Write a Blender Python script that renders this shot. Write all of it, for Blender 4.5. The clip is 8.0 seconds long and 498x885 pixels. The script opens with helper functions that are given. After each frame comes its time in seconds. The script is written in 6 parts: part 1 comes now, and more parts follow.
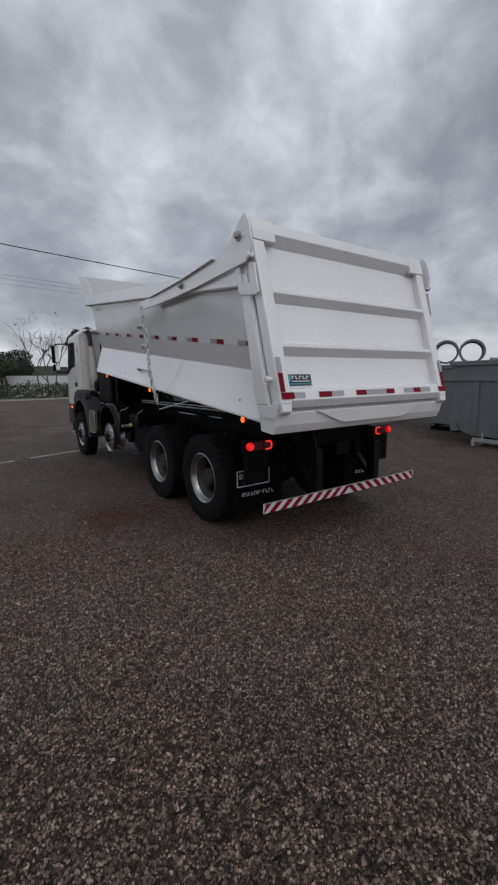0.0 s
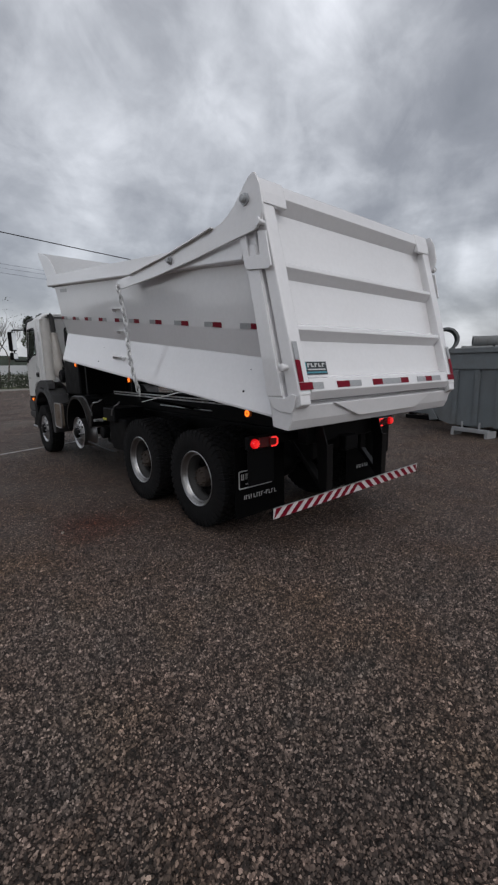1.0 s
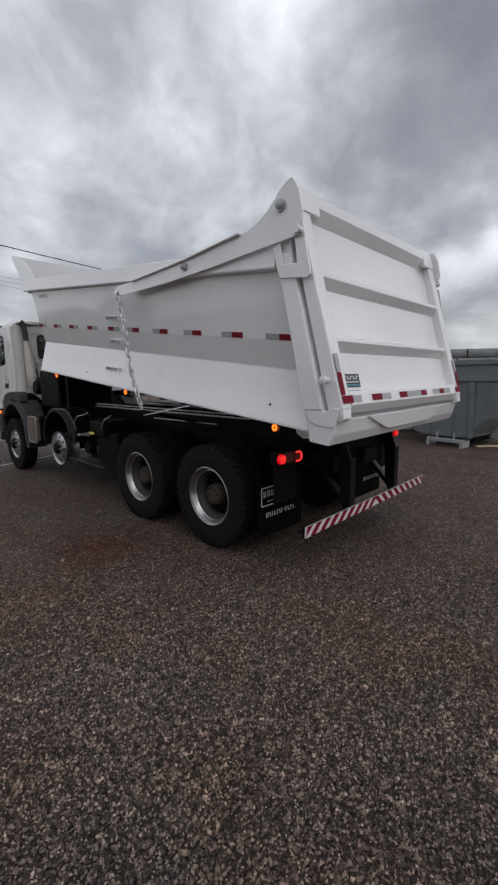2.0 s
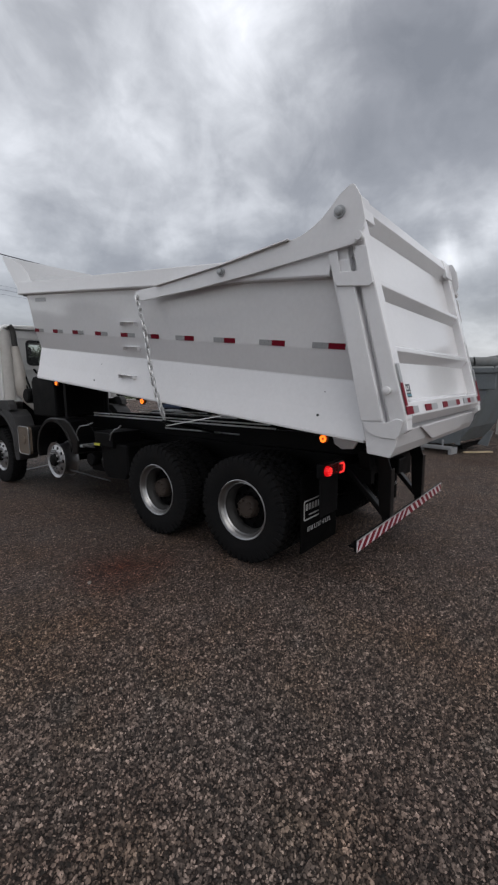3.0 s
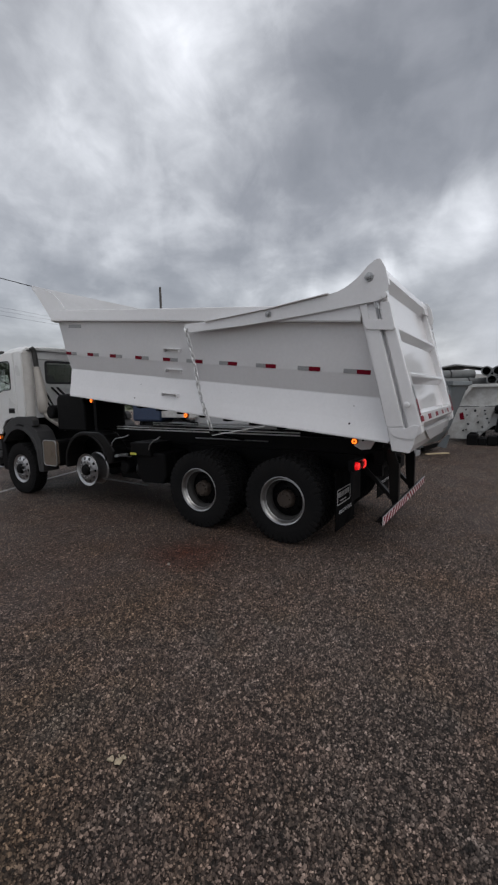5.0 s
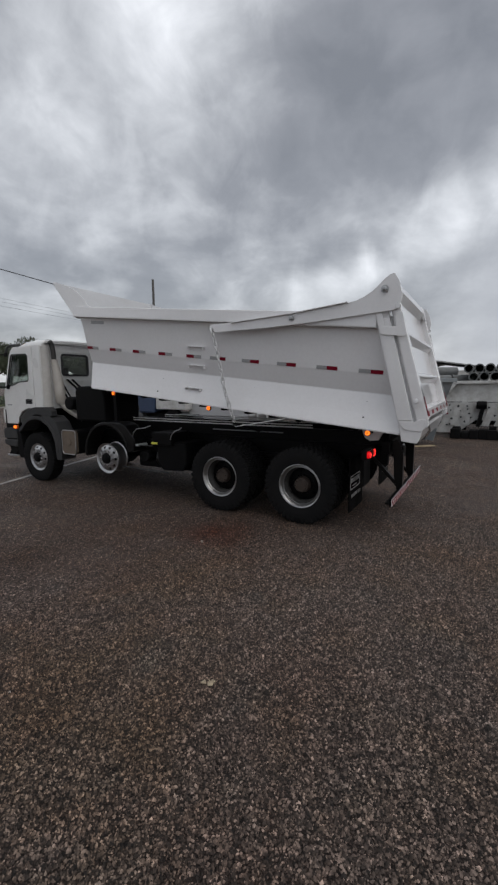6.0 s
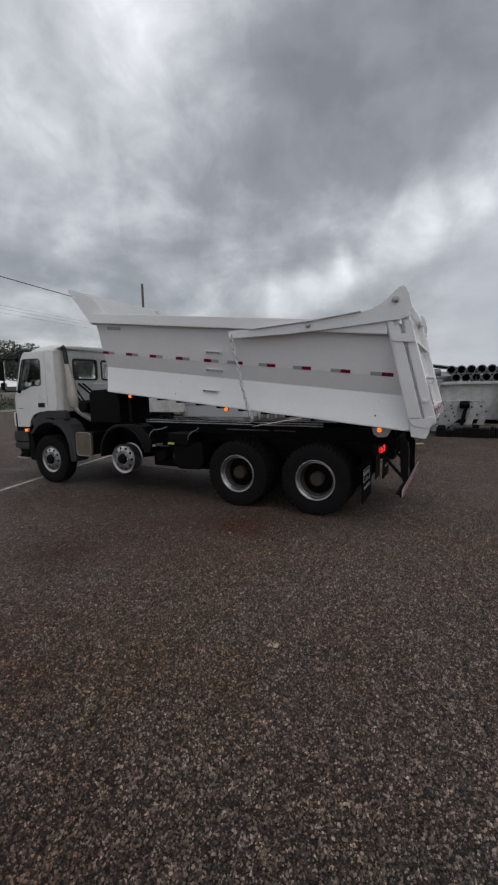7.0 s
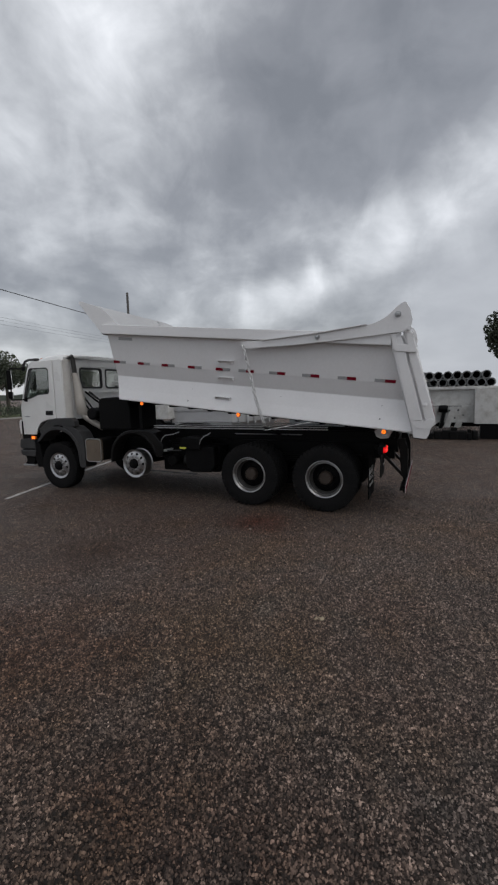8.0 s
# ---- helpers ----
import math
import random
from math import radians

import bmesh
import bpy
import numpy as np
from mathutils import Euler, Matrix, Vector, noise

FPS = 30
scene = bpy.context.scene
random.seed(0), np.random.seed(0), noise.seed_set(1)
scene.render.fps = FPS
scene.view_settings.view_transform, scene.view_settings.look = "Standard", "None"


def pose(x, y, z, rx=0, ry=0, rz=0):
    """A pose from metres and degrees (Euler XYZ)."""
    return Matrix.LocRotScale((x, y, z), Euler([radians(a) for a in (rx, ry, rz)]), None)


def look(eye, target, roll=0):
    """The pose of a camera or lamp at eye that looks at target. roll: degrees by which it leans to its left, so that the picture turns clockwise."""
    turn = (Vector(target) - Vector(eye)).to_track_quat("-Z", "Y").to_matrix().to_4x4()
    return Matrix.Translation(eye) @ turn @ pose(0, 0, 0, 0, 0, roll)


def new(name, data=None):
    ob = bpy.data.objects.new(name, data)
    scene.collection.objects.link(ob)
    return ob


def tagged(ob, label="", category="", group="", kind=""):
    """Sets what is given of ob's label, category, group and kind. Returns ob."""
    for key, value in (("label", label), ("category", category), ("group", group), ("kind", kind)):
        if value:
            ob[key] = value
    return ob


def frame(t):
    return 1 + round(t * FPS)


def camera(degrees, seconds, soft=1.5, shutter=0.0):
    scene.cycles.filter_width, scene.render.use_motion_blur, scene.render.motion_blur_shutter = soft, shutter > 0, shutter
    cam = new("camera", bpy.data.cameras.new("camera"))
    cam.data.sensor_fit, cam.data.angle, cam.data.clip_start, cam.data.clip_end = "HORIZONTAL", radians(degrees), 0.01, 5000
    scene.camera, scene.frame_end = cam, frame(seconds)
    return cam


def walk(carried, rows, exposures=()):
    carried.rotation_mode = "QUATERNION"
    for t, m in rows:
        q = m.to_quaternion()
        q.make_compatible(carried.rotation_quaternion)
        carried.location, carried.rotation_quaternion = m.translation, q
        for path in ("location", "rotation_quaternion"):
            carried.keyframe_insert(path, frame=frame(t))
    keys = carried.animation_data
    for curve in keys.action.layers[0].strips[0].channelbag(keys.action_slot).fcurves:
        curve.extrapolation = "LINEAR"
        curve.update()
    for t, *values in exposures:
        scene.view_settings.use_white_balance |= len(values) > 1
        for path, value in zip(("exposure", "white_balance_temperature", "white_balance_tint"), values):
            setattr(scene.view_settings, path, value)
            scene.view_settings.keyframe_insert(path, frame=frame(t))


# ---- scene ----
cam = camera(61.5, 8.0, soft=2.3)
PATH = [
    (0, (-3.666, -4.515, 1.794), (-2.527, -2.900, 1.485), -0.77),
    (0.5, (-3.684, -4.179, 1.799), (-2.485, -2.616, 1.457), -0.49),
    (1, (-3.686, -3.862, 1.787), (-2.413, -2.362, 1.427), -0.95),
    (1.2, (-3.742, -3.708, 1.776), (-2.412, -2.255, 1.429), -0.67),
    (2.3, (-4.104, -3.110, 1.818), (-2.651, -1.771, 1.506), -0.67),
    (2.5, (-4.170, -2.966, 1.822), (-2.694, -1.653, 1.510), -0.49),
    (3, (-4.358, -2.662, 1.839), (-2.818, -1.419, 1.555), -0.56),
    (3.5, (-4.687, -2.474, 1.838), (-3.090, -1.297, 1.579), -0.80),
    (4, (-5.047, -2.483, 1.883), (-3.414, -1.356, 1.633), -1.34),
    (4.5, (-5.404, -2.512, 1.917), (-3.742, -1.424, 1.682), -1.37),
    (4.7, (-5.560, -2.482, 1.919), (-3.891, -1.403, 1.687), -1.32),
    (5.8, (-6.438, -2.315, 1.968), (-4.725, -1.318, 1.702), -0.74),
    (6, (-6.580, -2.249, 1.981), (-4.858, -1.269, 1.708), -0.48),
    (6.5, (-6.896, -2.062, 2.013), (-5.156, -1.118, 1.729), -0.80),
    (7, (-7.243, -1.946, 1.987), (-5.475, -1.049, 1.724), -0.94),
    (7.5, (-7.584, -1.797, 2.017), (-5.788, -0.954, 1.767), -1.13),
    (8, (-7.929, -1.586, 2.000), (-6.107, -0.795, 1.766), -1.39),
]
walk(cam, [(t, look(eye, target, roll)) for t, eye, target, roll in PATH],
     [(0.0, 0.02, 6340, 12), (1.0, 0.14, 6430, 11), (2.5, 0.27, 6500, 11), (3.5, 0.29, 6500, 11), (4.5, 0.25, 6500, 11), (6.5, 0.14, 6530, 10), (8.0, 0.11, 6530, 10)])

# ---------------------------------------------------------------- world and light
world = bpy.data.worlds.new("overcast_sky")
scene.world = world
world.use_nodes = True
wn, wl = world.node_tree.nodes, world.node_tree.links
wn.clear()


def wnode(kind, **props):
    n = wn.new(kind)
    for k, v in props.items():
        if k == "operation":
            n.operation = v
        elif k == "data_type":
            n.data_type = v
        elif k == "blend_type":
            n.blend_type = v
    return n


def wmath(op, a, b=None):
    n = wnode("ShaderNodeMath", operation=op)
    for i, v in enumerate((a, b)):
        if v is None:
            continue
        if isinstance(v, (int, float)):
            n.inputs[i].default_value = v
        else:
            wl.new(v, n.inputs[i])
    return n.outputs[0]


SUN_AZ, SUN_EL = 192.0, 58.0          # compass angle of the soft sun, clockwise from +y
sky = wnode("ShaderNodeTexSky")
sky.sky_type, sky.sun_disc = "NISHITA", False
sky.sun_elevation, sky.sun_rotation = radians(SUN_EL), radians(SUN_AZ)
sky.air_density, sky.dust_density = 1.0, 4.0
coord = wnode("ShaderNodeTexCoord")
split = wnode("ShaderNodeSeparateXYZ")
wl.new(coord.outputs["Generated"], split.inputs[0])
height = wmath("ADD", wmath("MAXIMUM", split.outputs[2], 0.0), 0.32)
flat = wnode("ShaderNodeCombineXYZ")
wl.new(wmath("DIVIDE", split.outputs[0], height), flat.inputs[0])
wl.new(wmath("DIVIDE", split.outputs[1], height), flat.inputs[1])
flat.inputs[2].default_value = 3.7


def cloud(scale, detail, rough, distort, where=flat.outputs[0]):
    n = wnode("ShaderNodeTexNoise")
    n.inputs["Scale"].default_value, n.inputs["Detail"].default_value = scale, detail
    n.inputs["Roughness"].default_value, n.inputs["Distortion"].default_value = rough, distort
    wl.new(where, n.inputs["Vector"])
    return n.outputs[0]


big, small, wisps = cloud(0.9, 3.0, 0.5, 0.2), cloud(2.7, 6.0, 0.55, 0.25), cloud(9.0, 5.0, 0.55, 0.5, coord.outputs["Generated"])
mix = wmath("ADD", wmath("ADD", wmath("MULTIPLY", big, 0.34), wmath("MULTIPLY", small, 0.44)), wmath("MULTIPLY", wisps, 0.22))


def mass(yaw, elevation, inner, outer, amount):
    """A broad thick or thin place in the cloud deck, round a direction (yaw clockwise from +y)."""
    y, e = radians(yaw), radians(elevation)
    d = wnode("ShaderNodeVectorMath")
    d.operation = "DOT_PRODUCT"
    wl.new(coord.outputs["Generated"], d.inputs[0])
    d.inputs[1].default_value = (math.sin(y) * math.cos(e), math.cos(y) * math.cos(e), math.sin(e))
    r = wnode("ShaderNodeMapRange")
    r.interpolation_type = "SMOOTHSTEP"
    wl.new(d.outputs["Value"], r.inputs[0])
    r.inputs[1].default_value, r.inputs[2].default_value = math.cos(radians(outer)), math.cos(radians(inner))
    r.inputs[3].default_value, r.inputs[4].default_value = 0.0, amount
    return r.outputs[0]


# yaw 325 and 170 lie out of view, added to brighten side and rear paint
for yaw, elevation, inner, outer, amount in ((86, 36, 3, 20, -0.085), (71, 26, 2, 12, -0.08), (102, 38, 3, 18, -0.07), (60, 30, 2, 10, -0.04), (65, 10.5, 1, 4.5, 0.05), (69, 12, 1, 4.5, 0.065), (73.5, 13.8, 1, 4.5, 0.07), (78, 15.8, 1, 4.5, 0.075), (83, 18, 1, 5, 0.08), (88, 20, 1, 5, 0.08), (94, 22.5, 1, 7, 0.09), (52, 21, 2, 9, -0.05), (40, 31, 2, 9, 0.04), (325, 7, 4, 22, 0.20),
                                             (90, 10, 3, 12, 0.06), (47, 38, 2, 12, 0.06), (19, 23, 1, 7, 0.03), (11, 39, 2, 9, 0.02), (12, 13, 1, 7, -0.07), (3, 1.5, 1, 5, 0.24), (6, 9, 1, 6, -0.05), (170, 25, 10, 80, 0.09)):
    mix = wmath("ADD", mix, mass(yaw, elevation, inner, outer, amount))
ramp = wnode("ShaderNodeValToRGB")
wl.new(mix, ramp.inputs[0])
stops = ramp.color_ramp
stops.elements[0].position, stops.elements[0].color = 0.30, (0.185, 0.19, 0.20, 1)
stops.elements[1].position, stops.elements[1].color = 0.86, (1.25, 1.255, 1.26, 1)
for at, c in ((0.42, (0.26, 0.265, 0.278, 1)), (0.50, (0.37, 0.377, 0.39, 1)), (0.58, (0.53, 0.54, 0.555, 1)), (0.68, (0.76, 0.77, 0.79, 1))):
    e = stops.elements.new(at)
    e.color = c
# the cloud deck thins towards the horizon
low = wmath("POWER", wmath("SUBTRACT", 1.0, wmath("MINIMUM", wmath("MAXIMUM", split.outputs[2], 0.0), 1.0)), 14.0)
haze = wnode("ShaderNodeMix", data_type="RGBA")
wl.new(wmath("MULTIPLY", low, 0.55), haze.inputs[0])
wl.new(ramp.outputs[0], haze.inputs[6])
haze.inputs[7].default_value = (0.66, 0.67, 0.68, 1)
tint = wnode("ShaderNodeMix", data_type="RGBA")
tint.inputs[0].default_value = 0.02
wl.new(haze.outputs[2], tint.inputs[6])
wl.new(sky.outputs[0], tint.inputs[7])
veil = wnode("ShaderNodeMix", data_type="RGBA")
wl.new(mass(99, 5, 6, 19, 0.80), veil.inputs[0])
wl.new(tint.outputs[2], veil.inputs[6])
veil.inputs[7].default_value = (0.43, 0.45, 0.49, 1)
back, out = wnode("ShaderNodeBackground"), wnode("ShaderNodeOutputWorld")
cool = wnode("ShaderNodeMix", data_type="RGBA", blend_type="MULTIPLY")
cool.inputs[0].default_value = 1.0
wl.new(veil.outputs[2], cool.inputs[6])
cool.inputs[7].default_value = (0.985, 0.998, 1.012, 1)
wl.new(cool.outputs[2], back.inputs[0])
back.inputs[1].default_value = 1.0
wl.new(back.outputs[0], out.inputs[0])

sun = new("sun", bpy.data.lights.new("sun", "SUN"))
sun.data.energy, sun.data.angle, sun.data.color = 0.6, radians(60), (1.0, 0.985, 0.96)
az, el = radians(SUN_AZ), radians(SUN_EL)
sun.matrix_world = look((math.sin(az) * math.cos(el) * 50, math.cos(az) * math.cos(el) * 50, math.sin(el) * 50), (0, 0, 0))


# ---------------------------------------------------------------- materials
def material(name, color, rough=0.5, metal=0.0, spread=0.12, scale=6.0, fine=90.0, bump=0.0, bump_scale=60.0,
             coat=0.0, dirt=None, dirt_amount=0.0, dirt_scale=2.0, spec=0.5, object_space=True):
    m = bpy.data.materials.new(name)
    m.use_nodes = True
    n, l = m.node_tree.nodes, m.node_tree.links
    b = n["Principled BSDF"]
    tc = n.new("ShaderNodeTexCoord")
    vec = tc.outputs["Object"]
    broad, grain = n.new("ShaderNodeTexNoise"), n.new("ShaderNodeTexNoise")
    for t, s, d in ((broad, scale, 4), (grain, fine, 3)):
        l.new(vec, t.inputs["Vector"])
        t.inputs["Scale"].default_value, t.inputs["Detail"].default_value = s, d
    add = n.new("ShaderNodeMath")
    add.operation = "ADD"
    l.new(broad.outputs[0], add.inputs[0])
    l.new(grain.outputs[0], add.inputs[1])
    rampn = n.new("ShaderNodeMapRange")
    rampn.inputs[1].default_value, rampn.inputs[2].default_value = 0.7, 1.3
    rampn.inputs[3].default_value, rampn.inputs[4].default_value = 1 - spread, 1 + spread
    l.new(add.outputs[0], rampn.inputs[0])
    mult = n.new("ShaderNodeMix")
    mult.data_type, mult.blend_type = "RGBA", "MULTIPLY"
    mult.inputs[0].default_value = 1.0
    mult.inputs[6].default_value = (*color, 1)
    l.new(rampn.outputs[0], mult.inputs[7])
    last = mult.outputs[2]
    if dirt is not None:
        dn, dr, dm = n.new("ShaderNodeTexNoise"), n.new("ShaderNodeMapRange"), n.new("ShaderNodeMix")
        l.new(vec, dn.inputs["Vector"])
        dn.inputs["Scale"].default_value, dn.inputs["Detail"].default_value, dn.inputs["Roughness"].default_value = dirt_scale, 8, 0.65
        dr.inputs[1].default_value, dr.inputs[2].default_value = 0.45, 0.72
        dr.inputs[3].default_value, dr.inputs[4].default_value = 0, dirt_amount
        l.new(dn.outputs[0], dr.inputs[0])
        dm.data_type = "RGBA"
        l.new(dr.outputs[0], dm.inputs[0])
        l.new(last, dm.inputs[6])
        dm.inputs[7].default_value = (*dirt, 1)
        last = dm.outputs[2]
    l.new(last, b.inputs["Base Color"])
    rr = n.new("ShaderNodeMapRange")
    rr.inputs[1].default_value, rr.inputs[2].default_value = 0.3, 0.7
    rr.inputs[3].default_value, rr.inputs[4].default_value = max(0.02, rough * 0.85), min(1, rough * 1.15)
    l.new(broad.outputs[0], rr.inputs[0])
    l.new(rr.outputs[0], b.inputs["Roughness"])
    b.inputs["Metallic"].default_value = metal
    b.inputs["Specular IOR Level"].default_value = spec
    if coat:
        b.inputs["Coat Weight"].default_value, b.inputs["Coat Roughness"].default_value = coat, 0.07
    if bump:
        bn, bp = n.new("ShaderNodeTexNoise"), n.new("ShaderNodeBump")
        l.new(vec, bn.inputs["Vector"])
        bn.inputs["Scale"].default_value, bn.inputs["Detail"].default_value = bump_scale, 4
        bp.inputs["Strength"].default_value, bp.inputs["Distance"].default_value = bump, 0.01
        l.new(bn.outputs[0], bp.inputs["Height"])
        l.new(bp.outputs[0], b.inputs["Normal"])
    return m


def glowing(name, color, strength):
    m = bpy.data.materials.new(name)
    m.use_nodes = True
    b = m.node_tree.nodes["Principled BSDF"]
    b.inputs["Base Color"].default_value = (*color, 1)
    b.inputs["Emission Color"].default_value = (*color, 1)
    b.inputs["Emission Strength"].default_value = strength
    b.inputs["Roughness"].default_value = 0.25
    return m


def clear_glass(name, tint_color):
    m = bpy.data.materials.new(name)
    m.use_nodes = True
    n, l = m.node_tree.nodes, m.node_tree.links
    n.clear()
    o, mixs = n.new("ShaderNodeOutputMaterial"), n.new("ShaderNodeMixShader")
    tr, gl, lw, mr = n.new("ShaderNodeBsdfTransparent"), n.new("ShaderNodeBsdfGlossy"), n.new("ShaderNodeLayerWeight"), n.new("ShaderNodeMapRange")
    tr.inputs[0].default_value = (*tint_color, 1)
    gl.inputs[1].default_value = 0.03
    lw.inputs[0].default_value = 0.3
    mr.inputs[3].default_value, mr.inputs[4].default_value = 0.05, 0.45
    l.new(lw.outputs["Facing"], mr.inputs[0])
    l.new(mr.outputs[0], mixs.inputs[0])
    l.new(tr.outputs[0], mixs.inputs[1])
    l.new(gl.outputs[0], mixs.inputs[2])
    l.new(mixs.outputs[0], o.inputs[0])
    return m


WHITE = material("white_body_paint", (0.735, 0.728, 0.735), 0.35, spread=0.03, scale=1.3, fine=25, coat=1.0, bump=0.02, bump_scale=2.2,
                 dirt=(0.55, 0.53, 0.50), dirt_amount=0.10, dirt_scale=1.8)
CABWHITE = material("white_cab_paint", (0.76, 0.76, 0.75), 0.3, spread=0.03, scale=2, fine=30, coat=0.5,
                    dirt=(0.42, 0.38, 0.34), dirt_amount=0.14, dirt_scale=2.5)
# cab white darkened for dust and for the corner pillar's shade
SHADED_DUSTWHITE = material("dusty_cab_paint", (0.58, 0.565, 0.54), 0.42, spread=0.08, scale=3, fine=40, dirt=(0.34, 0.30, 0.26), dirt_amount=0.4, dirt_scale=2.5)
BLACK = material("black_chassis_paint", (0.0040, 0.0040, 0.0044), 0.5, spread=0.3, scale=5, fine=60, bump=0.05,
                 dirt=(0.009, 0.0075, 0.007), dirt_amount=0.3, dirt_scale=3.0, spec=0.09)
RUBBER = material("tyre_rubber", (0.0075, 0.0075, 0.0080), 0.75, spread=0.25, scale=6, fine=120, bump=0.15, bump_scale=90,
                  dirt=(0.016, 0.0135, 0.012), dirt_amount=0.4, dirt_scale=5.0, spec=0.12)
GLOSSBLACK = material("glossy_black_paint", (0.0032, 0.0032, 0.0036), 0.34, spread=0.2, scale=4, fine=60, bump=0.03, bump_scale=9, coat=0.12,
                      dirt=(0.012, 0.0105, 0.0095), dirt_amount=0.35, dirt_scale=3.0, spec=0.22)
# grey, darker than WHITE, for the front board and one container
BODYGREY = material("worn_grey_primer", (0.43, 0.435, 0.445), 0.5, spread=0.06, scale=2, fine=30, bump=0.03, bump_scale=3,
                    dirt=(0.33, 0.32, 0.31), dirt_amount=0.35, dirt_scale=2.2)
FLAP = material("black_flap_rubber", (0.0024, 0.0024, 0.0026), 0.7, spread=0.2, bump=0.05, dirt=(0.005, 0.0045, 0.004), dirt_amount=0.2, spec=0.06)
PLASTIC = material("grey_cab_plastic", (0.025, 0.025, 0.0265), 0.58, spread=0.12, scale=4, bump=0.12, bump_scale=260,
                   dirt=(0.085, 0.075, 0.066), dirt_amount=0.3, dirt_scale=3.0)
STEEL = material("machined_steel", (0.36, 0.36, 0.37), 0.32, 1.0, spread=0.12, scale=9, fine=160, bump=0.03)
ALLOY = material("polished_alloy", (0.43, 0.43, 0.44), 0.36, 1.0, spread=0.1, scale=9, fine=160,
                 dirt=(0.30, 0.27, 0.24), dirt_amount=0.3, dirt_scale=8)
RIMSTEEL = material("dull_rim_steel", (0.31, 0.305, 0.30), 0.32, 1.0, spread=0.15, scale=9, fine=160, bump=0.03,
                    dirt=(0.09, 0.078, 0.066), dirt_amount=0.6, dirt_scale=6)
RUST = material("rusty_hub", (0.040, 0.028, 0.021), 0.7, 0.0, spread=0.35, scale=14, fine=120, bump=0.3, bump_scale=120)
GALV = material("galvanised_chain", (0.62, 0.62, 0.62), 0.38, 0.75, spread=0.15, scale=30, fine=150)
EXHAUST = material("aluminised_exhaust", (0.46, 0.43, 0.39), 0.5, 0.3, spread=0.15, scale=5, fine=100,
                   dirt=(0.30, 0.25, 0.2), dirt_amount=0.4, dirt_scale=3)
DUSTY = material("dusty_muffler_plate", (0.135, 0.105, 0.078), 0.65, 0.0, spread=0.25, scale=6, fine=90, bump=0.08,
                 dirt=(0.085, 0.06, 0.045), dirt_amount=0.75, dirt_scale=7)
TAPE_RED = material("red_reflective_tape", (0.165, 0.004, 0.015), 0.5, spread=0.2, scale=60, fine=300, spec=0.1)
TAPE_GREY = material("silver_reflective_tape", (0.33, 0.335, 0.34), 0.32, 0.25, spread=0.12, scale=60, fine=300, coat=0.3)
TAPE_WHITE = material("white_reflective_tape", (0.58, 0.565, 0.56), 0.35, spread=0.1, scale=40, fine=300)
DOOR_GLASS = clear_glass("tinted_door_glass", (0.66, 0.70, 0.68))
GLASS = clear_glass("window_glass", (0.93, 0.95, 0.93))
MIRROR = material("mirror_glass", (0.72, 0.73, 0.74), 0.04, 1.0, spread=0.02)
DARKTRIM = material("dark_cab_interior", (0.03, 0.03, 0.032), 0.7, spread=0.2)
AMBER = glowing("amber_lamp", (1.0, 0.19, 0.015), 1.5)
AMBER_DARK = material("amber_lens", (0.55, 0.13, 0.015), 0.25, spread=0.1, coat=0.5)
RED_ON = glowing("lit_red_lamp", (1.0, 0.04, 0.035), 0.8)
RED_GLOW = glowing("lit_red_lens", (0.8, 0.006, 0.010), 0.42)
RED_LENS = material("red_lens", (0.10, 0.005, 0.006), 0.2, spread=0.1, coat=0.5)
INK_WHITE = material("white_ink", (0.55, 0.55, 0.55), 0.5, spread=0.05)
SOOT = material("sooty_pipe", (0.05, 0.048, 0.046), 0.6, 0.3, spread=0.3, scale=8)
# pale colour of the drawn subframe glints and of the rod by the chain
FRAME_EDGE = material("pale_painted_line", (0.8, 0.8, 0.8), 0.3, spread=0.1, coat=0.6)
INK_BLACK = material("black_ink", (0.015, 0.02, 0.024), 0.4, spread=0.1)
INK_TEAL = material("teal_ink", (0.06, 0.33, 0.36), 0.4, spread=0.1)
INK_BLUE = material("blue_ink", (0.04, 0.20, 0.25), 0.4, spread=0.1)
YELLOW = material("yellow_label", (0.62, 0.6, 0.08), 0.5, spread=0.1)
SKIP = material("grey_container_paint", (0.155, 0.175, 0.185), 0.5, spread=0.12, scale=2, fine=40, bump=0.08, bump_scale=8,
                dirt=(0.10, 0.085, 0.07), dirt_amount=0.45, dirt_scale=1.6)
GALVGREY = material("galvanised_frame", (0.40, 0.41, 0.42), 0.45, 0.4, spread=0.15)
PIPE = material("grey_concrete_pipe", (0.15, 0.158, 0.16), 0.75, spread=0.2, scale=4, fine=70, bump=0.15, bump_scale=40,
                dirt=(0.10, 0.09, 0.08), dirt_amount=0.5, dirt_scale=3)
OLDWHITE = material("worn_white_paint", (0.56, 0.56, 0.545), 0.5, spread=0.1, scale=2, fine=40, bump=0.05,
                    dirt=(0.22, 0.19, 0.16), dirt_amount=0.6, dirt_scale=3)
TIMBER = material("pale_timber", (0.50, 0.40, 0.26), 0.75, spread=0.25, scale=8, fine=120, bump=0.2)
BARK = material("tree_bark", (0.09, 0.075, 0.062), 0.85, spread=0.3, scale=8, bump=0.4)
LEAF = material("tree_leaves", (0.052, 0.064, 0.034), 0.65, spread=0.45, scale=0.9, fine=9)
LEAF_DARK = material("dark_leaves", (0.034, 0.044, 0.026), 0.7, spread=0.45, scale=0.8, fine=9)
GRASS = material("verge_grass", (0.085, 0.10, 0.04), 0.85, spread=0.4, scale=0.6, fine=14, bump=0.5, bump_scale=20)
ROOFING = material("grey_roof_sheet", (0.30, 0.31, 0.31), 0.5, spread=0.12)
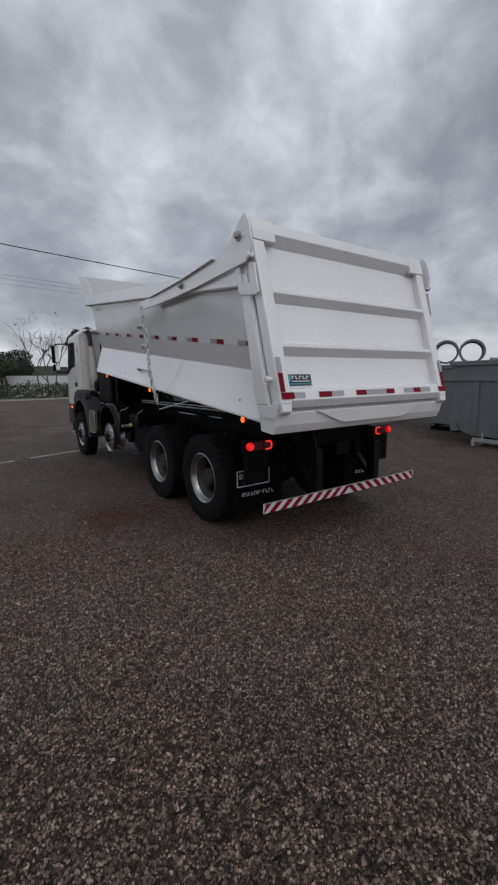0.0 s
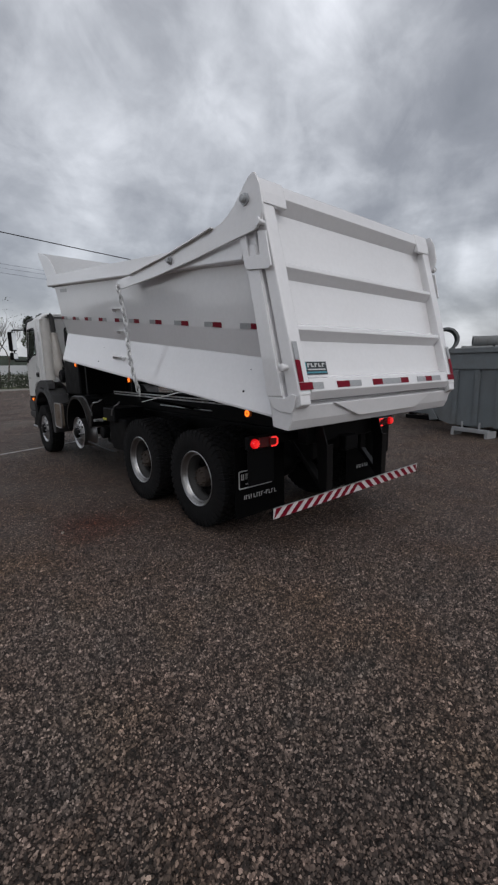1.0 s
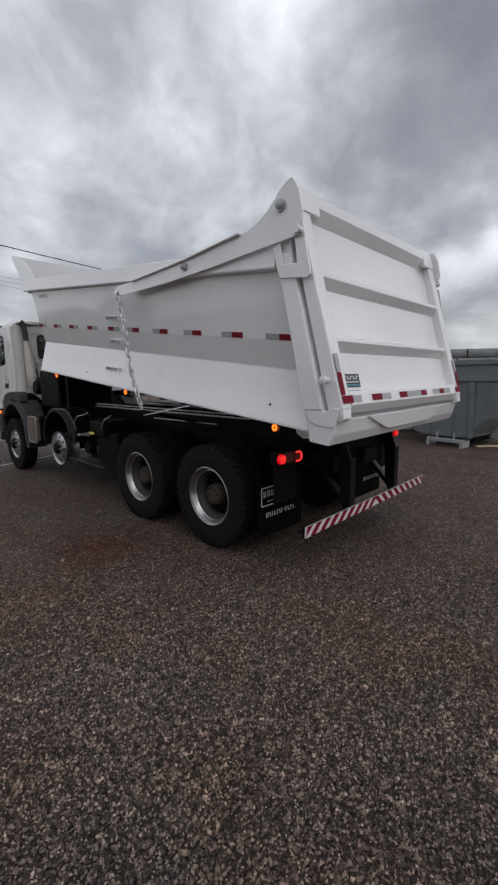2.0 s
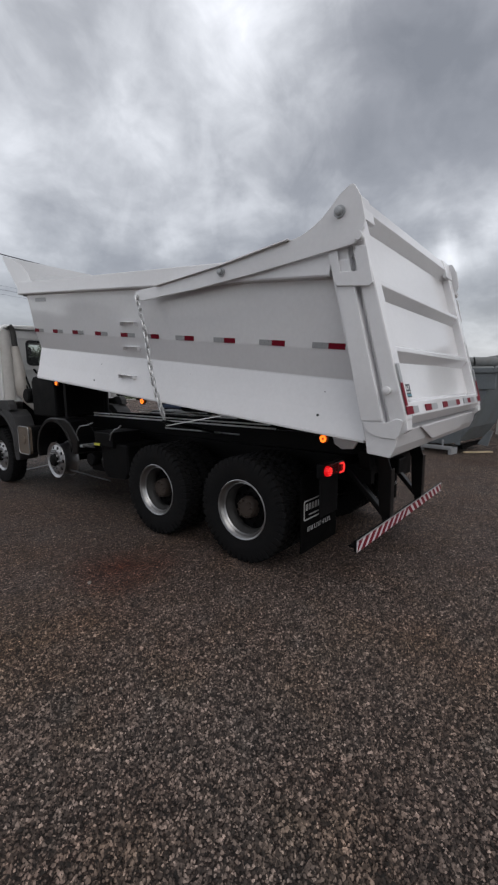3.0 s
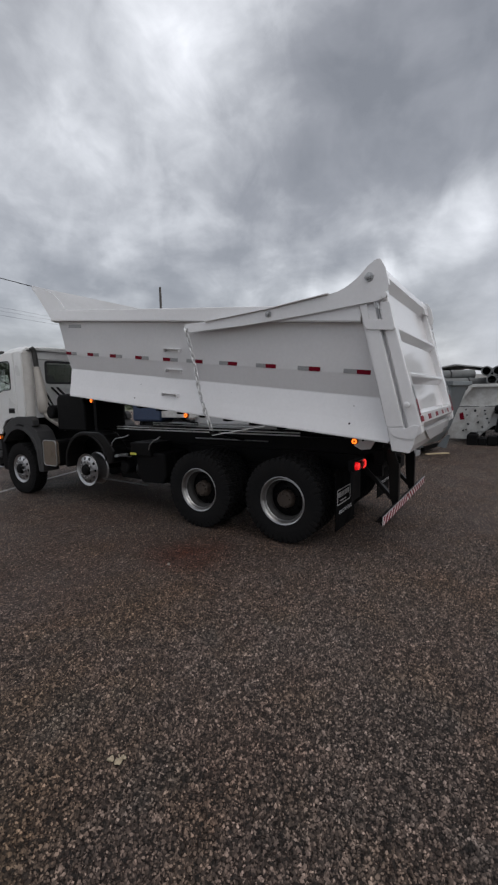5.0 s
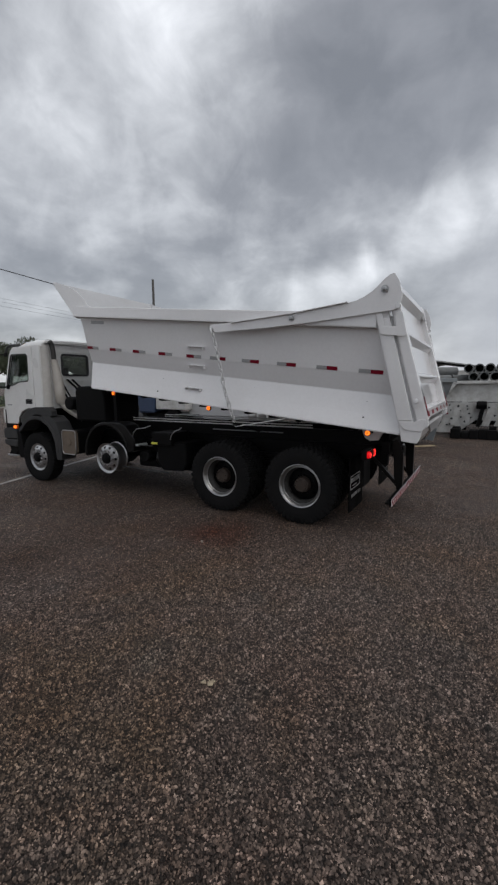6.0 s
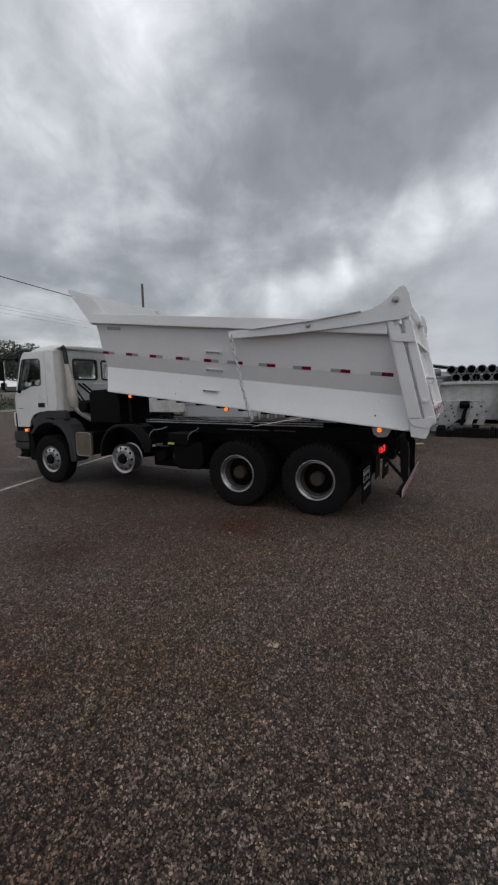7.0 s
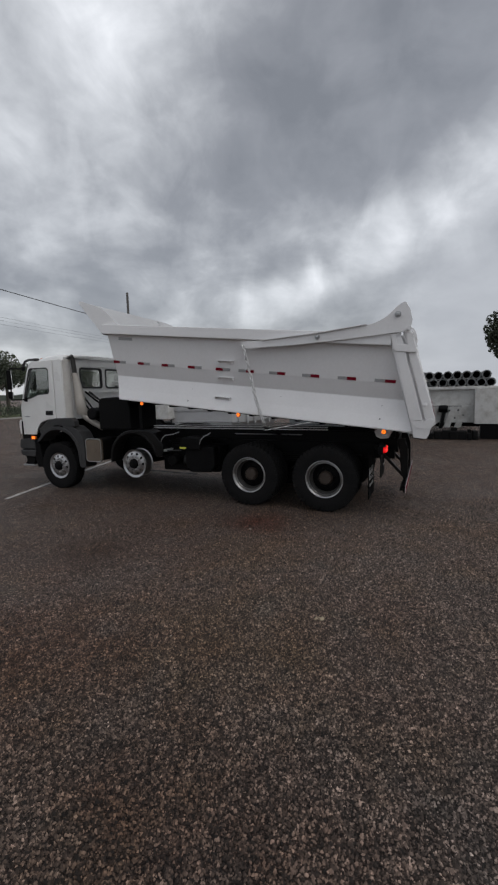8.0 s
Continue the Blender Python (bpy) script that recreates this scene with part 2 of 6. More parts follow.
WALLING = material("pale_render", (0.58, 0.57, 0.54), 0.8, spread=0.12)
HILL = material("far_hill_woods", (0.06, 0.075, 0.06), 0.9, spread=0.35, scale=0.03, fine=0.3)
BLUEPAINT = material("dark_blue_paint", (0.03, 0.05, 0.10), 0.4, spread=0.15)
CABLE = material("black_cable", (0.02, 0.02, 0.022), 0.6)
POLE = material("weathered_pole", (0.11, 0.105, 0.10), 0.8, spread=0.2, scale=5, bump=0.2)
PAINTLINE = material("worn_road_paint", (0.42, 0.41, 0.39), 0.8, spread=0.25, scale=12, fine=120, dirt=(0.075, 0.062, 0.055), dirt_amount=0.9, dirt_scale=9)


def node_kit(m):
    """Short ways to add noise, ranges and blends to a material's tree."""
    n, l = m.node_tree.nodes, m.node_tree.links
    vec = n.new("ShaderNodeTexCoord").outputs["Object"]

    def noise_tex(scale, detail, rough=0.6):
        t = n.new("ShaderNodeTexNoise")
        l.new(vec, t.inputs["Vector"])
        t.inputs["Scale"].default_value, t.inputs["Detail"].default_value, t.inputs["Roughness"].default_value = scale, detail, rough
        return t.outputs[0]

    def between(v, a, c, lo, hi, smooth=False):
        r = n.new("ShaderNodeMapRange")
        if smooth:
            r.interpolation_type = "SMOOTHSTEP"
        l.new(v, r.inputs[0])
        for i, q in enumerate((a, c, lo, hi)):
            r.inputs[i + 1].default_value = q
        return r.outputs[0]

    def blend(f, a, c, kind="MIX"):
        x = n.new("ShaderNodeMix")
        x.data_type, x.blend_type = "RGBA", kind
        for i, q in ((0, f), (6, a), (7, c)):
            if isinstance(q, float):
                x.inputs[i].default_value = q
            elif isinstance(q, tuple):
                x.inputs[i].default_value = (*q, 1)
            else:
                l.new(q, x.inputs[i])
        return x.outputs[2]

    return n, l, vec, noise_tex, between, blend


def soiled(kit, base):
    """Brown, reddish and greyish staining of the yard, spilt soil and oil, each with its own ragged outline."""
    n, l, vec, noise_tex, between, blend = kit
    base = blend(1.0, base, (0.95, 0.945, 0.95), "MULTIPLY")
    base = blend(between(noise_tex(0.9, 5, 0.65), 0.42, 0.66, 0.0, 1.0), base, (1.05, 0.96, 0.90), "MULTIPLY")
    base = blend(between(noise_tex(1.7, 5, 0.6), 0.50, 0.68, 0.0, 0.8), base, (1.02, 0.99, 0.88), "MULTIPLY")
    base = blend(between(noise_tex(2.6, 4, 0.6), 0.54, 0.68, 0.0, 0.7), base, (0.86, 0.96, 1.02), "MULTIPLY")
    base = blend(between(noise_tex(0.5, 4, 0.6), 0.50, 0.66, 0.0, 0.35), base, (0.72, 0.66, 0.62), "MULTIPLY")
    # clumps of paler and darker stones at two sizes
    for scale, detail, lo, hi in ((30.0, 2, 0.52, 1.58), (13.0, 2, 0.70, 1.34), (5.0, 3, 0.84, 1.18)):
        shade = n.new("ShaderNodeCombineXYZ")
        v = between(noise_tex(scale, detail), 0.32, 0.68, lo, hi)
        for i in range(3):
            l.new(v, shade.inputs[i])
        base = blend(1.0, base, shade.outputs[0], "MULTIPLY")
    ragged = noise_tex(2.4, 6, 0.7)
    for x, y, r, amount, tone_c in ((-2.07, 0.83, 0.65, 1.0, (0.90, 0.40, 0.28)), (-3.85, 2.4, 0.8, 0.95, (0.50, 0.40, 0.34)), (-5.8, 1.25, 1.2, 0.9, (0.76, 0.55, 0.42)), (-2.6, 2.9, 0.8, 0.6, (0.62, 0.52, 0.46)),
                                    (-3.3, 0.4, 1.0, 0.8, (1.04, 0.92, 0.72)), (-6.6, -0.6, 1.1, 0.9, (0.70, 0.57, 0.50)), (-5.0, -0.1, 1.3, 0.9, (0.98, 0.90, 0.72)), (-6.4, 0.1, 1.8, 0.75, (0.74, 0.66, 0.58)), (-3.4, -3.0, 1.3, 0.4, (0.74, 0.72, 0.72)), (-5.8, -1.7, 0.9, 0.5, (0.82, 0.80, 0.80)), (-1.6, -2.3, 0.9, 0.5, (1.05, 0.9, 0.72)), (-4.3, -1.1, 0.8, 0.4, (0.88, 0.76, 0.70))):
        d = n.new("ShaderNodeVectorMath")
        d.operation = "DISTANCE"
        l.new(vec, d.inputs[0])
        d.inputs[1].default_value = (x, y, 0)
        mixed = n.new("ShaderNodeMath")
        mixed.operation = "MULTIPLY_ADD"
        l.new(ragged, mixed.inputs[0])
        mixed.inputs[1].default_value = r * 1.6
        l.new(d.outputs["Value"], mixed.inputs[2])
        base = blend(between(mixed.outputs[0], r * 0.7, r * 1.75, amount, 0.0), base, tone_c, "MULTIPLY")
    return base


def asphalt():
    """Coarse chip-seal: dark binder, pale and brown chips, damp and rusty stains."""
    m = bpy.data.materials.new("chip_seal_asphalt")
    m.use_nodes = True
    kit = node_kit(m)
    n, l, vec, noise_tex, between, blend = kit
    b = n["Principled BSDF"]
    warp = n.new("ShaderNodeVectorMath")
    wnz = n.new("ShaderNodeTexNoise")
    l.new(vec, wnz.inputs["Vector"])
    wnz.inputs["Scale"].default_value, wnz.inputs["Detail"].default_value = 60, 2
    sc = n.new("ShaderNodeVectorMath")
    sc.operation = "SCALE"
    l.new(wnz.outputs[1], sc.inputs[0])
    sc.inputs[3].default_value = 0.012
    warp.operation = "ADD"
    l.new(vec, warp.inputs[0])
    l.new(sc.outputs[0], warp.inputs[1])
    chips = n.new("ShaderNodeTexVoronoi")
    l.new(warp.outputs[0], chips.inputs["Vector"])
    chips.inputs["Scale"].default_value = 74
    edge = n.new("ShaderNodeTexVoronoi")
    edge.feature = "DISTANCE_TO_EDGE"
    l.new(warp.outputs[0], edge.inputs["Vector"])
    edge.inputs["Scale"].default_value = 74
    tone = n.new("ShaderNodeSeparateColor")
    l.new(chips.outputs["Color"], tone.inputs[0])
    chip_col = n.new("ShaderNodeValToRGB")
    l.new(tone.outputs[0], chip_col.inputs[0])
    cr = chip_col.color_ramp
    cr.elements[0].position, cr.elements[0].color = 0.0, (0.052, 0.039, 0.033, 1)
    cr.elements[1].position, cr.elements[1].color = 1.0, (0.45, 0.348, 0.290, 1)
    for at, c in ((0.35, (0.116, 0.087, 0.072, 1)), (0.62, (0.188, 0.142, 0.117, 1)), (0.85, (0.268, 0.206, 0.170, 1))):
        cr.elements.new(at).color = c
    joint = between(edge.outputs[0], 0.02, 0.30, 0.0, 1.0, True)
    base = blend(joint, (0.018, 0.0115, 0.0095), chip_col.outputs[0])
    # bare dark binder under the loose chips of the worn strip
    rel, dot, foot, gap = (n.new("ShaderNodeVectorMath") for _ in range(4))
    rel.operation, dot.operation, foot.operation, gap.operation = "SUBTRACT", "DOT_PRODUCT", "SCALE", "DISTANCE"
    l.new(vec, rel.inputs[0])
    rel.inputs[1].default_value = (-3.6, -4.4, 0)
    l.new(rel.outputs[0], dot.inputs[0])
    dot.inputs[1].default_value = (-4.3 / 26.9, 2.9 / 26.9, 0)
    part_way = between(dot.outputs["Value"], 0.0, 1.0, 0.0, 1.0)
    foot.inputs[0].default_value = (-4.3, 2.9, 0)
    l.new(part_way, foot.inputs[3])
    l.new(rel.outputs[0], gap.inputs[0])
    l.new(foot.outputs[0], gap.inputs[1])
    ahead, inside = n.new("ShaderNodeVectorMath"), n.new("ShaderNodeSeparateXYZ")
    ahead.operation = "DOT_PRODUCT"
    l.new(rel.outputs[0], ahead.inputs[0])
    ahead.inputs[1].default_value = (0.56, 0.83, 0)
    l.new(vec, inside.inputs[0])
    bare = between(gap.outputs["Value"], 2.9, 4.5, 0.72, 0.0)
    for limit in (between(ahead.outputs["Value"], 0.1, 0.35, 0.0, 1.0), between(inside.outputs[0], -8.1, -7.9, 0.0, 1.0), between(inside.outputs[1], -5.1, -4.9, 0.0, 1.0)):
        times = n.new("ShaderNodeMath")
        times.operation = "MULTIPLY"
        l.new(bare, times.inputs[0])
        l.new(limit, times.inputs[1])
        bare = times.outputs[0]
    base = blend(bare, base, (0.011, 0.008, 0.0068))
    clump = n.new("ShaderNodeCombineXYZ")
    v = between(noise_tex(40.0, 2), 0.34, 0.66, 0.40, 1.95)
    for i in range(3):
        l.new(v, clump.inputs[i])
    base = blend(1.0, base, clump.outputs[0], "MULTIPLY")
    base = soiled(kit, base)
    l.new(base, b.inputs["Base Color"])
    l.new(between(noise_tex(0.7, 5), 0.35, 0.65, 0.52, 0.74), b.inputs["Roughness"])
    b.inputs["Specular IOR Level"].default_value = 0.22
    bp, bp2 = n.new("ShaderNodeBump"), n.new("ShaderNodeBump")
    hsum = n.new("ShaderNodeMath")
    hsum.operation = "MULTIPLY"
    l.new(joint, hsum.inputs[0])
    l.new(between(tone.outputs[1], 0, 1, 0.35, 1.0), hsum.inputs[1])
    l.new(hsum.outputs[0], bp.inputs["Height"])
    bp.inputs["Strength"].default_value, bp.inputs["Distance"].default_value = 1.0, 0.009
    l.new(noise_tex(16.0, 4), bp2.inputs["Height"])
    bp2.inputs["Strength"].default_value, bp2.inputs["Distance"].default_value = 0.5, 0.03
    l.new(bp2.outputs[0], bp.inputs["Normal"])
    l.new(bp.outputs[0], b.inputs["Normal"])
    return m


ASPHALT = asphalt()


# ---------------------------------------------------------------- mesh helpers
WORLD_OF = {}


def part(name, bm, mat, parent=None, label="", at=None, bevel=0.0, smooth=False, mesh=None):
    """Links a bmesh (or a ready mesh) as one object at the world pose `at`, under a thing or a part."""
    if mesh is None:
        bmesh.ops.recalc_face_normals(bm, faces=bm.faces)
        mesh = bpy.data.meshes.new(name)
        bm.to_mesh(mesh)
        bm.free()
        mesh.materials.append(mat)
        if smooth:
            mesh.shade_smooth()
    ob = new(name, mesh)
    at = at if at is not None else Matrix()
    ob.matrix_basis = at
    WORLD_OF[ob] = at
    if parent is not None:
        ob.parent = parent
        ob.matrix_parent_inverse = WORLD_OF[parent].inverted()
    if bevel:
        mod = ob.modifiers.new("bevel", "BEVEL")
        mod.width, mod.segments, mod.limit_method, mod.angle_limit = bevel, 2, "ANGLE", radians(35)
        mod.harden_normals = False
    if label:
        ob["label"] = label
    return ob


def thing(name, label, category, at=None, group="", kind=""):
    ob = new(name)
    ob.empty_display_size = 0.2
    at = at if at is not None else Matrix()
    ob.matrix_basis = at
    WORLD_OF[ob] = at
    return tagged(ob, label, category, group, kind)


def box(bm, x0, x1, y0, y1, z0, z1):
    vs = [bm.verts.new((x, y, z)) for z in (z0, z1) for x, y in ((x0, y0), (x1, y0), (x1, y1), (x0, y1))]
    for f in ((3, 2, 1, 0), (4, 5, 6, 7), (0, 1, 5, 4), (1, 2, 6, 5), (2, 3, 7, 6), (3, 0, 4, 7)):
        bm.faces.new([vs[i] for i in f])
    return bm


def boxes(*all_boxes):
    bm = bmesh.new()
    for b in all_boxes:
        box(bm, *b)
    return bm


def beam(bm, a, b, w, h, up=(0, 0, 1)):
    """A square bar from a to b."""
    a, b = Vector(a), Vector(b)
    d = (b - a).normalized()
    s = d.cross(Vector(up))
    s = s.normalized() if s.length > 1e-4 else Vector((1, 0, 0))
    u = s.cross(d)
    ring = [[bm.verts.new(p + s * (i * w / 2) + u * (j * h / 2)) for i, j in ((-1, -1), (1, -1), (1, 1), (-1, 1))] for p in (a, b)]
    for k in range(4):
        bm.faces.new((ring[0][k], ring[0][(k + 1) % 4], ring[1][(k + 1) % 4], ring[1][k]))
    bm.faces.new(ring[0][::-1])
    bm.faces.new(ring[1])
    return bm


def plate(bm, outer, holes, place, d0, d1):
    """A flat plate with openings: outlines in two coordinates, laid out by place(a, b, depth)."""
    loops = []
    for d in (d0, d1):
        rings = []
        edges = []
        for pts in (outer, *holes):
            vs = [bm.verts.new(place(a, b, d)) for a, b in pts]
            es = [bm.edges.new((vs[i], vs[(i + 1) % len(vs)])) for i in range(len(vs))]
            rings.append(vs)
            edges += es
        bmesh.ops.triangle_fill(bm, use_beauty=True, use_dissolve=False, edges=edges)
        loops.append(rings)
    for r0, r1 in zip(*loops):
        for i in range(len(r0)):
            j = (i + 1) % len(r0)
            bm.faces.new((r0[i], r0[j], r1[j], r1[i]))
    return bm


def rounded(a0, a1, b0, b1, r, n=4):
    """A rectangle with rounded corners."""
    pts = []
    for ca, cb, t in ((a1 - r, b1 - r, 0), (a0 + r, b1 - r, 90), (a0 + r, b0 + r, 180), (a1 - r, b0 + r, 270)):
        pts += [(ca + r * math.cos(radians(t + 90 * k / n)), cb + r * math.sin(radians(t + 90 * k / n))) for k in range(n + 1)]
    return pts


def lathe(bm, profile, segs, center=(0, 0, 0), axis="x", closed=False):
    """Turns (along, radius) pairs round an axis."""
    rings = []
    for a, r in profile:
        ring = []
        for k in range(segs):
            t = 2 * math.pi * k / segs
            c, s = r * math.cos(t), r * math.sin(t)
            p = {"x": (a, c, s), "y": (s, a, c), "z": (c, s, a)}[axis]
            ring.append(bm.verts.new(Vector(p) + Vector(center)))
        rings.append(ring)
    pairs = list(zip(rings, rings[1:])) + ([(rings[-1], rings[0])] if closed else [])
    for r0, r1 in pairs:
        for k in range(segs):
            j = (k + 1) % segs
            bm.faces.new((r0[k], r0[j], r1[j], r1[k]))
    if not closed:
        bm.faces.new(rings[0][::-1])
        bm.faces.new(rings[-1])
    return bm


def tube(bm, path, radius, segs=8, taper=1.0):
    path = [Vector(p) for p in path]
    rings = []
    side = None
    for i, p in enumerate(path):
        d = (path[min(i + 1, len(path) - 1)] - path[max(i - 1, 0)]).normalized()
        ref = side if side is not None else (Vector((0, 0, 1)) if abs(d.z) < 0.9 else Vector((1, 0, 0)))
        s = (ref - d * ref.dot(d)).normalized()
        side = s
        u = d.cross(s)
        r = radius * (1 + (taper - 1) * i / max(1, len(path) - 1))
        rings.append([bm.verts.new(p + (s * math.cos(2 * math.pi * k / segs) + u * math.sin(2 * math.pi * k / segs)) * r) for k in range(segs)])
    for r0, r1 in zip(rings, rings[1:]):
        for k in range(segs):
            j = (k + 1) % segs
            bm.faces.new((r0[k], r0[j], r1[j], r1[k]))
    bm.faces.new(rings[0][::-1])
    bm.faces.new(rings[-1])
    return bm


def yz(a, b, d):
    return (d, a, b)


def xz(a, b, d):
    return (a, d, b)


def xy(a, b, d):
    return (a, b, d)


# ---------------------------------------------------------------- ground
bm = bmesh.new()
box(bm, -1500, 1500, -1500, 2200, -0.5, 0.0)
ground = part("ground", bm, ASPHALT)
tagged(ground, "dark brown coarse chip-seal asphalt yard with stains", "asphalt yard", kind="structure")
# ---------------------------------------------------------------- the dump truck
truck = thing("dump_truck", "white tipper truck with raised steel dump body on the asphalt yard", "dump truck")
LIFT = 0.022                           # height by which the whole truck stands higher on its tyres
CX = 0.03
BED = pose(CX, -1.04, 1.27, 6.15)     # hinge of the tipped body, local y forward and z up


# wheels: local x points outwards
def tyre_bm(width, radius, rim):
    """One closed skin: sidewalls, shoulder lugs that wrap over the edge, and blocks cut by two rows of grooves."""
    bm = bmesh.new()
    h, s = width / 2, radius - rim
    low = radius - 0.019
    # place across, groove radius, lug place across, lug radius, row (0 plain, 1 and 2 staggered lugs)
    side = [(0.72, rim - 0.008, 0), (0.92, rim + 0.02, 0), (0.93, rim + s * 0.12, 0), (0.985, rim + s * 0.36, 0), (1.0, rim + s * 0.42, 0), (0.985, rim + s * 0.62, 0)]
    prof = [(a, r, a, r, 0) for a, r, _ in side]
    prof += [(0.95, rim + s * 0.70, 0.985, rim + s * 0.70, 1), (0.90, radius - 0.038, 0.965, radius - 0.030, 1), (0.86, low, 0.90, radius - 0.004, 1), (0.50, low, 0.50, radius, 1),
             (0.485, low, 0.485, low, 0), (0.43, low, 0.43, low, 0), (0.415, low, 0.415, radius, 2), (0.045, low, 0.045, radius, 2), (0.03, low, 0.03, low, 0)]
    prof += [(-a, r, -la, lr, (0, 2, 1)[row]) for a, r, la, lr, row in reversed(prof)]
    pitch = 44
    cuts = (0.0, 0.04, 0.12, 0.16, 0.5, 0.54, 0.62, 0.66)
    rings = []
    for k in range(pitch):
        for f in cuts:
            t = 2 * math.pi * (k + f) / pitch
            up = (False, 0.04 <= f <= 0.62, f >= 0.54 or f <= 0.12)
            ring = []
            for a, r, la, lr, row in prof:
                x, rad = (la, lr) if up[row] else (a, r)
                q = t + 0.03 * x * (1 if row else 0)
                ring.append(bm.verts.new((x * h, rad * math.cos(q), rad * math.sin(q))))
            rings.append(ring)
    m = len(prof)
    for i in range(len(rings)):
        a, b = rings[i], rings[(i + 1) % len(rings)]
        for j in range(m):
            bm.faces.new((a[j], b[j], b[(j + 1) % m], a[(j + 1) % m]))
    return bm


def holed_disc(bm, r0, r1, x_in, x_out, count, hole, thick=0.012):
    """A wheel disc from radius r0 to r1, dished from x_in to x_out, with round hand holes."""
    rm = (r0 + r1) / 2

    def place(r, t, d):
        return (x_in + (x_out - x_in) * (r - r0) / (r1 - r0) + d, r * math.cos(t), r * math.sin(t))

    step = 2 * math.pi / count
    for k in range(count):
        t0, t1 = k * step, (k + 1) * step
        tm = (t0 + t1) / 2
        border = [(r0, t0 + (t1 - t0) * i / 4) for i in range(4)] + [(r0 + (r1 - r0) * i / 4, t1) for i in range(4)]
        border += [(r1, t1 - (t1 - t0) * i / 4) for i in range(4)] + [(r1 - (r1 - r0) * i / 4, t0) for i in range(4)]
        inner = []
        for r, t in border:
            y, x = r - rm, (t - tm) * rm
            q = math.hypot(x, y)
            inner.append((rm + y / q * hole, tm + x / q * hole / rm))
        a = [bm.verts.new(place(r, t, 0)) for r, t in border]
        c = [bm.verts.new(place(r, t, 0)) for r, t in inner]
        e = [bm.verts.new(place(r, t, -thick)) for r, t in inner]
        for i in range(16):
            j = (i + 1) % 16
            bm.faces.new((a[i], a[j], c[j], c[i]))
            bm.faces.new((c[i], c[j], e[j], e[i]))


def nuts(bm, count, radius, x, size):
    for k in range(count):
        t = 2 * math.pi * (k + 0.5) / count
        lathe(bm, [(x, size), (x + 0.03, size), (x + 0.038, size * 0.6)], 6, (0, radius * math.cos(t), radius * math.sin(t)))


def smooth_mesh(name, bm, mat, angle=40):
    bmesh.ops.recalc_face_normals(bm, faces=bm.faces)
    me = bpy.data.meshes.new(name)
    bm.to_mesh(me)
    bm.free()
    me.materials.append(mat)
    me.shade_smooth()
    me.set_sharp_from_angle(angle=radians(angle))
    return me


ME_TYRE = smooth_mesh("tyre", tyre_bm(0.285, 0.553, 0.300), RUBBER, 35)
ME_TYRE_FRONT = smooth_mesh("tyre", tyre_bm(0.27, 0.514, 0.281), RUBBER, 35)
# rear rim: a deep barrel, local x = 0 at the outer flange
bm = bmesh.new()
lathe(bm, [(-0.06, 0.285), (-0.02, 0.302), (0.0, 0.314), (0.006, 0.311), (0.0, 0.296), (-0.03, 0.286), (-0.050, 0.270), (-0.06, 0.268)], 64, closed=True)
ME_RIM_REAR = smooth_mesh("rim", bm, RIMSTEEL, 50)
bm = bmesh.new()
lathe(bm, [(-0.25, 0.285), (-0.061, 0.285), (-0.061, 0.268), (-0.10, 0.262), (-0.115, 0.244), (-0.17, 0.238), (-0.25, 0.24)], 64, closed=True)
ME_BARREL = smooth_mesh("rim_barrel", bm, SOOT, 50)
bm = bmesh.new()
lathe(bm, [(0.001, 0.316), (0.009, 0.3155), (0.012, 0.310), (0.008, 0.300), (0.001, 0.300)], 64, closed=True)
lathe(bm, [(-0.050, 0.2755), (-0.042, 0.278), (-0.040, 0.270), (-0.052, 0.263)], 64, closed=True)
ME_FLANGE = smooth_mesh("rim_flange", bm, ALLOY, 50)
bm = bmesh.new()
holed_disc(bm, 0.155, 0.245, -0.155, -0.185, 8, 0.028)
lathe(bm, [(-0.16, 0.16), (-0.152, 0.16), (-0.152, 0.09), (-0.16, 0.09)], 40, closed=True)
nuts(bm, 10, 0.138, -0.155, 0.015)
lathe(bm, [(-0.205, 0.243), (-0.212, 0.243), (-0.212, 0.10), (-0.205, 0.10)], 40, closed=True)
ME_DISC_REAR = smooth_mesh("wheel_disc", bm, BLACK, 40)
bm = bmesh.new()
lathe(bm, [(-0.2, 0.12), (-0.15, 0.118), (-0.075, 0.108), (-0.062, 0.098), (-0.058, 0.05), (-0.058, 0.002)], 40)
nuts(bm, 8, 0.082, -0.062, 0.009)
ME_HUB_REAR = smooth_mesh("hub", bm, RUST, 40)
# front rim: convex polished disc with ten hand holes
bm = bmesh.new()
lathe(bm, [(-0.24, 0.270), (-0.235, 0.290), (-0.225, 0.288), (-0.215, 0.268), (-0.16, 0.248), (-0.06, 0.248), (-0.03, 0.268), (-0.004, 0.285),
           (0.0, 0.288), (0.005, 0.2855), (0.002, 0.274), (-0.012, 0.262), (-0.016, 0.24), (-0.03, 0.24), (-0.24, 0.241)], 64, closed=True)
holed_disc(bm, 0.160, 0.248, 0.012, -0.016, 10, 0.027, 0.02)
lathe(bm, [(-0.02, 0.17), (0.012, 0.168), (0.014, 0.10), (-0.02, 0.10)], 48, closed=True)
ME_RIM_FRONT = smooth_mesh("rim", bm, ALLOY, 40)
bm = bmesh.new()
nuts(bm, 10, 0.138, 0.013, 0.016)
ME_NUTS = smooth_mesh("wheel_nuts", bm, STEEL, 30)
bm = bmesh.new()
lathe(bm, [(-0.24, 0.11), (0.0, 0.108), (0.03, 0.10), (0.062, 0.085), (0.07, 0.06), (0.07, 0.002)], 40)
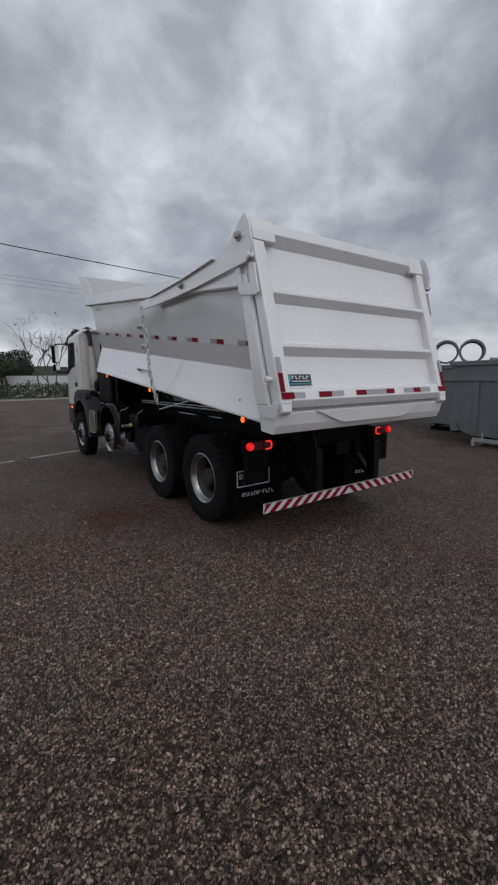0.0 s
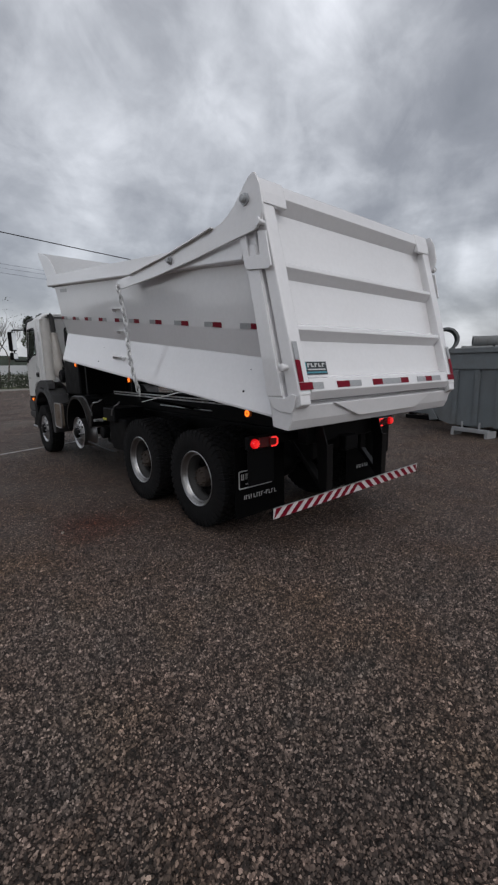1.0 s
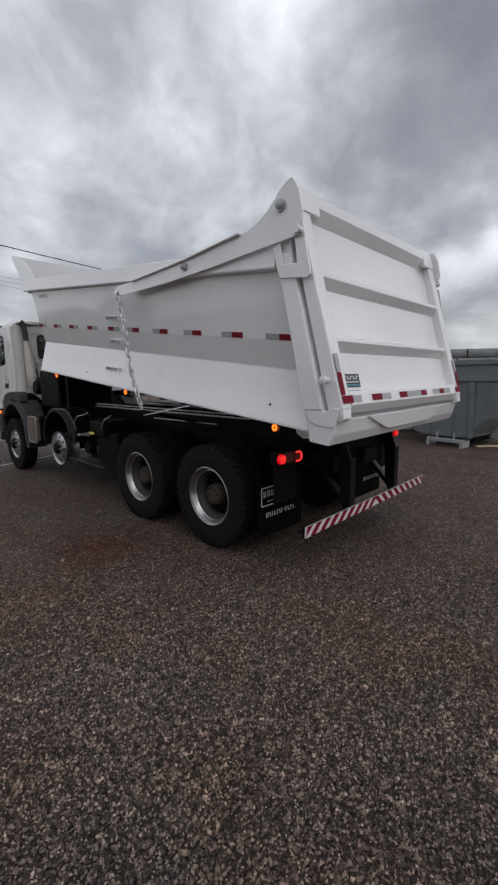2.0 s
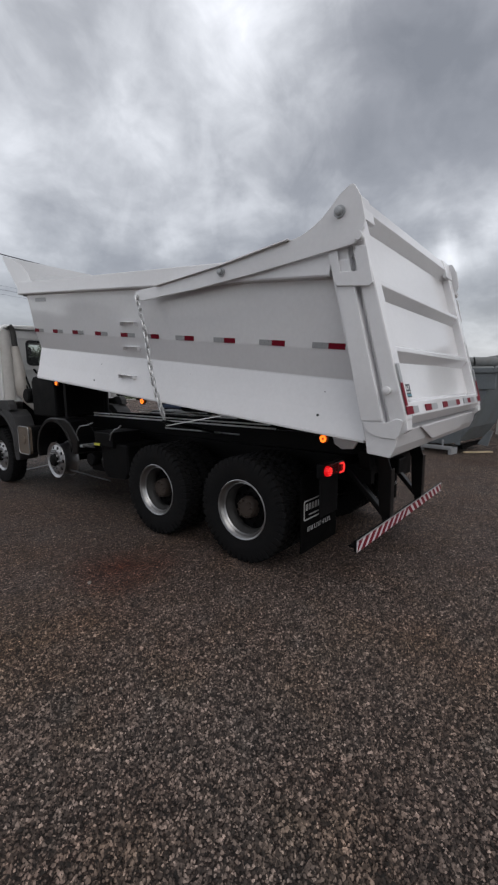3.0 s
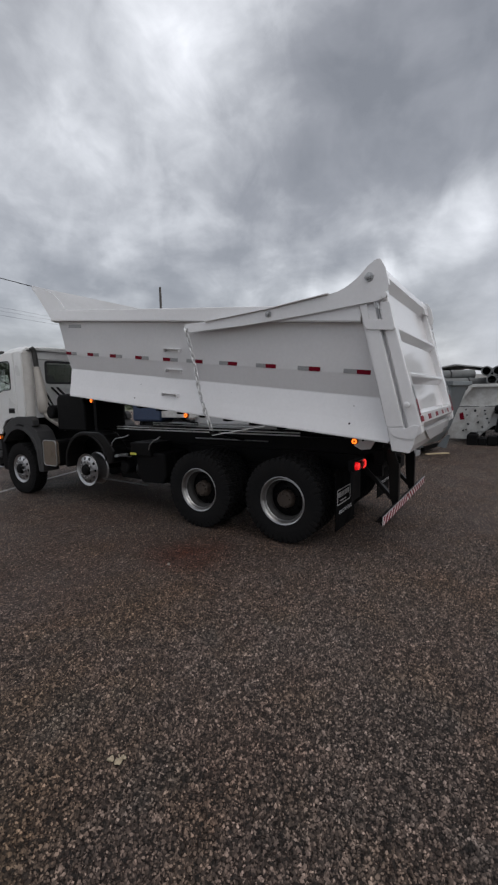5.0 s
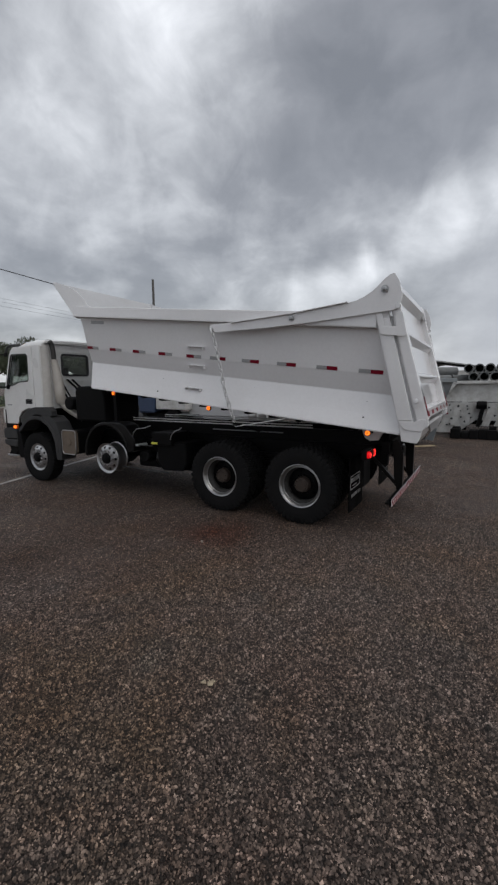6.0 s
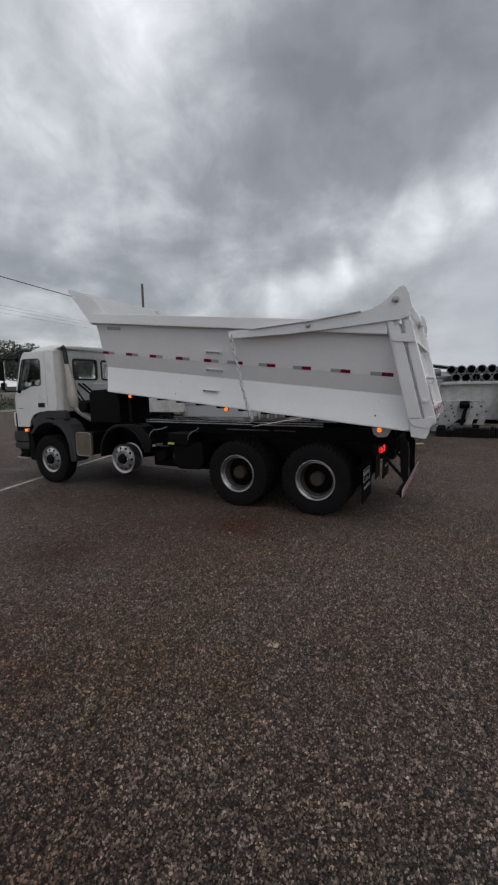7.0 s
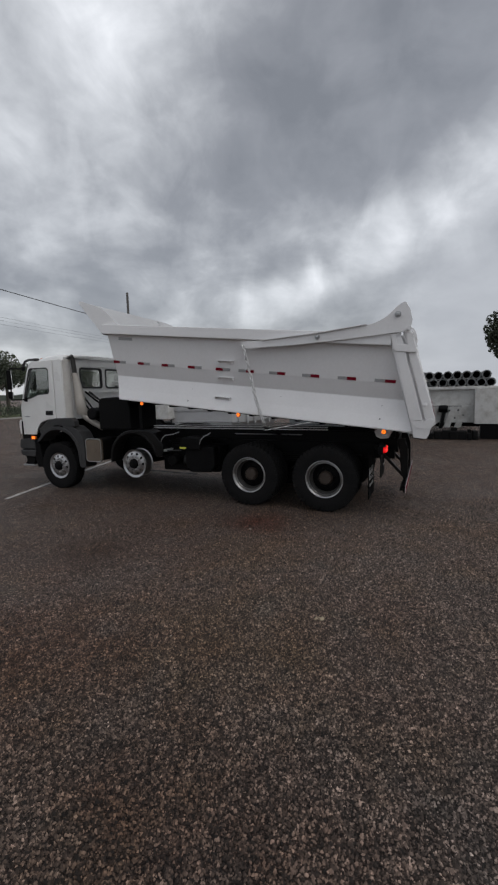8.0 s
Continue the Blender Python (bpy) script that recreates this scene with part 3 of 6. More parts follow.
ME_HUB_FRONT = smooth_mesh("hub", bm, BLACK, 40)


def wheel(name, side, y, z, flange, rear, tyres, label):
    """side -1 is the truck's left. flange: distance of the outer rim flange from the centre line."""
    turn = 180 if side < 0 else 0
    at = pose(CX + side * flange, y, z, 0, 0, turn)
    axle = bmesh.new()
    lathe(axle, [(-0.30, 0.075), (-0.20, 0.075)], 20)
    root = part(name, axle, BLACK, truck, label, at)
    spin = pose(0, 0, 0, random.uniform(0, 40))
    if rear:
        part("rim", None, None, root, "bare steel rim", at @ spin, mesh=ME_RIM_REAR)
        part("rim_barrel", None, None, root, "dark inner barrel", at @ spin, mesh=ME_BARREL)
        part("rim_flange", None, None, root, "bright rim edge", at @ spin, mesh=ME_FLANGE)
        part("wheel_disc", None, None, root, "dark wheel disc with round holes", at @ spin, mesh=ME_DISC_REAR)
        part("hub", None, None, root, "rust-brown hub", at @ spin, mesh=ME_HUB_REAR)
    else:
        part("rim", None, None, root, "polished alloy rim with round holes", at @ spin, mesh=ME_RIM_FRONT)
        part("wheel_nuts", None, None, root, "", at @ spin, mesh=ME_NUTS)["kind"] = "stuff"
        part("hub", None, None, root, "black hub", at @ spin, mesh=ME_HUB_FRONT)
    for off in tyres:
        part("tyre", None, None, root, "black lugged tyre", at @ pose(off, 0, 0) @ spin, mesh=ME_TYRE if rear else ME_TYRE_FRONT)
    if len(tyres) > 1:
        part("inner_rim", None, None, root, "", at @ pose(-0.34, 0, 0) @ spin, mesh=ME_RIM_REAR)


for side in (-1, 1):
    wheel("rear_wheel", side, 0.0, 0.53, 1.225, True, (-0.12, -0.46), "twin rear wheel with lugged tyres")
    wheel("rear_wheel", side, 1.355, 0.53, 1.225, True, (-0.12, -0.46), "twin rear wheel with lugged tyres")
    wheel("lifted_axle_wheel", side, 3.895, 0.617, 1.19, False, (), "bare rim without a tyre on the raised axle")
    wheel("front_wheel", side, 5.91, 0.491, 1.235, False, (-0.115,), "front wheel with polished rim")

# chassis: frame rails, subframe, cross members, axles
for side in (-1, 1):
    x = CX + side * 0.42
    part("frame_rail", boxes((x - 0.045, x + 0.045, -1.05, 6.9, 0.80, 1.07)), BLACK, truck, "black steel frame rail", bevel=0.006)
    part("subframe_rail", boxes((x - 0.04, x + 0.04, -1.05, 4.55, 1.075, 1.27)), BLACK, truck, "black steel subframe rail", bevel=0.006)
    # two pale tubes a side, drawn as the sky's glint on the subframe edge
    for dz in (0.0, 0.04):
        part("hydraulic_line", tube(bmesh.new(), [(x + side * 0.05, 0.1, 1.285 + dz), (x + side * 0.05, 3.9, 1.29 + dz)], 0.0105), FRAME_EDGE, truck, "pale hydraulic line")
for y in (-0.95, 0.65, 2.1, 3.1, 4.4):
    part("cross_member", boxes((CX - 0.375, CX + 0.375, y - 0.05, y + 0.05, 0.86, 1.2)), BLACK, truck, "", bevel=0.008)
for y, z in ((0.0, 0.53), (1.355, 0.53), (3.895, 0.617), (5.91, 0.491)):
    bm = bmesh.new()
    lathe(bm, [(-0.98, 0.06), (-0.6, 0.065), (-0.35, 0.085), (-0.2, 0.2 if y < 2 else 0.085), (0.0, 0.24 if y < 2 else 0.085), (0.2, 0.2 if y < 2 else 0.085), (0.35, 0.085), (0.6, 0.065), (0.98, 0.06)], 20, (CX, y, z))
    part("axle", bm, BLACK, truck, "", smooth=True)
for side in (-1, 1):
    for y0, y1 in ((-0.5, 1.85), (3.2, 4.5), (5.2, 6.65)):
        bm = bmesh.new()
        for k in range(5):
            s = 0.14 * k
            beam(bm, (CX + side * 0.52, y0 + s, 0.84 - 0.035 * k), (CX + side * 0.52, y1 - s, 0.84 - 0.035 * k), 0.09, 0.03)
        part("leaf_spring", bm, BLACK, truck, "", bevel=0.004)
for side in (-1, 1):
    # hanging rear flap with its lettering
    x0, x1 = sorted((CX + side * 0.55, CX + side * 1.235))
    flap = part("mud_flap", boxes((x0, x1, -0.72, -0.708, 0.24, 0.98)), FLAP, truck, "black rubber flap with white lettering", bevel=0.003)
    a0 = -1.165 if side < 0 else 0.74
    bm = bmesh.new()
    plate(bm, rounded(a0, a0 + 0.46, 0.545, 0.735, 0.02), [rounded(a0 + 0.012, a0 + 0.448, 0.557, 0.723, 0.014)], xz, -0.7245, -0.7215)
    if side > 0:
        bm.free()
    else:
        part("logo_frame", bm, INK_WHITE, flap, "white printed frame")
    bm = bmesh.new()
    for k in range(7):
        c0 = a0 + 0.035 + k * 0.056
        for q in (0.0, 0.024):
            box(bm, c0 + q, c0 + q + 0.011, -0.7245, -0.7215, 0.637, 0.698)
        box(bm, c0 + 0.0111, c0 + 0.0239, -0.7245, -0.7215, 0.637 + 0.05 * (k % 2), 0.648 + 0.05 * (k % 2))
    box(bm, a0 + 0.09, a0 + 0.30, -0.7245, -0.7215, 0.585, 0.596)
    if side > 0:
        bm.free()
    else:
        part("logo_bars", bm, INK_WHITE, flap, "white printed bars")["kind"] = "stuff"
    bm = bmesh.new()
    for k, (o, w) in enumerate(((0, 0.012), (0.022, 0.03), (0.058, 0.02), (0.088, 0.012), (0.125, 0.033), (0.166, 0.028), (0.202, 0.018), (0.228, 0.03), (0.268, 0.02), (0.298, 0.032), (0.338, 0.032), (0.378, 0.032), (0.418, 0.032))):
        if k == 8:
            box(bm, a0 + 0.07 + o, a0 + 0.07 + o + w, -0.7245, -0.7215, 0.448, 0.455)
            continue
        box(bm, a0 + 0.07 + o, a0 + 0.077 + o, -0.7245, -0.7215, 0.43, 0.473)
        box(bm, a0 + 0.0771 + o, a0 + 0.07 + o + w * 0.8, -0.7245, -0.7215, 0.43 + 0.036 * (k % 2), 0.437 + 0.036 * (k % 2))
    part("number_bars", bm, INK_WHITE, flap, "white bars of lettering")["kind"] = "stuff"
    # tail lamp cluster on its bracket
    xo, xi = CX + side * 1.165, CX + side * 0.93
    lamp = part("tail_lamp", boxes((min(xo + side * 0.06, xi - side * 0.06), max(xo + side * 0.06, xi - side * 0.06), -0.93, -0.86, 0.975, 1.105)), BLACK, truck, "red tail lamp cluster, lit", bevel=0.012)
    bm = bmesh.new()
    lathe(bm, [(-0.930, 0.047), (-0.948, 0.047), (-0.960, 0.043), (-0.970, 0.031), (-0.974, 0.016), (-0.975, 0.002)], 28, (xo, 0, 1.04), "y")
    part("outer_lens", bm, RED_GLOW, lamp, "red round lens", smooth=True)
    bm = bmesh.new()
    for rad, cnt in ((0.0, 1), (0.017, 5), (0.033, 9)):
        for j in range(cnt):
            t = 2 * math.pi * j / cnt
            dy = 0.007 * (rad / 0.033) ** 2
            lathe(bm, [(-0.968 + dy, 0.006), (-0.978 + dy, 0.006), (-0.980 + dy, 0.003)], 8, (xo + rad * math.cos(t), 0, 1.04 + rad * math.sin(t)), "y")
    part("lit_cluster", bm, RED_ON, lamp, "glowing red lamp points")["kind"] = "stuff"
    bm = bmesh.new()
    s = side
    box(bm, min(xi - s * 0.055, xi + s * 0.05), max(xi - s * 0.055, xi + s * 0.05), -0.955, -0.93, 0.985, 1.095)
    part("inner_lens", bm, RED_LENS, lamp, "red lens", bevel=0.01)
    bm = bmesh.new()
    tube(bm, [(xi + s * 0.035, -0.962, 1.082), (xi - s * 0.02, -0.962, 1.082), (xi - s * 0.042, -0.962, 1.065), (xi - s * 0.042, -0.962, 1.015), (xi - s * 0.02, -0.962, 0.998), (xi + s * 0.035, -0.962, 0.998)], 0.0085, 6)
    part("lit_bar", bm, RED_ON, lamp, "glowing red C-shaped bar")
    part("middle_lens", boxes((min(xo - s * 0.05, xi + s * 0.055), max(xo - s * 0.05, xi + s * 0.055), -0.945, -0.93, 0.99, 1.09)), RED_LENS, lamp, "dark red reflector lens", bevel=0.006)
    part("lamp_panel", boxes((min(xo + s * 0.05, xi - s * 0.05), max(xo + s * 0.05, xi - s * 0.05), -0.90, -0.885, 0.62, 0.97)), BLACK, truck, "", bevel=0.004)
    part("lamp_bracket", boxes((min(xi - s * 0.05, CX + s * 0.44), max(xi - s * 0.05, CX + s * 0.44), -0.9, -0.82, 1.0, 1.09)), BLACK, truck, "", bevel=0.006)

# rear underrun bumper with diagonal tape
BY = -1.275
bumper = part("rear_bumper", boxes((-1.21, 1.33, BY + 0.012, BY + 0.04, 0.40, 0.50), (-1.19, 1.31, BY + 0.04, BY + 0.10, 0.425, 0.44)), BLACK, truck, "underrun bumper with red and white diagonal tape", bevel=0.008)
part("bumper_cap", boxes((-1.21, 1.33, BY - 0.0, BY + 0.0115, 0.4985, 0.5045)), GALVGREY, bumper, "bright top edge")
part("tape_ground", boxes((-1.208, 1.328, BY + 0.006, BY + 0.0125, 0.4005, 0.4975)), TAPE_WHITE, bumper, "white reflective tape")
n = 9
for half in (-1, 1):
    for k in range(n):
        c = 0.06 + half * (0.07 + k * 0.148)
        w, lean = 0.076, half * -0.055
        pts = [(c - lean - w / 2, 0.402), (c - lean + w / 2, 0.402), (c + lean + w / 2, 0.496), (c + lean - w / 2, 0.496)]
        pts = [(min(1.326, max(-1.206, a)), b) for a, b in pts]
        if max(a for a, b in pts) - min(a for a, b in pts) < 0.06:
            continue
        bm = bmesh.new()
        plate(bm, pts, [], xz, BY + 0.003, BY + 0.007)
        part("red_stripe", bm, TAPE_RED, bumper, "")
for side in (-1, 1):
    x = CX + side * 0.49
    bm = bmesh.new()
    plate(bm, [(-1.05, 1.16), (-1.20, 1.16), (-1.262, 0.98), (-1.262, 0.42), (-1.20, 0.42), (-1.15, 0.60), (-1.13, 0.95)], [], yz, x - 0.006, x + 0.006)
    box(bm, x + 0.0065, x + 0.09, -1.262, -1.25, 0.46, 0.98)
    part("bumper_bracket", bm, GLOSSBLACK, truck, "", bevel=0.003)
    bm = bmesh.new()
    beam(bm, (x + 0.04, -1.19, 0.52), (x + 0.04, -0.72, 1.02), 0.08, 0.05)
    part("bumper_strut", bm, GLOSSBLACK, truck, "", bevel=0.006)
    part("bumper_foot", boxes((x - 0.06, x + 0.10, -1.236, -1.19, 0.405, 0.455)), BLACK, truck, "", bevel=0.006)
part("rear_cross_beam", boxes((CX - 0.62, CX + 0.62, -1.10, -0.98, 0.98, 1.16)), BLACK, truck, "", bevel=0.01)
part("tow_coupling", boxes((CX - 0.11, CX + 0.11, -1.20, -1.10, 0.86, 1.02)), BLACK, truck, "", bevel=0.015)


# ---------------------------------------------------------------- the dump body
def sidewall(side):
    """Outer skin: flared foot, waist fold, a band leaning out to the tape line, then the nearly upright upper wall."""
    rows = [(0.115, 1.290, -0.29, 5.19), (0.135, 1.282, -0.285, 5.20), (0.30, 1.215, -0.225, 5.265), (0.548, 1.126, -0.13, 5.362), (0.562, 1.124, -0.125, 5.366), (0.795, 1.186, -0.042, 5.413), (0.81, 1.1885, -0.037, 5.416), (1.10, 1.217, 0.065, 5.49), (1.37, 1.244, 0.16, 5.57)]
    bm = bmesh.new()
    cols = 12
    skins = []
    for off in (0.0, -0.035):
        grid = [[bm.verts.new((side * (x + off), u0 + (u1 - u0) * k / cols, w)) for k in range(cols + 1)] for w, x, u0, u1 in rows]
        skins.append(grid)
        for r0, r1 in zip(grid, grid[1:]):
            for k in range(cols):
                bm.faces.new((r0[k], r0[k + 1], r1[k + 1], r1[k]))
    a, b = skins
    for r in (0, -1):
        for k in range(cols):
            bm.faces.new((a[r][k], a[r][k + 1], b[r][k + 1], b[r][k]))
    for r in range(len(rows) - 1):
        for k in (0, -1):
            bm.faces.new((a[r][k], a[r + 1][k], b[r + 1][k], b[r][k]))
    return bm


for side in (-1, 1):
    wall = part("body_side_wall", sidewall(side), WHITE, truck, "white steel side wall folded at the waist", BED, bevel=0.006)
    # top rail
    bm = bmesh.new()
    prof = [(1.215, 1.345), (1.345, 1.345), (1.352, 1.36), (1.345, 1.525), (1.215, 1.53)]
    sec = [[bm.verts.new((side * x, u, w)) for x, w in prof] for u in (0.16, 5.62)]
    for k in range(5):
        bm.faces.new((sec[0][k], sec[0][(k + 1) % 5], sec[1][(k + 1) % 5], sec[1][k]))
    bm.faces.new(sec[0])
    bm.faces.new(sec[1])
    part("top_rail", bm, WHITE, wall, "", BED, bevel=0.008)
    # foot lip along the bottom edge
    part("bottom_lip", boxes((min(side * 1.20, side * 1.292), max(side * 1.20, side * 1.292), -0.27, 5.18, 0.095, 0.118)), WHITE, wall, "", BED, bevel=0.004)
    # reflective tape pairs
    for k in range(10):
        u_rear = (0.03, 0.624, 1.215, 1.796, 2.371, 2.822, 3.405, 3.986, 4.546, 5.126)[k]
        u_front = u_rear + 0.29 + (0.02 if k == 0 else 0)
        um = (u_rear + u_front) / 2
        for u0, u1, first in ((u_rear, um, True), (um, u_front, False)):
            red = first if k < 5 else not first
            bm = bmesh.new()
            x_lo, x_hi = 1.1882, 1.1930
            vs = []
            for off in (0.003, 0.0055):
                for u, x, w in ((u0, x_lo, 0.802), (u1, x_lo, 0.802), (u1, x_hi, 0.852), (u0, x_hi, 0.852)):
                    vs.append(bm.verts.new((side * (x + off), u, w)))
            for f in ((0, 1, 2, 3), (4, 5, 6, 7), (0, 1, 5, 4), (1, 2, 6, 5), (2, 3, 7, 6), (3, 0, 4, 7)):
                bm.faces.new([vs[i] for i in f])
            part("reflector_tape", bm, TAPE_RED if red else TAPE_GREY, wall, "red reflective tape" if red else "silver reflective tape", BED)
    # flat plate under the rail, its grey standing for a step in shade
    bm = bmesh.new()
    plate(bm, [(side * 1.230, 1.25), (side * 1.236, 1.305), (side * 1.242, 1.305), (side * 1.237, 1.25)], [], xz, 4.95, 5.28)
    part("data_tag", bm, TAPE_GREY, wall, "grey metal tag", BED)
    # three welded steps, drawn as open pockets
    for w, x in ((0.965, 1.205), (0.675, 1.148), (0.325, 1.21)):
        bm = bmesh.new()
        x0, x1 = sorted((side * (x - 0.02), side * (x + 0.055)))
        box(bm, x0, x1, 2.76, 3.06, w + 0.008, w + 0.02)
        box(bm, x0, x1, 3.048, 3.06, w - 0.03, w + 0.008)
        box(bm, x0, x1, 2.76, 2.772, w - 0.03, w + 0.008)
        part("wall_step", bm, WHITE, wall, "small welded step", BED, bevel=0.003)
    bm = bmesh.new()
    for u, w, x in ((0.187, 0.437, 1.160), (0.191, 0.246, 1.238), (1.86, 0.44, 1.158), (3.58, 0.42, 1.167), (3.62, 0.21, 1.252)):
        lathe(bm, [(side * (x - 0.01), 0.011), (side * (x + 0.004), 0.011), (side * (x + 0.004), 0.002)], 10, (0, u, w))
    part("bolt_holes", bm, BLACK, wall, "dark bolt holes", BED)["kind"] = "stuff"
    # marker lamps under the lip
    for u, w in ((0.108, 0.055), (2.584, 0.058), (4.664, 0.062)):
        bm = bmesh.new()
        x0 = side * 1.225
        lathe(bm, [(x0, 0.04), (x0 + side * 0.02, 0.038), (x0 + side * 0.027, 0.026)], 20, (0, u, w))
        mk = part("marker_lamp", bm, AMBER_DARK, wall, "amber side marker lamp, lit", BED, smooth=True)
        bm = bmesh.new()
        lathe(bm, [(x0 + side * 0.026, 0.03), (x0 + side * 0.031, 0.03), (x0 + side * 0.031, 0.013), (x0 + side * 0.026, 0.013)], 20, (0, u, w), closed=True)
        part("lit_ring", bm, AMBER, mk, "glowing amber ring", BED)
        part("lamp_bracket", boxes((min(x0, side * 1.2), max(x0, side * 1.2), u - 0.02, u + 0.02, w - 0.02, 0.1)), BLACK, mk, "", BED)
    # rear post
    bm = bmesh.new()
    x0, x1 = sorted((side * 1.20, side * 1.335))
    plate(bm, [(0.25, 1.62), (0.20, 1.50), (-0.30, 0.115), (-0.322, 0.03), (-0.495, 0.03), (-0.515, 0.24), (-0.425, 0.285), (-0.318, 0.569), (0.03, 1.50), (0.05, 1.62)], [], yz, x0, x1)
    post = part("rear_post", bm, WHITE, truck, "white welded rear corner post", BED, bevel=0.012)
    bm = bmesh.new()
    x0, x1 = sorted((side * 1.333, side * 1.352))
    plate(bm, [(0.14, 1.46), (0.015, 1.46), (-0.315, 0.575), (-0.418, 0.30), (-0.25, 0.275)], [], yz, x0, x1)
    part("post_cover", bm, WHITE, post, "", BED, bevel=0.006)
    bm = bmesh.new()
    x0, x1 = sorted((side * 1.20, side * 1.262))
    plate(bm, [(0.03, 1.50), (-0.318, 0.569), (-0.425, 0.285), (-0.50, 0.285), (-0.36, 0.62), (-0.05, 1.50)], [], yz, x0, x1)
    part("post_web", bm, WHITE, post, "", BED)
    bm = bmesh.new()
    x0, x1 = sorted((side * 1.336, side * 1.348))
    plate(bm, [(-0.252, 0.272), (-0.44, 0.288), (-0.52, 0.335), (-0.562, 0.325), (-0.556, 0.215), (-0.53, 0.178), (-0.40, 0.172), (-0.33, 0.185), (-0.285, 0.225)], [], yz, x0, x1)
    part("latch_plate", bm, WHITE, post, "", BED, bevel=0.005)
    bm = bmesh.new()
    x0, x1 = sorted((side * 1.353, side * 1.37))
    plate(bm, [(0.19, 1.53), (0.105, 1.30), (0.075, 1.268), (-0.185, 1.262), (-0.212, 1.285), (-0.125, 1.54), (-0.03, 1.55), (-0.075, 1.37), (0.062, 1.37), (0.10, 1.50), (0.11, 1.53)], [], yz, x0, x1)
    part("hinge_plate", bm, WHITE, post, "", BED, bevel=0.005)
    # swinging arm that works the tailgate
    bm = bmesh.new()
    x0, x1 = sorted((side * 1.372, side * 1.392))
    outline = [(2.57, 1.235), (2.55, 1.30), (2.42, 1.318), (2.20, 1.338), (1.26, 1.485), (0.52, 1.632), (0.43, 1.655), (0.34, 1.70), (0.25, 1.765), (0.18, 1.84), (0.13, 1.90), (0.075, 1.945), (0.04, 1.962), (0.012, 1.958),
               (-0.05, 1.87), (-0.10, 1.72), (-0.10, 1.66), (-0.075, 1.60), (-0.055, 1.565), (-0.02, 1.548), (0.20, 1.512), (0.90, 1.392), (1.6, 1.29), (2.45, 1.195)]
    plate(bm, outline, [], yz, x0, x1)
    arm = part("tailgate_arm", bm, WHITE, truck, "white swinging arm plate linking chain and tailgate", BED, bevel=0.004)
    bm = bmesh.new()
    x0, x1 = sorted((side * 1.372, side * 1.425))
    plate(bm, [(2.19, 1.332), (1.26, 1.479), (0.53, 1.626), (0.53, 1.638), (1.26, 1.491), (2.19, 1.344)], [], yz, x0, x1)
    part("arm_flange", bm, WHITE, arm, "", BED, bevel=0.002)
    for u, w, r in ((0.105, 1.785, 0.03), (1.26, 1.425, 0.026)):
        bm = bmesh.new()
        lathe(bm, [(side * 1.30, r * 0.8), (side * 1.392, r * 0.8), (side * 1.392, r * 1.5), (side * 1.405, r * 1.5), (side * 1.405, r), (side * 1.435, r * 0.95), (side * 1.44, r * 0.5)], 20, (0, u, w))
        part("pivot_pin", bm, GALVGREY, arm, "dull grey pivot pin", BED, smooth=False)
    bm = bmesh.new()
    lathe(bm, [(side * 1.35, 0.022), (side * 1.41, 0.022), (side * 1.41, 0.034), (side * 1.422, 0.03)], 16, (0, -0.075, 1.60))
    part("hook_pin", bm, WHITE, arm, "", BED)
    # front wing joining rail and spill board
    bm = bmesh.new()
    x0, x1 = sorted((side * 1.281, side * 1.29))
    plate(bm, [(5.0, 1.50), (5.56, 1.345), (5.645, 1.345), (6.26, 1.92), (6.262, 1.968), (6.18, 1.962), (5.82, 1.875), (5.62, 1.80), (5.42, 1.67), (5.32, 1.56), (5.2, 1.53)], [], yz, x0, x1)
    part("front_wing", bm, WHITE, wall, "", BED)
    # hinge ears under the body
    bm = bmesh.new()
    x0, x1 = sorted((side * 0.66, side * 0.70))
    plate(bm, [(-0.02, 0.11), (0.36, 0.11), (0.27, -0.09), (0.19, -0.125), (0.07, -0.10)], [], yz, x0, x1)
    ear = part("hinge_ear", bm, WHITE, truck, "white hinge ear under the body", BED, bevel=0.006)
    bm = bmesh.new()
    lathe(bm, [(side * 0.62, 0.014), (side * 0.712, 0.014), (side * 0.716, 0.008)], 18, (0, 0.17, 0.0))
    part("hinge_pin", bm, BLACK, ear, "", BED)

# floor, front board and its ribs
part("body_floor", boxes((-1.21, 1.21, -0.42, 5.20, 0.085, 0.125)), WHITE, truck, "white steel body floor", BED)
for k in range(12):
    part("floor_bearer", boxes((-1.16, 1.16, 0.25 + 0.42 * k, 0.31 + 0.42 * k, 0.045, 0.083)), BLACK, truck, "", BED)
for side in (-1, 1):
    part("body_longitudinal", boxes((side * 0.42 - 0.05, side * 0.42 + 0.05, 0.9, 5.0, 0.0, 0.043)), BLACK, truck, "", BED, bevel=0.006)
# both board plates are set in a darker grey than the white walls
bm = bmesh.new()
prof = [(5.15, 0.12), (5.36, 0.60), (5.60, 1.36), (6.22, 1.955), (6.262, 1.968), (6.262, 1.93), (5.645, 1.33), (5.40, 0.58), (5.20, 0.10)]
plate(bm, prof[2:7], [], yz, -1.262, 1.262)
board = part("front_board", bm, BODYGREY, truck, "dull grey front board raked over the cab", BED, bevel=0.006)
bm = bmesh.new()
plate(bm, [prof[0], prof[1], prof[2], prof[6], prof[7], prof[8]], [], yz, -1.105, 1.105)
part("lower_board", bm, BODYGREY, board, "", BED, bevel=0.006)

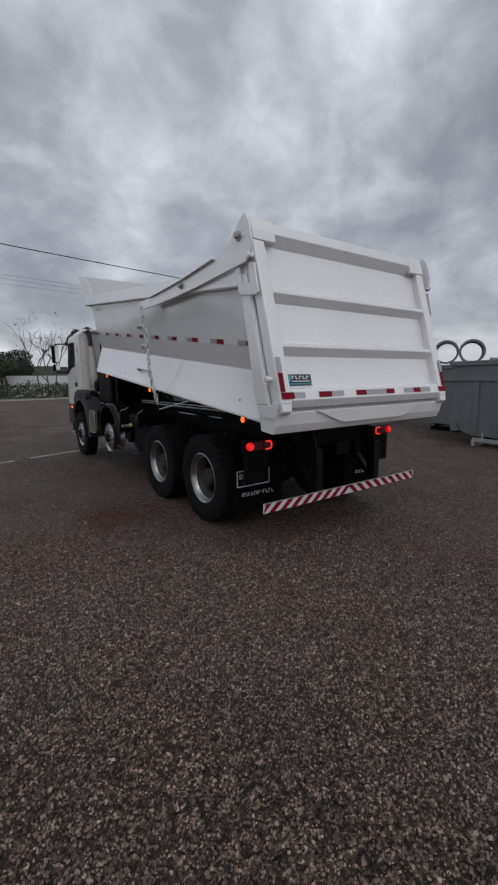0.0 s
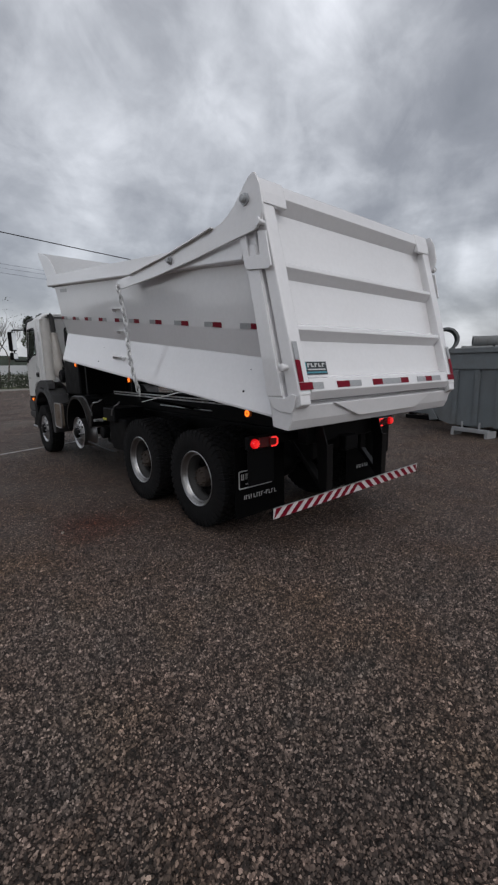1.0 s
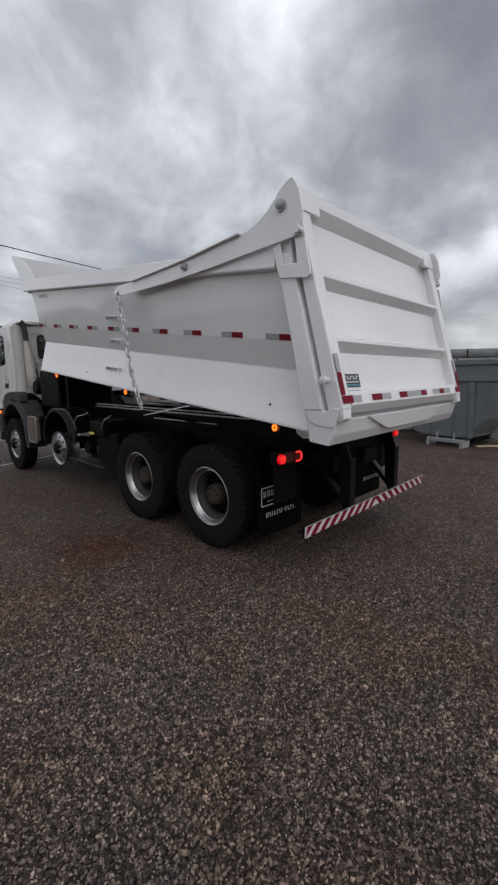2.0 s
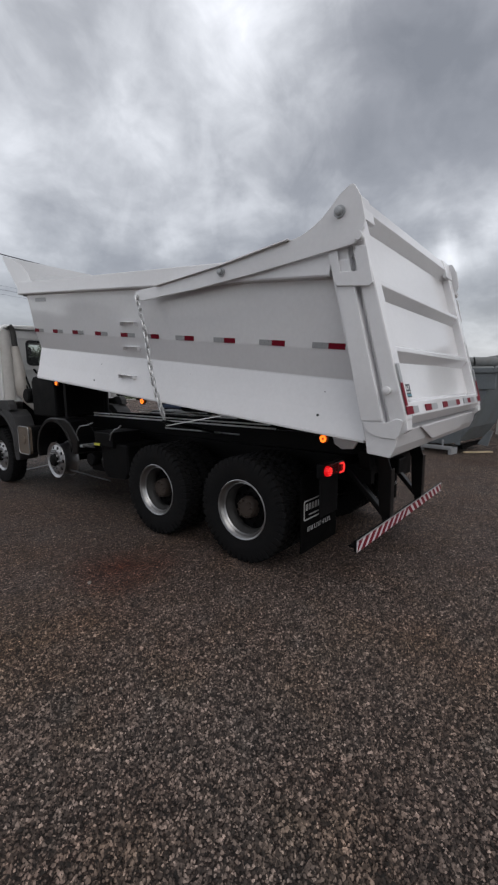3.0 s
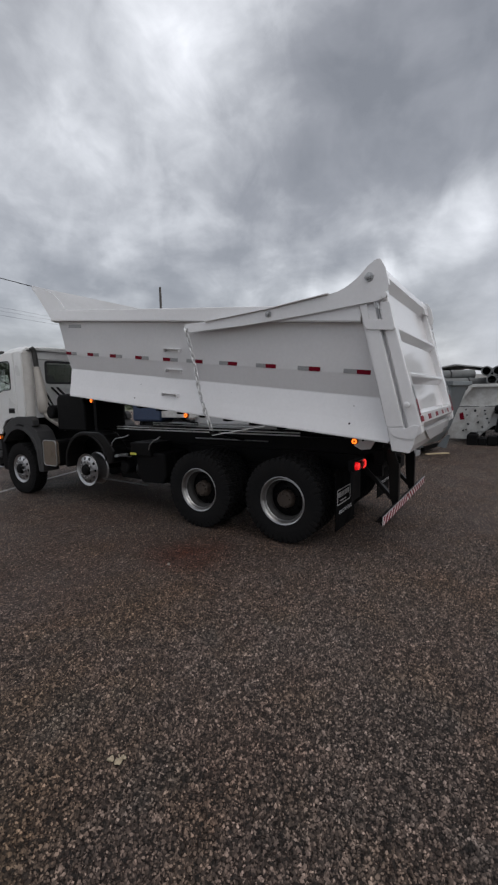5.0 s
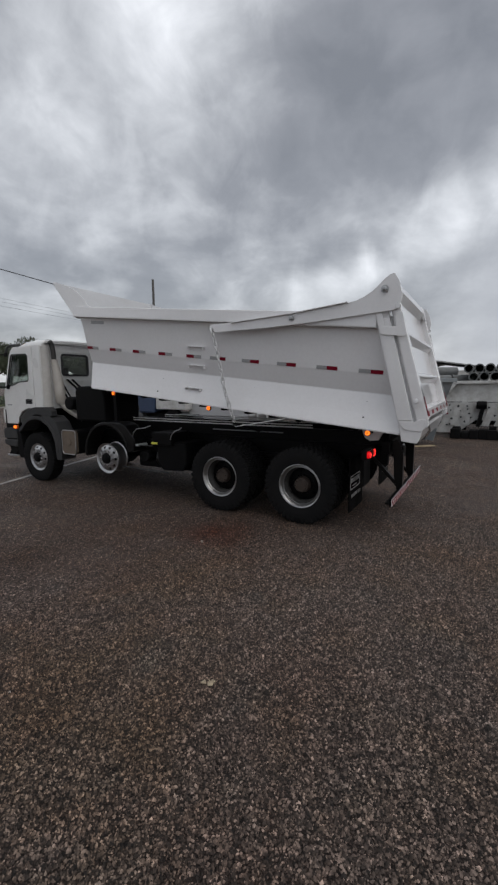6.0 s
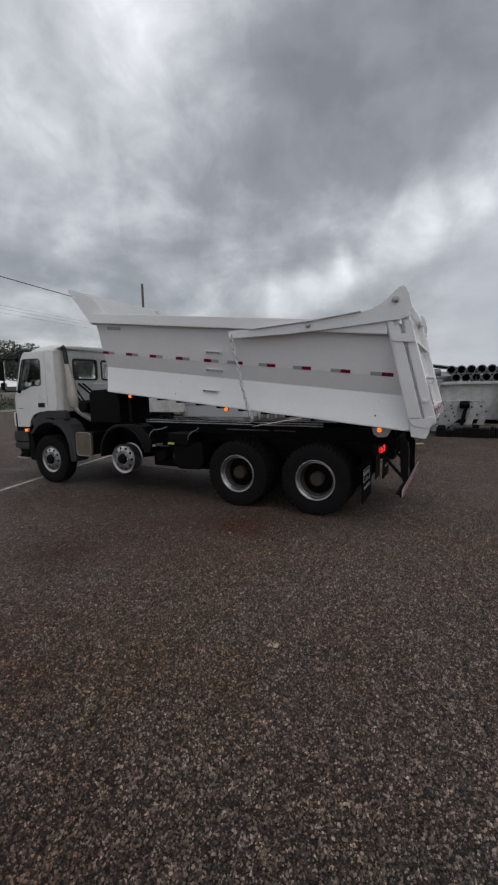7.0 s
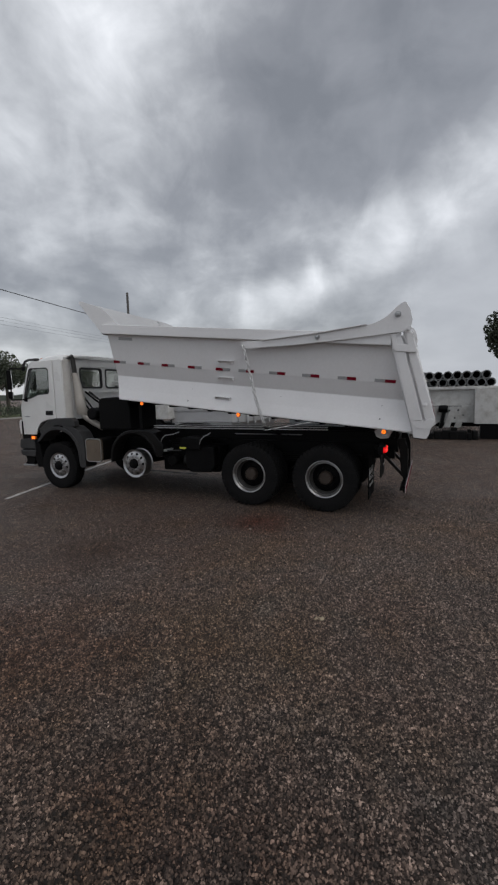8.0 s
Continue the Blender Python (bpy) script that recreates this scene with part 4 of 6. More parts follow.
# rear sill with its curved lip
bm = bmesh.new()
plate(bm, [(-0.34, 0.03), (-0.505, 0.03), (-0.535, 0.115), (-0.545, 0.235), (-0.47, 0.25), (-0.34, 0.12)], [], yz, -1.337, 1.337)
sill = part("rear_sill", bm, WHITE, truck, "white rear sill beam with curved lip", BED, bevel=0.008)
bm = bmesh.new()
plate(bm, [(-0.86, 0.24), (-0.80, 0.215), (-0.50, 0.105), (-0.44, 0.095), (0.50, 0.095), (0.58, 0.115), (0.80, 0.215), (0.90, 0.24)], [], xz, -0.562, -0.546)
part("spill_lip", bm, WHITE, sill, "", BED, bevel=0.006)

# tailgate: hung from the top, s runs down the plate and d outwards
TOP, DOWN = (0.082, 1.79), (-0.357, -0.934)


def gate(s, d):
    return (TOP[0] + DOWN[0] * s + DOWN[1] * d, TOP[1] + DOWN[1] * s - DOWN[0] * d)


def gate_box(bm, x0, x1, s0, s1, d0, d1):
    plate(bm, [gate(s0, d0), gate(s1, d0), gate(s1, d1), gate(s0, d1)], [], yz, x0, x1)
    return bm


def gate_prism(bm, x0, x1, pts):
    plate(bm, [gate(s, d) for s, d in pts], [], yz, x0, x1)
    return bm


bm = gate_box(bmesh.new(), -1.25, 1.25, -0.08, 1.56, -0.02, 0.012)
tailgate = part("tailgate", bm, WHITE, truck, "white ribbed steel tailgate hung from the top", BED, bevel=0.004)
for side in (-1, 1):
    x0, x1 = sorted((side * 1.19, side * 1.325))
    bm = gate_prism(bmesh.new(), x0, x1, [(-0.05, -0.02), (-0.12, 0.035), (-0.12, 0.085), (1.60, 0.105), (1.66, 0.06), (1.66, -0.03)])
    part("side_frame", bm, WHITE, tailgate, "", BED, bevel=0.012)
    bm = bmesh.new()
    x0, x1 = sorted((side * 1.326, side * 1.35))
    gate_prism(bm, x0, x1, [(0.06, -0.02), (0.05, 0.07), (0.22, 0.07), (0.22, -0.02)])
    part("hinge_cheek", bm, WHITE, tailgate, "", BED, bevel=0.006)
    bm = bmesh.new()
    x0, x1 = sorted((side * 1.20, side * 1.318))
    gate_prism(bm, x0, x1, [(1.60, 0.02), (1.60, 0.10), (1.68, 0.09), (1.70, 0.03)])
    part("latch_ear", bm, WHITE, tailgate, "", BED, bevel=0.008)
    u, w = gate(1.36, 0.02)
    bm = bmesh.new()
    lathe(bm, [(side * 1.32, 0.022), (side * 1.37, 0.022), (side * 1.375, 0.032), (side * 1.39, 0.03), (side * 1.395, 0.012)], 16, (0, u, w))
    part("latch_knob", bm, WHITE, tailgate, "", BED)
bm = gate_prism(bmesh.new(), -1.189, 1.189, [(-0.05, -0.02), (-0.135, 0.04), (-0.135, 0.075), (-0.12, 0.085), (-0.015, 0.095), (0.075, 0.012), (0.075, -0.01)])
part("top_beam", bm, WHITE, tailgate, "", BED, bevel=0.006)
for side in (-1, 1):
    x0, x1 = sorted((side * 1.06, side * 1.322))
    bm = gate_prism(bmesh.new(), x0, x1, [(-0.13, 0.03), (-0.145, 0.05), (-0.138, 0.090), (-0.02, 0.101), (0.07, 0.098), (0.07, 0.06)])
    part("corner_plate", bm, WHITE, tailgate, "", BED, bevel=0.006)
for s in (0.555, 1.066):
    bm = gate_prism(bmesh.new(), -1.189, 1.189, [(s - 0.075, 0.0), (s - 0.075, 0.013), (s - 0.03, 0.085), (s + 0.005, 0.085), (s + 0.075, 0.013), (s + 0.075, 0.0)])
    part("cross_rib", bm, WHITE, tailgate, "", BED, bevel=0.006)
bm = gate_prism(bmesh.new(), -1.189, 1.189, [(1.44, -0.01), (1.44, 0.013), (1.475, 0.10), (1.58, 0.108), (1.64, 0.06), (1.64, -0.03)])
part("bottom_beam", bm, WHITE, tailgate, "", BED, bevel=0.006)


def gate_sticker(name, x0, x1, s0, s1, d, mat, label):
    bm = gate_box(bmesh.new(), x0, x1, s0, s1, d + 0.003, d + 0.006)
    return part(name, bm, mat, tailgate, label, BED)


for x0, x1, red in ((-1.16, -1.03, False), (-0.85, -0.68, True), (-0.68, -0.51, False), (-0.325, -0.17, True), (-0.17, 0.155, False), (0.155, 0.30, True), (0.48, 0.655, False), (0.655, 0.79, True), (0.79, 0.99, False)):
    gate_sticker("reflector_tape", x0, x1, 1.508, 1.562, 0.1045, TAPE_RED if red else TAPE_GREY, "red reflective tape" if red else "silver reflective tape")
for side in (-1, 1):
    for x_a, x_b, s0, s1, red in ((1.262, 1.315, 1.325, 1.50, True), (1.165, 1.315, 1.505, 1.565, True), (1.262, 1.315, 1.18, 1.32, False)):
        x0, x1 = sorted((side * x_a, side * x_b))
        gate_sticker("corner_tape", x0, x1, s0, s1, 0.108, TAPE_RED if red else TAPE_GREY, "red reflective tape" if red else "silver reflective tape")
# maker's plate on the lower panel
sign = gate_sticker("maker_plate", -1.175, -0.835, 1.315, 1.425, 0.012, INK_BLACK, "dark maker's sticker with white lettering")
part("plate_emblem", gate_box(bmesh.new(), -1.165, -1.095, 1.325, 1.385, 0.0195, 0.0225), INK_TEAL, sign, "teal emblem", BED)
part("plate_band", gate_box(bmesh.new(), -1.165, -0.845, 1.40, 1.415, 0.0195, 0.0225), INK_BLUE, sign, "blue band", BED)
part("plate_line", gate_box(bmesh.new(), -1.08, -0.86, 1.377, 1.387, 0.0195, 0.0225), INK_WHITE, sign, "white line of small lettering", BED)
bm = bmesh.new()
for k in range(5):
    gate_box(bm, -1.082 + 0.046 * k, -1.068 + 0.046 * k, 1.330, 1.362, 0.0195, 0.0225)
    gate_box(bm, -1.0679 + 0.046 * k, -1.048 + 0.046 * k, 1.330 + 0.022 * (k % 2), 1.340 + 0.022 * (k % 2), 0.0195, 0.0225)
part("plate_bars", bm, INK_WHITE, sign, "white lettering bars", BED)["kind"] = "stuff"

# chain from the arm down to the frame
ca, cb = BED @ Vector((-1.405, 2.52, 1.235)), Vector((-1.345, 0.985, 1.43))
cm = bmesh.new()
lathe(cm, [(-0.012, 0.03), (0.012, 0.03)], 12)
root = part("chain", cm, GALV, truck, "galvanised chain from arm to frame", pose(*ca))
count = 22
length = (cb - ca).length
link = bmesh.new()
ringp = [(0.023 * math.cos(t), 0, 0.034 * math.sin(t) + (0.02 if math.sin(t) > 0 else -0.02)) for t in [2 * math.pi * k / 14 for k in range(14)]]
rr = []
for k in range(14):
    p, nxt = Vector(ringp[k]), Vector(ringp[(k + 1) % 14])
    prv = Vector(ringp[k - 1])
    d = (nxt - prv).normalized()
    s2, u2 = Vector((0, 1, 0)), Vector((0, 1, 0)).cross(d)
    rr.append([link.verts.new(p + (s2 * math.cos(q) + u2 * math.sin(q)) * 0.0085) for q in [2 * math.pi * j / 6 for j in range(6)]])
for k in range(14):
    a, b = rr[k], rr[(k + 1) % 14]
    for j in range(6):
        link.faces.new((a[j], a[(j + 1) % 6], b[(j + 1) % 6], b[j]))
ME_LINK = smooth_mesh("chain_link", link, GALV, 60)
along = (cb - ca).normalized().to_track_quat("Z", "Y").to_matrix().to_4x4()
for k in range(count):
    f = (k + 0.5) / count
    p = ca.lerp(cb, f) + Vector((0.02 * math.sin(f * 7), 0, -0.05 * math.sin(math.pi * f)))
    part("chain_link", None, None, root, "", Matrix.Translation(p) @ along @ pose(0, 0, 0, 0, 0, 90 * (k % 2) + 20 * math.sin(k)), mesh=ME_LINK)
bm = bmesh.new()
beam(bm, (-1.345, 0.985, 1.40), (-0.45, 0.985, 1.18), 0.05, 0.03)
part("chain_anchor", bm, BLACK, truck, "", bevel=0.004)
bm = bmesh.new()
tube(bm, [(-1.31, 0.99, 1.345), (-1.26, 0.20, 1.485)], 0.0058)
part("bright_strut", bm, FRAME_EDGE, truck, "pale rod beside the chain")
# ---------------------------------------------------------------- cab
def loft_y(bm, sections):
    """Closed rings of equal length, joined in order, capped at both ends."""
    rings = [[bm.verts.new(p) for p in sec] for sec in sections]
    n = len(rings[0])
    for a, b in zip(rings, rings[1:]):
        for k in range(n):
            bm.faces.new((a[k], a[(k + 1) % n], b[(k + 1) % n], b[k]))
    bm.faces.new(rings[0][::-1])
    bm.faces.new(rings[-1])
    return bm


cab = part("cab_roof", boxes((CX - 1.10, CX + 1.10, 5.68, 6.55, 2.80, 2.83)), CABWHITE, truck, "white cab roof", bevel=0.03)
bm = bmesh.new()
arc = [(-1.20, 2.78), (-1.17, 2.85), (-1.08, 2.90), (-0.6, 2.925), (0.0, 2.935), (0.6, 2.925), (1.08, 2.90), (1.17, 2.85), (1.20, 2.78), (1.12, 2.80), (0.0, 2.86), (-1.12, 2.80)]
loft_y(bm, [[(CX + x, y, z + dz) for x, z in arc] for y, dz in ((5.64, -0.02), (5.69, 0.0), (5.95, 0.005), (6.25, -0.02), (6.50, -0.08), (6.66, -0.17))])
part("roof_skin", bm, CABWHITE, truck, "white rounded roof skin", smooth=False, bevel=0.01)

door_out = [(6.965, 1.40), (6.985, 1.60), (6.99, 1.78), (6.945, 1.92), (6.70, 2.62), (6.64, 2.72), (6.52, 2.78), (5.93, 2.80), (5.93, 1.52), (6.20, 1.50), (6.40, 1.43), (6.52, 1.30), (6.57, 1.165), (6.96, 1.165)]
door_win = [(6.845, 1.96), (6.62, 2.00), (6.40, 2.07), (6.12, 2.085), (6.09, 2.12), (6.075, 2.57), (6.12, 2.615), (6.58, 2.62), (6.635, 2.585)]
rear_panel = [(5.915, 2.80), (5.70, 2.81), (5.66, 2.77), (5.655, 1.60), (5.68, 1.53), (5.915, 1.52)]
for side in (-1, 1):
    x0, x1 = sorted((CX + side * 1.185, CX + side * 1.225))
    bm = bmesh.new()
    plate(bm, door_out, [door_win], yz, x0, x1)
    door = part("cab_door", bm, CABWHITE, truck, "white cab door", bevel=0.012)
    bm = bmesh.new()
    plate(bm, [(a, b) for a, b in door_win], [], yz, CX + side * 1.200, CX + side * 1.204)
    pane = part("door_glass", bm, DOOR_GLASS, door, "tinted door glass")
    pane.visible_shadow = False
    bm = bmesh.new()
    outer = [(6.875, 1.945), (6.62, 1.98), (6.40, 2.05), (6.11, 2.062), (6.068, 2.11), (6.052, 2.58), (6.11, 2.638), (6.595, 2.643), (6.66, 2.60)]
    x0, x1 = sorted((CX + side * 1.18, CX + side * 1.229))
    plate(bm, outer, [door_win], yz, x0, x1)
    part("window_seal", bm, DARKTRIM, door, "black window seal", bevel=0.003)
    bm = boxes((min(CX + side * 1.226, CX + side * 1.229), max(CX + side * 1.226, CX + side * 1.229), 6.00, 6.22, 1.60, 1.70))
    part("handle_recess", bm, DARKTRIM, door, "black handle recess")
    bm = boxes((min(CX + side * 1.229, CX + side * 1.245), max(CX + side * 1.229, CX + side * 1.245), 6.03, 6.19, 1.635, 1.665))
    part("door_handle", bm, BLACK, door, "black door handle", bevel=0.006)
    part("door_badge", boxes((min(CX + side * 1.2255, CX + side * 1.2275), max(CX + side * 1.2255, CX + side * 1.2275), 6.72, 6.88, 1.56, 1.585)), TAPE_GREY, door, "small grey lettering bar")
    # door seam and lower trim crease
    bm = boxes((min(CX + side * 1.224, CX + side * 1.228), max(CX + side * 1.224, CX + side * 1.228), 6.2, 6.93, 1.485, 1.50))
    part("door_crease", bm, CABWHITE, door, "", bevel=0.003)
    bm = bmesh.new()
    x0, x1 = sorted((CX + side * 1.185, CX + side * 1.222))
    plate(bm, rear_panel, [], yz, x0, x1)
    part("cab_side_panel", bm, CABWHITE, truck, "white panel behind the door", bevel=0.014)
    # rounded rear corner pillar, its colour holding both dust and shade
    bm = bmesh.new()
    ring = [(CX + side * (1.075 + 0.14 * math.cos(t)), 5.755 + 0.14 * math.sin(t)) for t in [2 * math.pi * k / 28 for k in range(28)]]
    loft_y(bm, [[(x, y, z) for x, y in ring] for z in (1.53, 1.56, 2.76, 2.80)])
    part("corner_pillar", None, None, truck, "dusty white rounded cab corner", mesh=smooth_mesh("corner_pillar", bm, SHADED_DUSTWHITE, 50))
    # rear wheel arch of the cab
    bm = bmesh.new()
    x0, x1 = sorted((CX + side * 0.86, CX + side * 1.245))
    out_arc = [(5.925 + 0.70 * math.cos(radians(a)), 0.66 + 0.70 * math.sin(radians(a))) for a in range(28, 171, 11)]
    in_arc = [(5.925 + 0.62 * math.cos(radians(a)), 0.66 + 0.62 * math.sin(radians(a))) for a in range(170, 27, -11)]
    foot = [(5.24, 0.62), (5.30, 0.60)]
    plate(bm, out_arc + foot + in_arc, [], yz, x0, x1)
    part("front_fender", bm, PLASTIC, truck, "dark grey plastic wheel arch", bevel=0.012)
    bm = bmesh.new()
    x0, x1 = sorted((CX + side * 0.9, CX + side * 1.235))
    plate(bm, [(5.72, 1.37), (5.46, 1.36), (5.29, 1.25), (5.19, 1.08), (5.155, 0.95), (5.155, 0.50), (5.19, 0.475), (5.31, 0.475), (5.335, 0.62), (5.36, 0.84), (5.44, 1.03), (5.58, 1.17), (5.76, 1.25)], [], yz, x0, x1)
    part("rear_splash_guard", bm, PLASTIC, truck, "dark grey splash guard", bevel=0.01)
    bm = bmesh.new()
    plate(bm, [(6.46, 1.30), (6.20, 1.465), (5.95, 1.535), (5.48, 1.54), (5.40, 1.47), (5.38, 1.36), (5.62, 1.36), (5.925, 1.38), (6.25, 1.27), (6.40, 1.14)], [], yz, *sorted((CX + side * 1.10, CX + side * 1.238)))
    part("fender_cap", bm, PLASTIC, truck, "dark grey arch cap", bevel=0.012)
    # mirrors on their arms
    mat_m = pose(CX + side * 1.46, 6.93, 0, 0, 0, -side * 50)
    mirror = part("mirror", boxes((-0.10, 0.10, -0.02, 0.075, 2.18, 2.60)), BLACK, truck, "black door mirror on tubular arms", mat_m, bevel=0.025)
    part("mirror_glass", boxes((-0.085, 0.085, -0.026, -0.0205, 2.20, 2.58)), MIRROR, mirror, "mirror glass", mat_m)
    part("lower_mirror", boxes((-0.10, 0.10, -0.02, 0.07, 1.98, 2.14)), BLACK, mirror, "small wide-angle mirror", mat_m, bevel=0.025)
    part("mirror_glass", boxes((-0.085, 0.085, -0.026, -0.0205, 1.995, 2.125)), MIRROR, mirror, "mirror glass", mat_m)
    for z in (2.64, 1.955):
        bm = bmesh.new()
        tube(bm, [(CX + side * 1.215, 6.80, z), (CX + side * 1.40, 6.92, z), (CX + side * 1.46, 6.95, z)], 0.015)
        part("mirror_arm", bm, BLACK, mirror, "")
        part("arm_foot", boxes((min(CX + side * 1.212, CX + side * 1.25), max(CX + side * 1.212, CX + side * 1.25), 6.75, 6.84, z - 0.045, z + 0.045)), BLACK, mirror, "", bevel=0.012)
    bm = bmesh.new()
    tube(bm, [(CX + side * 1.46, 6.95, 1.955), (CX + side * 1.46, 6.95, 2.64)], 0.014)
    part("mirror_arm", bm, BLACK, mirror, "")
    # bumper end, lamp, step
    x0, x1 = sorted((CX + side * 0.75, CX + side * 1.23))
    bm = bmesh.new()
    plate(bm, [(7.10, 1.05), (6.66, 1.09), (6.64, 1.02), (6.62, 0.84), (7.105, 0.83), (7.12, 0.94)], [], yz, x0, x1)
    bumper_end = part("bumper_end", bm, PLASTIC, truck, "dark grey bumper corner", bevel=0.02)
    bm = bmesh.new()
    plate(bm, [(7.115, 0.805), (6.62, 0.815), (6.64, 0.68), (6.70, 0.655), (7.06, 0.67), (7.11, 0.73)], [], yz, x0, x1)
    part("lower_lip", bm, PLASTIC, bumper_end, "", bevel=0.02)
    part("bumper_core", boxes((x0 + 0.03, x1 - 0.03, 6.64, 7.07, 0.80, 0.85)), BLACK, bumper_end, "")
    # solid black block in place of the shaded gap between cab and bumper
    part("cab_underside", boxes((x0 + 0.02, x1 - 0.03, 6.66, 7.02, 1.05, 1.16)), BLACK, bumper_end, "dark gap under the cab")
    x0, x1 = sorted((CX + side * 0.93, CX + side * 1.215))
    bm = bmesh.new()
    plate(bm, [(6.66, 1.02), (6.56, 1.05), (6.49, 0.90), (6.44, 0.62), (6.44, 0.43), (6.60, 0.42), (6.66, 0.56)], [], yz, x0, x1)
    part("arch_liner", bm, BLACK, truck, "black wheel arch liner", bevel=0.012)
    x0, x1 = sorted((CX + side * 0.98, CX + side * 1.20))
    bm = bmesh.new()
    plate(bm, [(7.02, 0.66), (6.74, 0.66), (6.72, 0.56), (6.77, 0.47), (7.06, 0.47), (6.98, 0.56)], [], yz, x0 + 0.02, x1 - 0.02)
    step = part("entry_step", bm, BLACK, truck, "black entry step with a worn tread", bevel=0.008)
    part("step_tread", boxes((x0, x1, 6.74, 7.09, 0.437, 0.466)), GALVGREY, step, "worn grey tread", bevel=0.006)
    # white corner panel with its black slot
    x0, x1 = sorted((CX + side * 1.09, CX + side * 1.20))
    bm = bmesh.new()
    plate(bm, [(7.045, 1.47), (7.02, 1.49), (7.095, 1.49), (7.125, 1.40), (7.10, 1.17), (7.055, 1.165)], [], yz, x0, x1)
    corner = part("corner_panel", bm, CABWHITE, truck, "white front corner panel", bevel=0.012)
    bm = bmesh.new()
    plate(bm, [(7.044, 1.465), (6.985, 1.47), (6.955, 1.165), (7.052, 1.168)], [], yz, x0 + 0.004, x1 - 0.004)
    part("corner_slot", bm, BLACK, corner, "black slot")
    ind = part("indicator_lamp", boxes((min(CX + side * 1.20, CX + side * 1.245), max(CX + side * 1.20, CX + side * 1.245), 6.575, 6.72, 1.055, 1.135)), AMBER_DARK, truck, "amber side indicator, lit", bevel=0.012)
    part("lit_lens", boxes((min(CX + side * 1.2455, CX + side * 1.249), max(CX + side * 1.2455, CX + side * 1.249), 6.60, 6.69, 1.07, 1.12)), AMBER, ind, "glowing amber lens")
    # curved end of the sun visor
    bm = bmesh.new()
    tube(bm, [(CX + side * 1.19, 6.845, 2.62), (CX + side * 1.19, 6.835, 2.72), (CX + side * 1.185, 6.78, 2.80), (CX + side * 1.17, 6.66, 2.835), (CX + side * 1.15, 6.50, 2.825)], 0.026, 10)
    visor_end = part("visor_end", bm, PLASTIC, truck, "grey curved visor bracket")
    part("bracket_cap", boxes((min(CX + side * 1.10, CX + side * 1.185), max(CX + side * 1.10, CX + side * 1.185), 6.42, 6.58, 2.80, 2.86)), PLASTIC, visor_end, "", bevel=0.02)

# rear wall with two windows
panes = ((-0.73, -0.075), (0.075, 0.73))
bm = bmesh.new()
flat_back = lambda a, b, d: (CX + a, d, b)
plate(bm, rounded(-1.10, 1.10, 1.50, 2.87, 0.06), [rounded(a0, a1, 2.20, 2.62, 0.06) for a0, a1 in panes], flat_back, 5.64, 5.675)
back_wall = part("cab_rear_wall", bm, CABWHITE, truck, "white cab rear wall with two windows", bevel=0.006)
for a0, a1 in panes:
    bm = bmesh.new()
    plate(bm, rounded(a0 - 0.025, a1 + 0.025, 2.175, 2.645, 0.075), [rounded(a0 + 0.015, a1 - 0.015, 2.215, 2.605, 0.05)], flat_back, 5.632, 5.68)
    seal = part("window_seal", bm, DARKTRIM, back_wall, "black window seal")
    bm = bmesh.new()
    plate(bm, rounded(a0, a1, 2.20, 2.62, 0.05), [], flat_back, 5.654, 5.657)
    pane = part("window_pane", bm, GLASS, back_wall, "tinted rear glass")
    pane.visible_shadow = False
part("rear_wall_crease", boxes((CX - 0.9, CX + 0.95, 5.628, 5.6405, 2.075, 2.10)), CABWHITE, back_wall, "", bevel=0.003)
part("rear_wall_recess", boxes((CX - 0.9, CX + 0.95, 5.630, 5.6405, 2.665, 2.68)), CABWHITE, back_wall, "", bevel=0.003)
part("roof_gutter", boxes((CX - 1.12, CX + 1.12, 5.61, 5.6405, 2.83, 2.855)), CABWHITE, back_wall, "", bevel=0.004)
# front face with windscreen
bm = bmesh.new()
slope = lambda a, b, d: (CX + a, 6.985 - max(0, b - 1.80) * 0.36 + d, b)
plate(bm, rounded(-1.185, 1.185, 1.16, 2.80, 0.06), [rounded(-1.08, 1.08, 1.93, 2.66, 0.07)], slope, -0.02, 0.02)
front = part("cab_front", bm, CABWHITE, truck, "white cab front", bevel=0.006)
bm = bmesh.new()
plate(bm, rounded(-1.08, 1.08, 1.93, 2.66, 0.07), [], slope, -0.002, 0.002)
pane = part("windscreen", bm, GLASS, front, "tinted windscreen")
pane.visible_shadow = False
part("sun_visor", boxes((CX - 1.1, CX + 1.1, 6.72, 6.86, 2.70, 2.73)), PLASTIC, truck, "dark sun visor", pose(0, 0, 0), bevel=0.008)
part("front_bumper", boxes((CX - 0.748, CX + 0.748, 6.85, 7.12, 0.64, 1.12)), PLASTIC, truck, "dark grey bumper", bevel=0.02)
part("cab_floor", boxes((CX - 1.18, CX + 1.18, 5.68, 6.93, 1.53, 1.56)), DARKTRIM, truck, "")
part("dashboard", boxes((CX - 1.15, CX + 1.15, 6.50, 6.88, 1.57, 1.93)), DARKTRIM, truck, "dark dashboard", bevel=0.05)
for x in (-0.72, 0.72):
    seat = part("cab_seat", boxes((CX + x - 0.25, CX + x + 0.25, 5.84, 6.30, 1.57, 1.90)), DARKTRIM, truck, "dark cab seat", bevel=0.05)
    part("seat_back", boxes((CX + x - 0.25, CX + x + 0.25, 5.74, 5.87, 1.88, 2.36)), DARKTRIM, seat, "", bevel=0.05)
    part("head_rest", boxes((CX + x - 0.14, CX + x + 0.14, 5.76, 5.85, 2.37, 2.52)), DARKTRIM, seat, "", bevel=0.04)
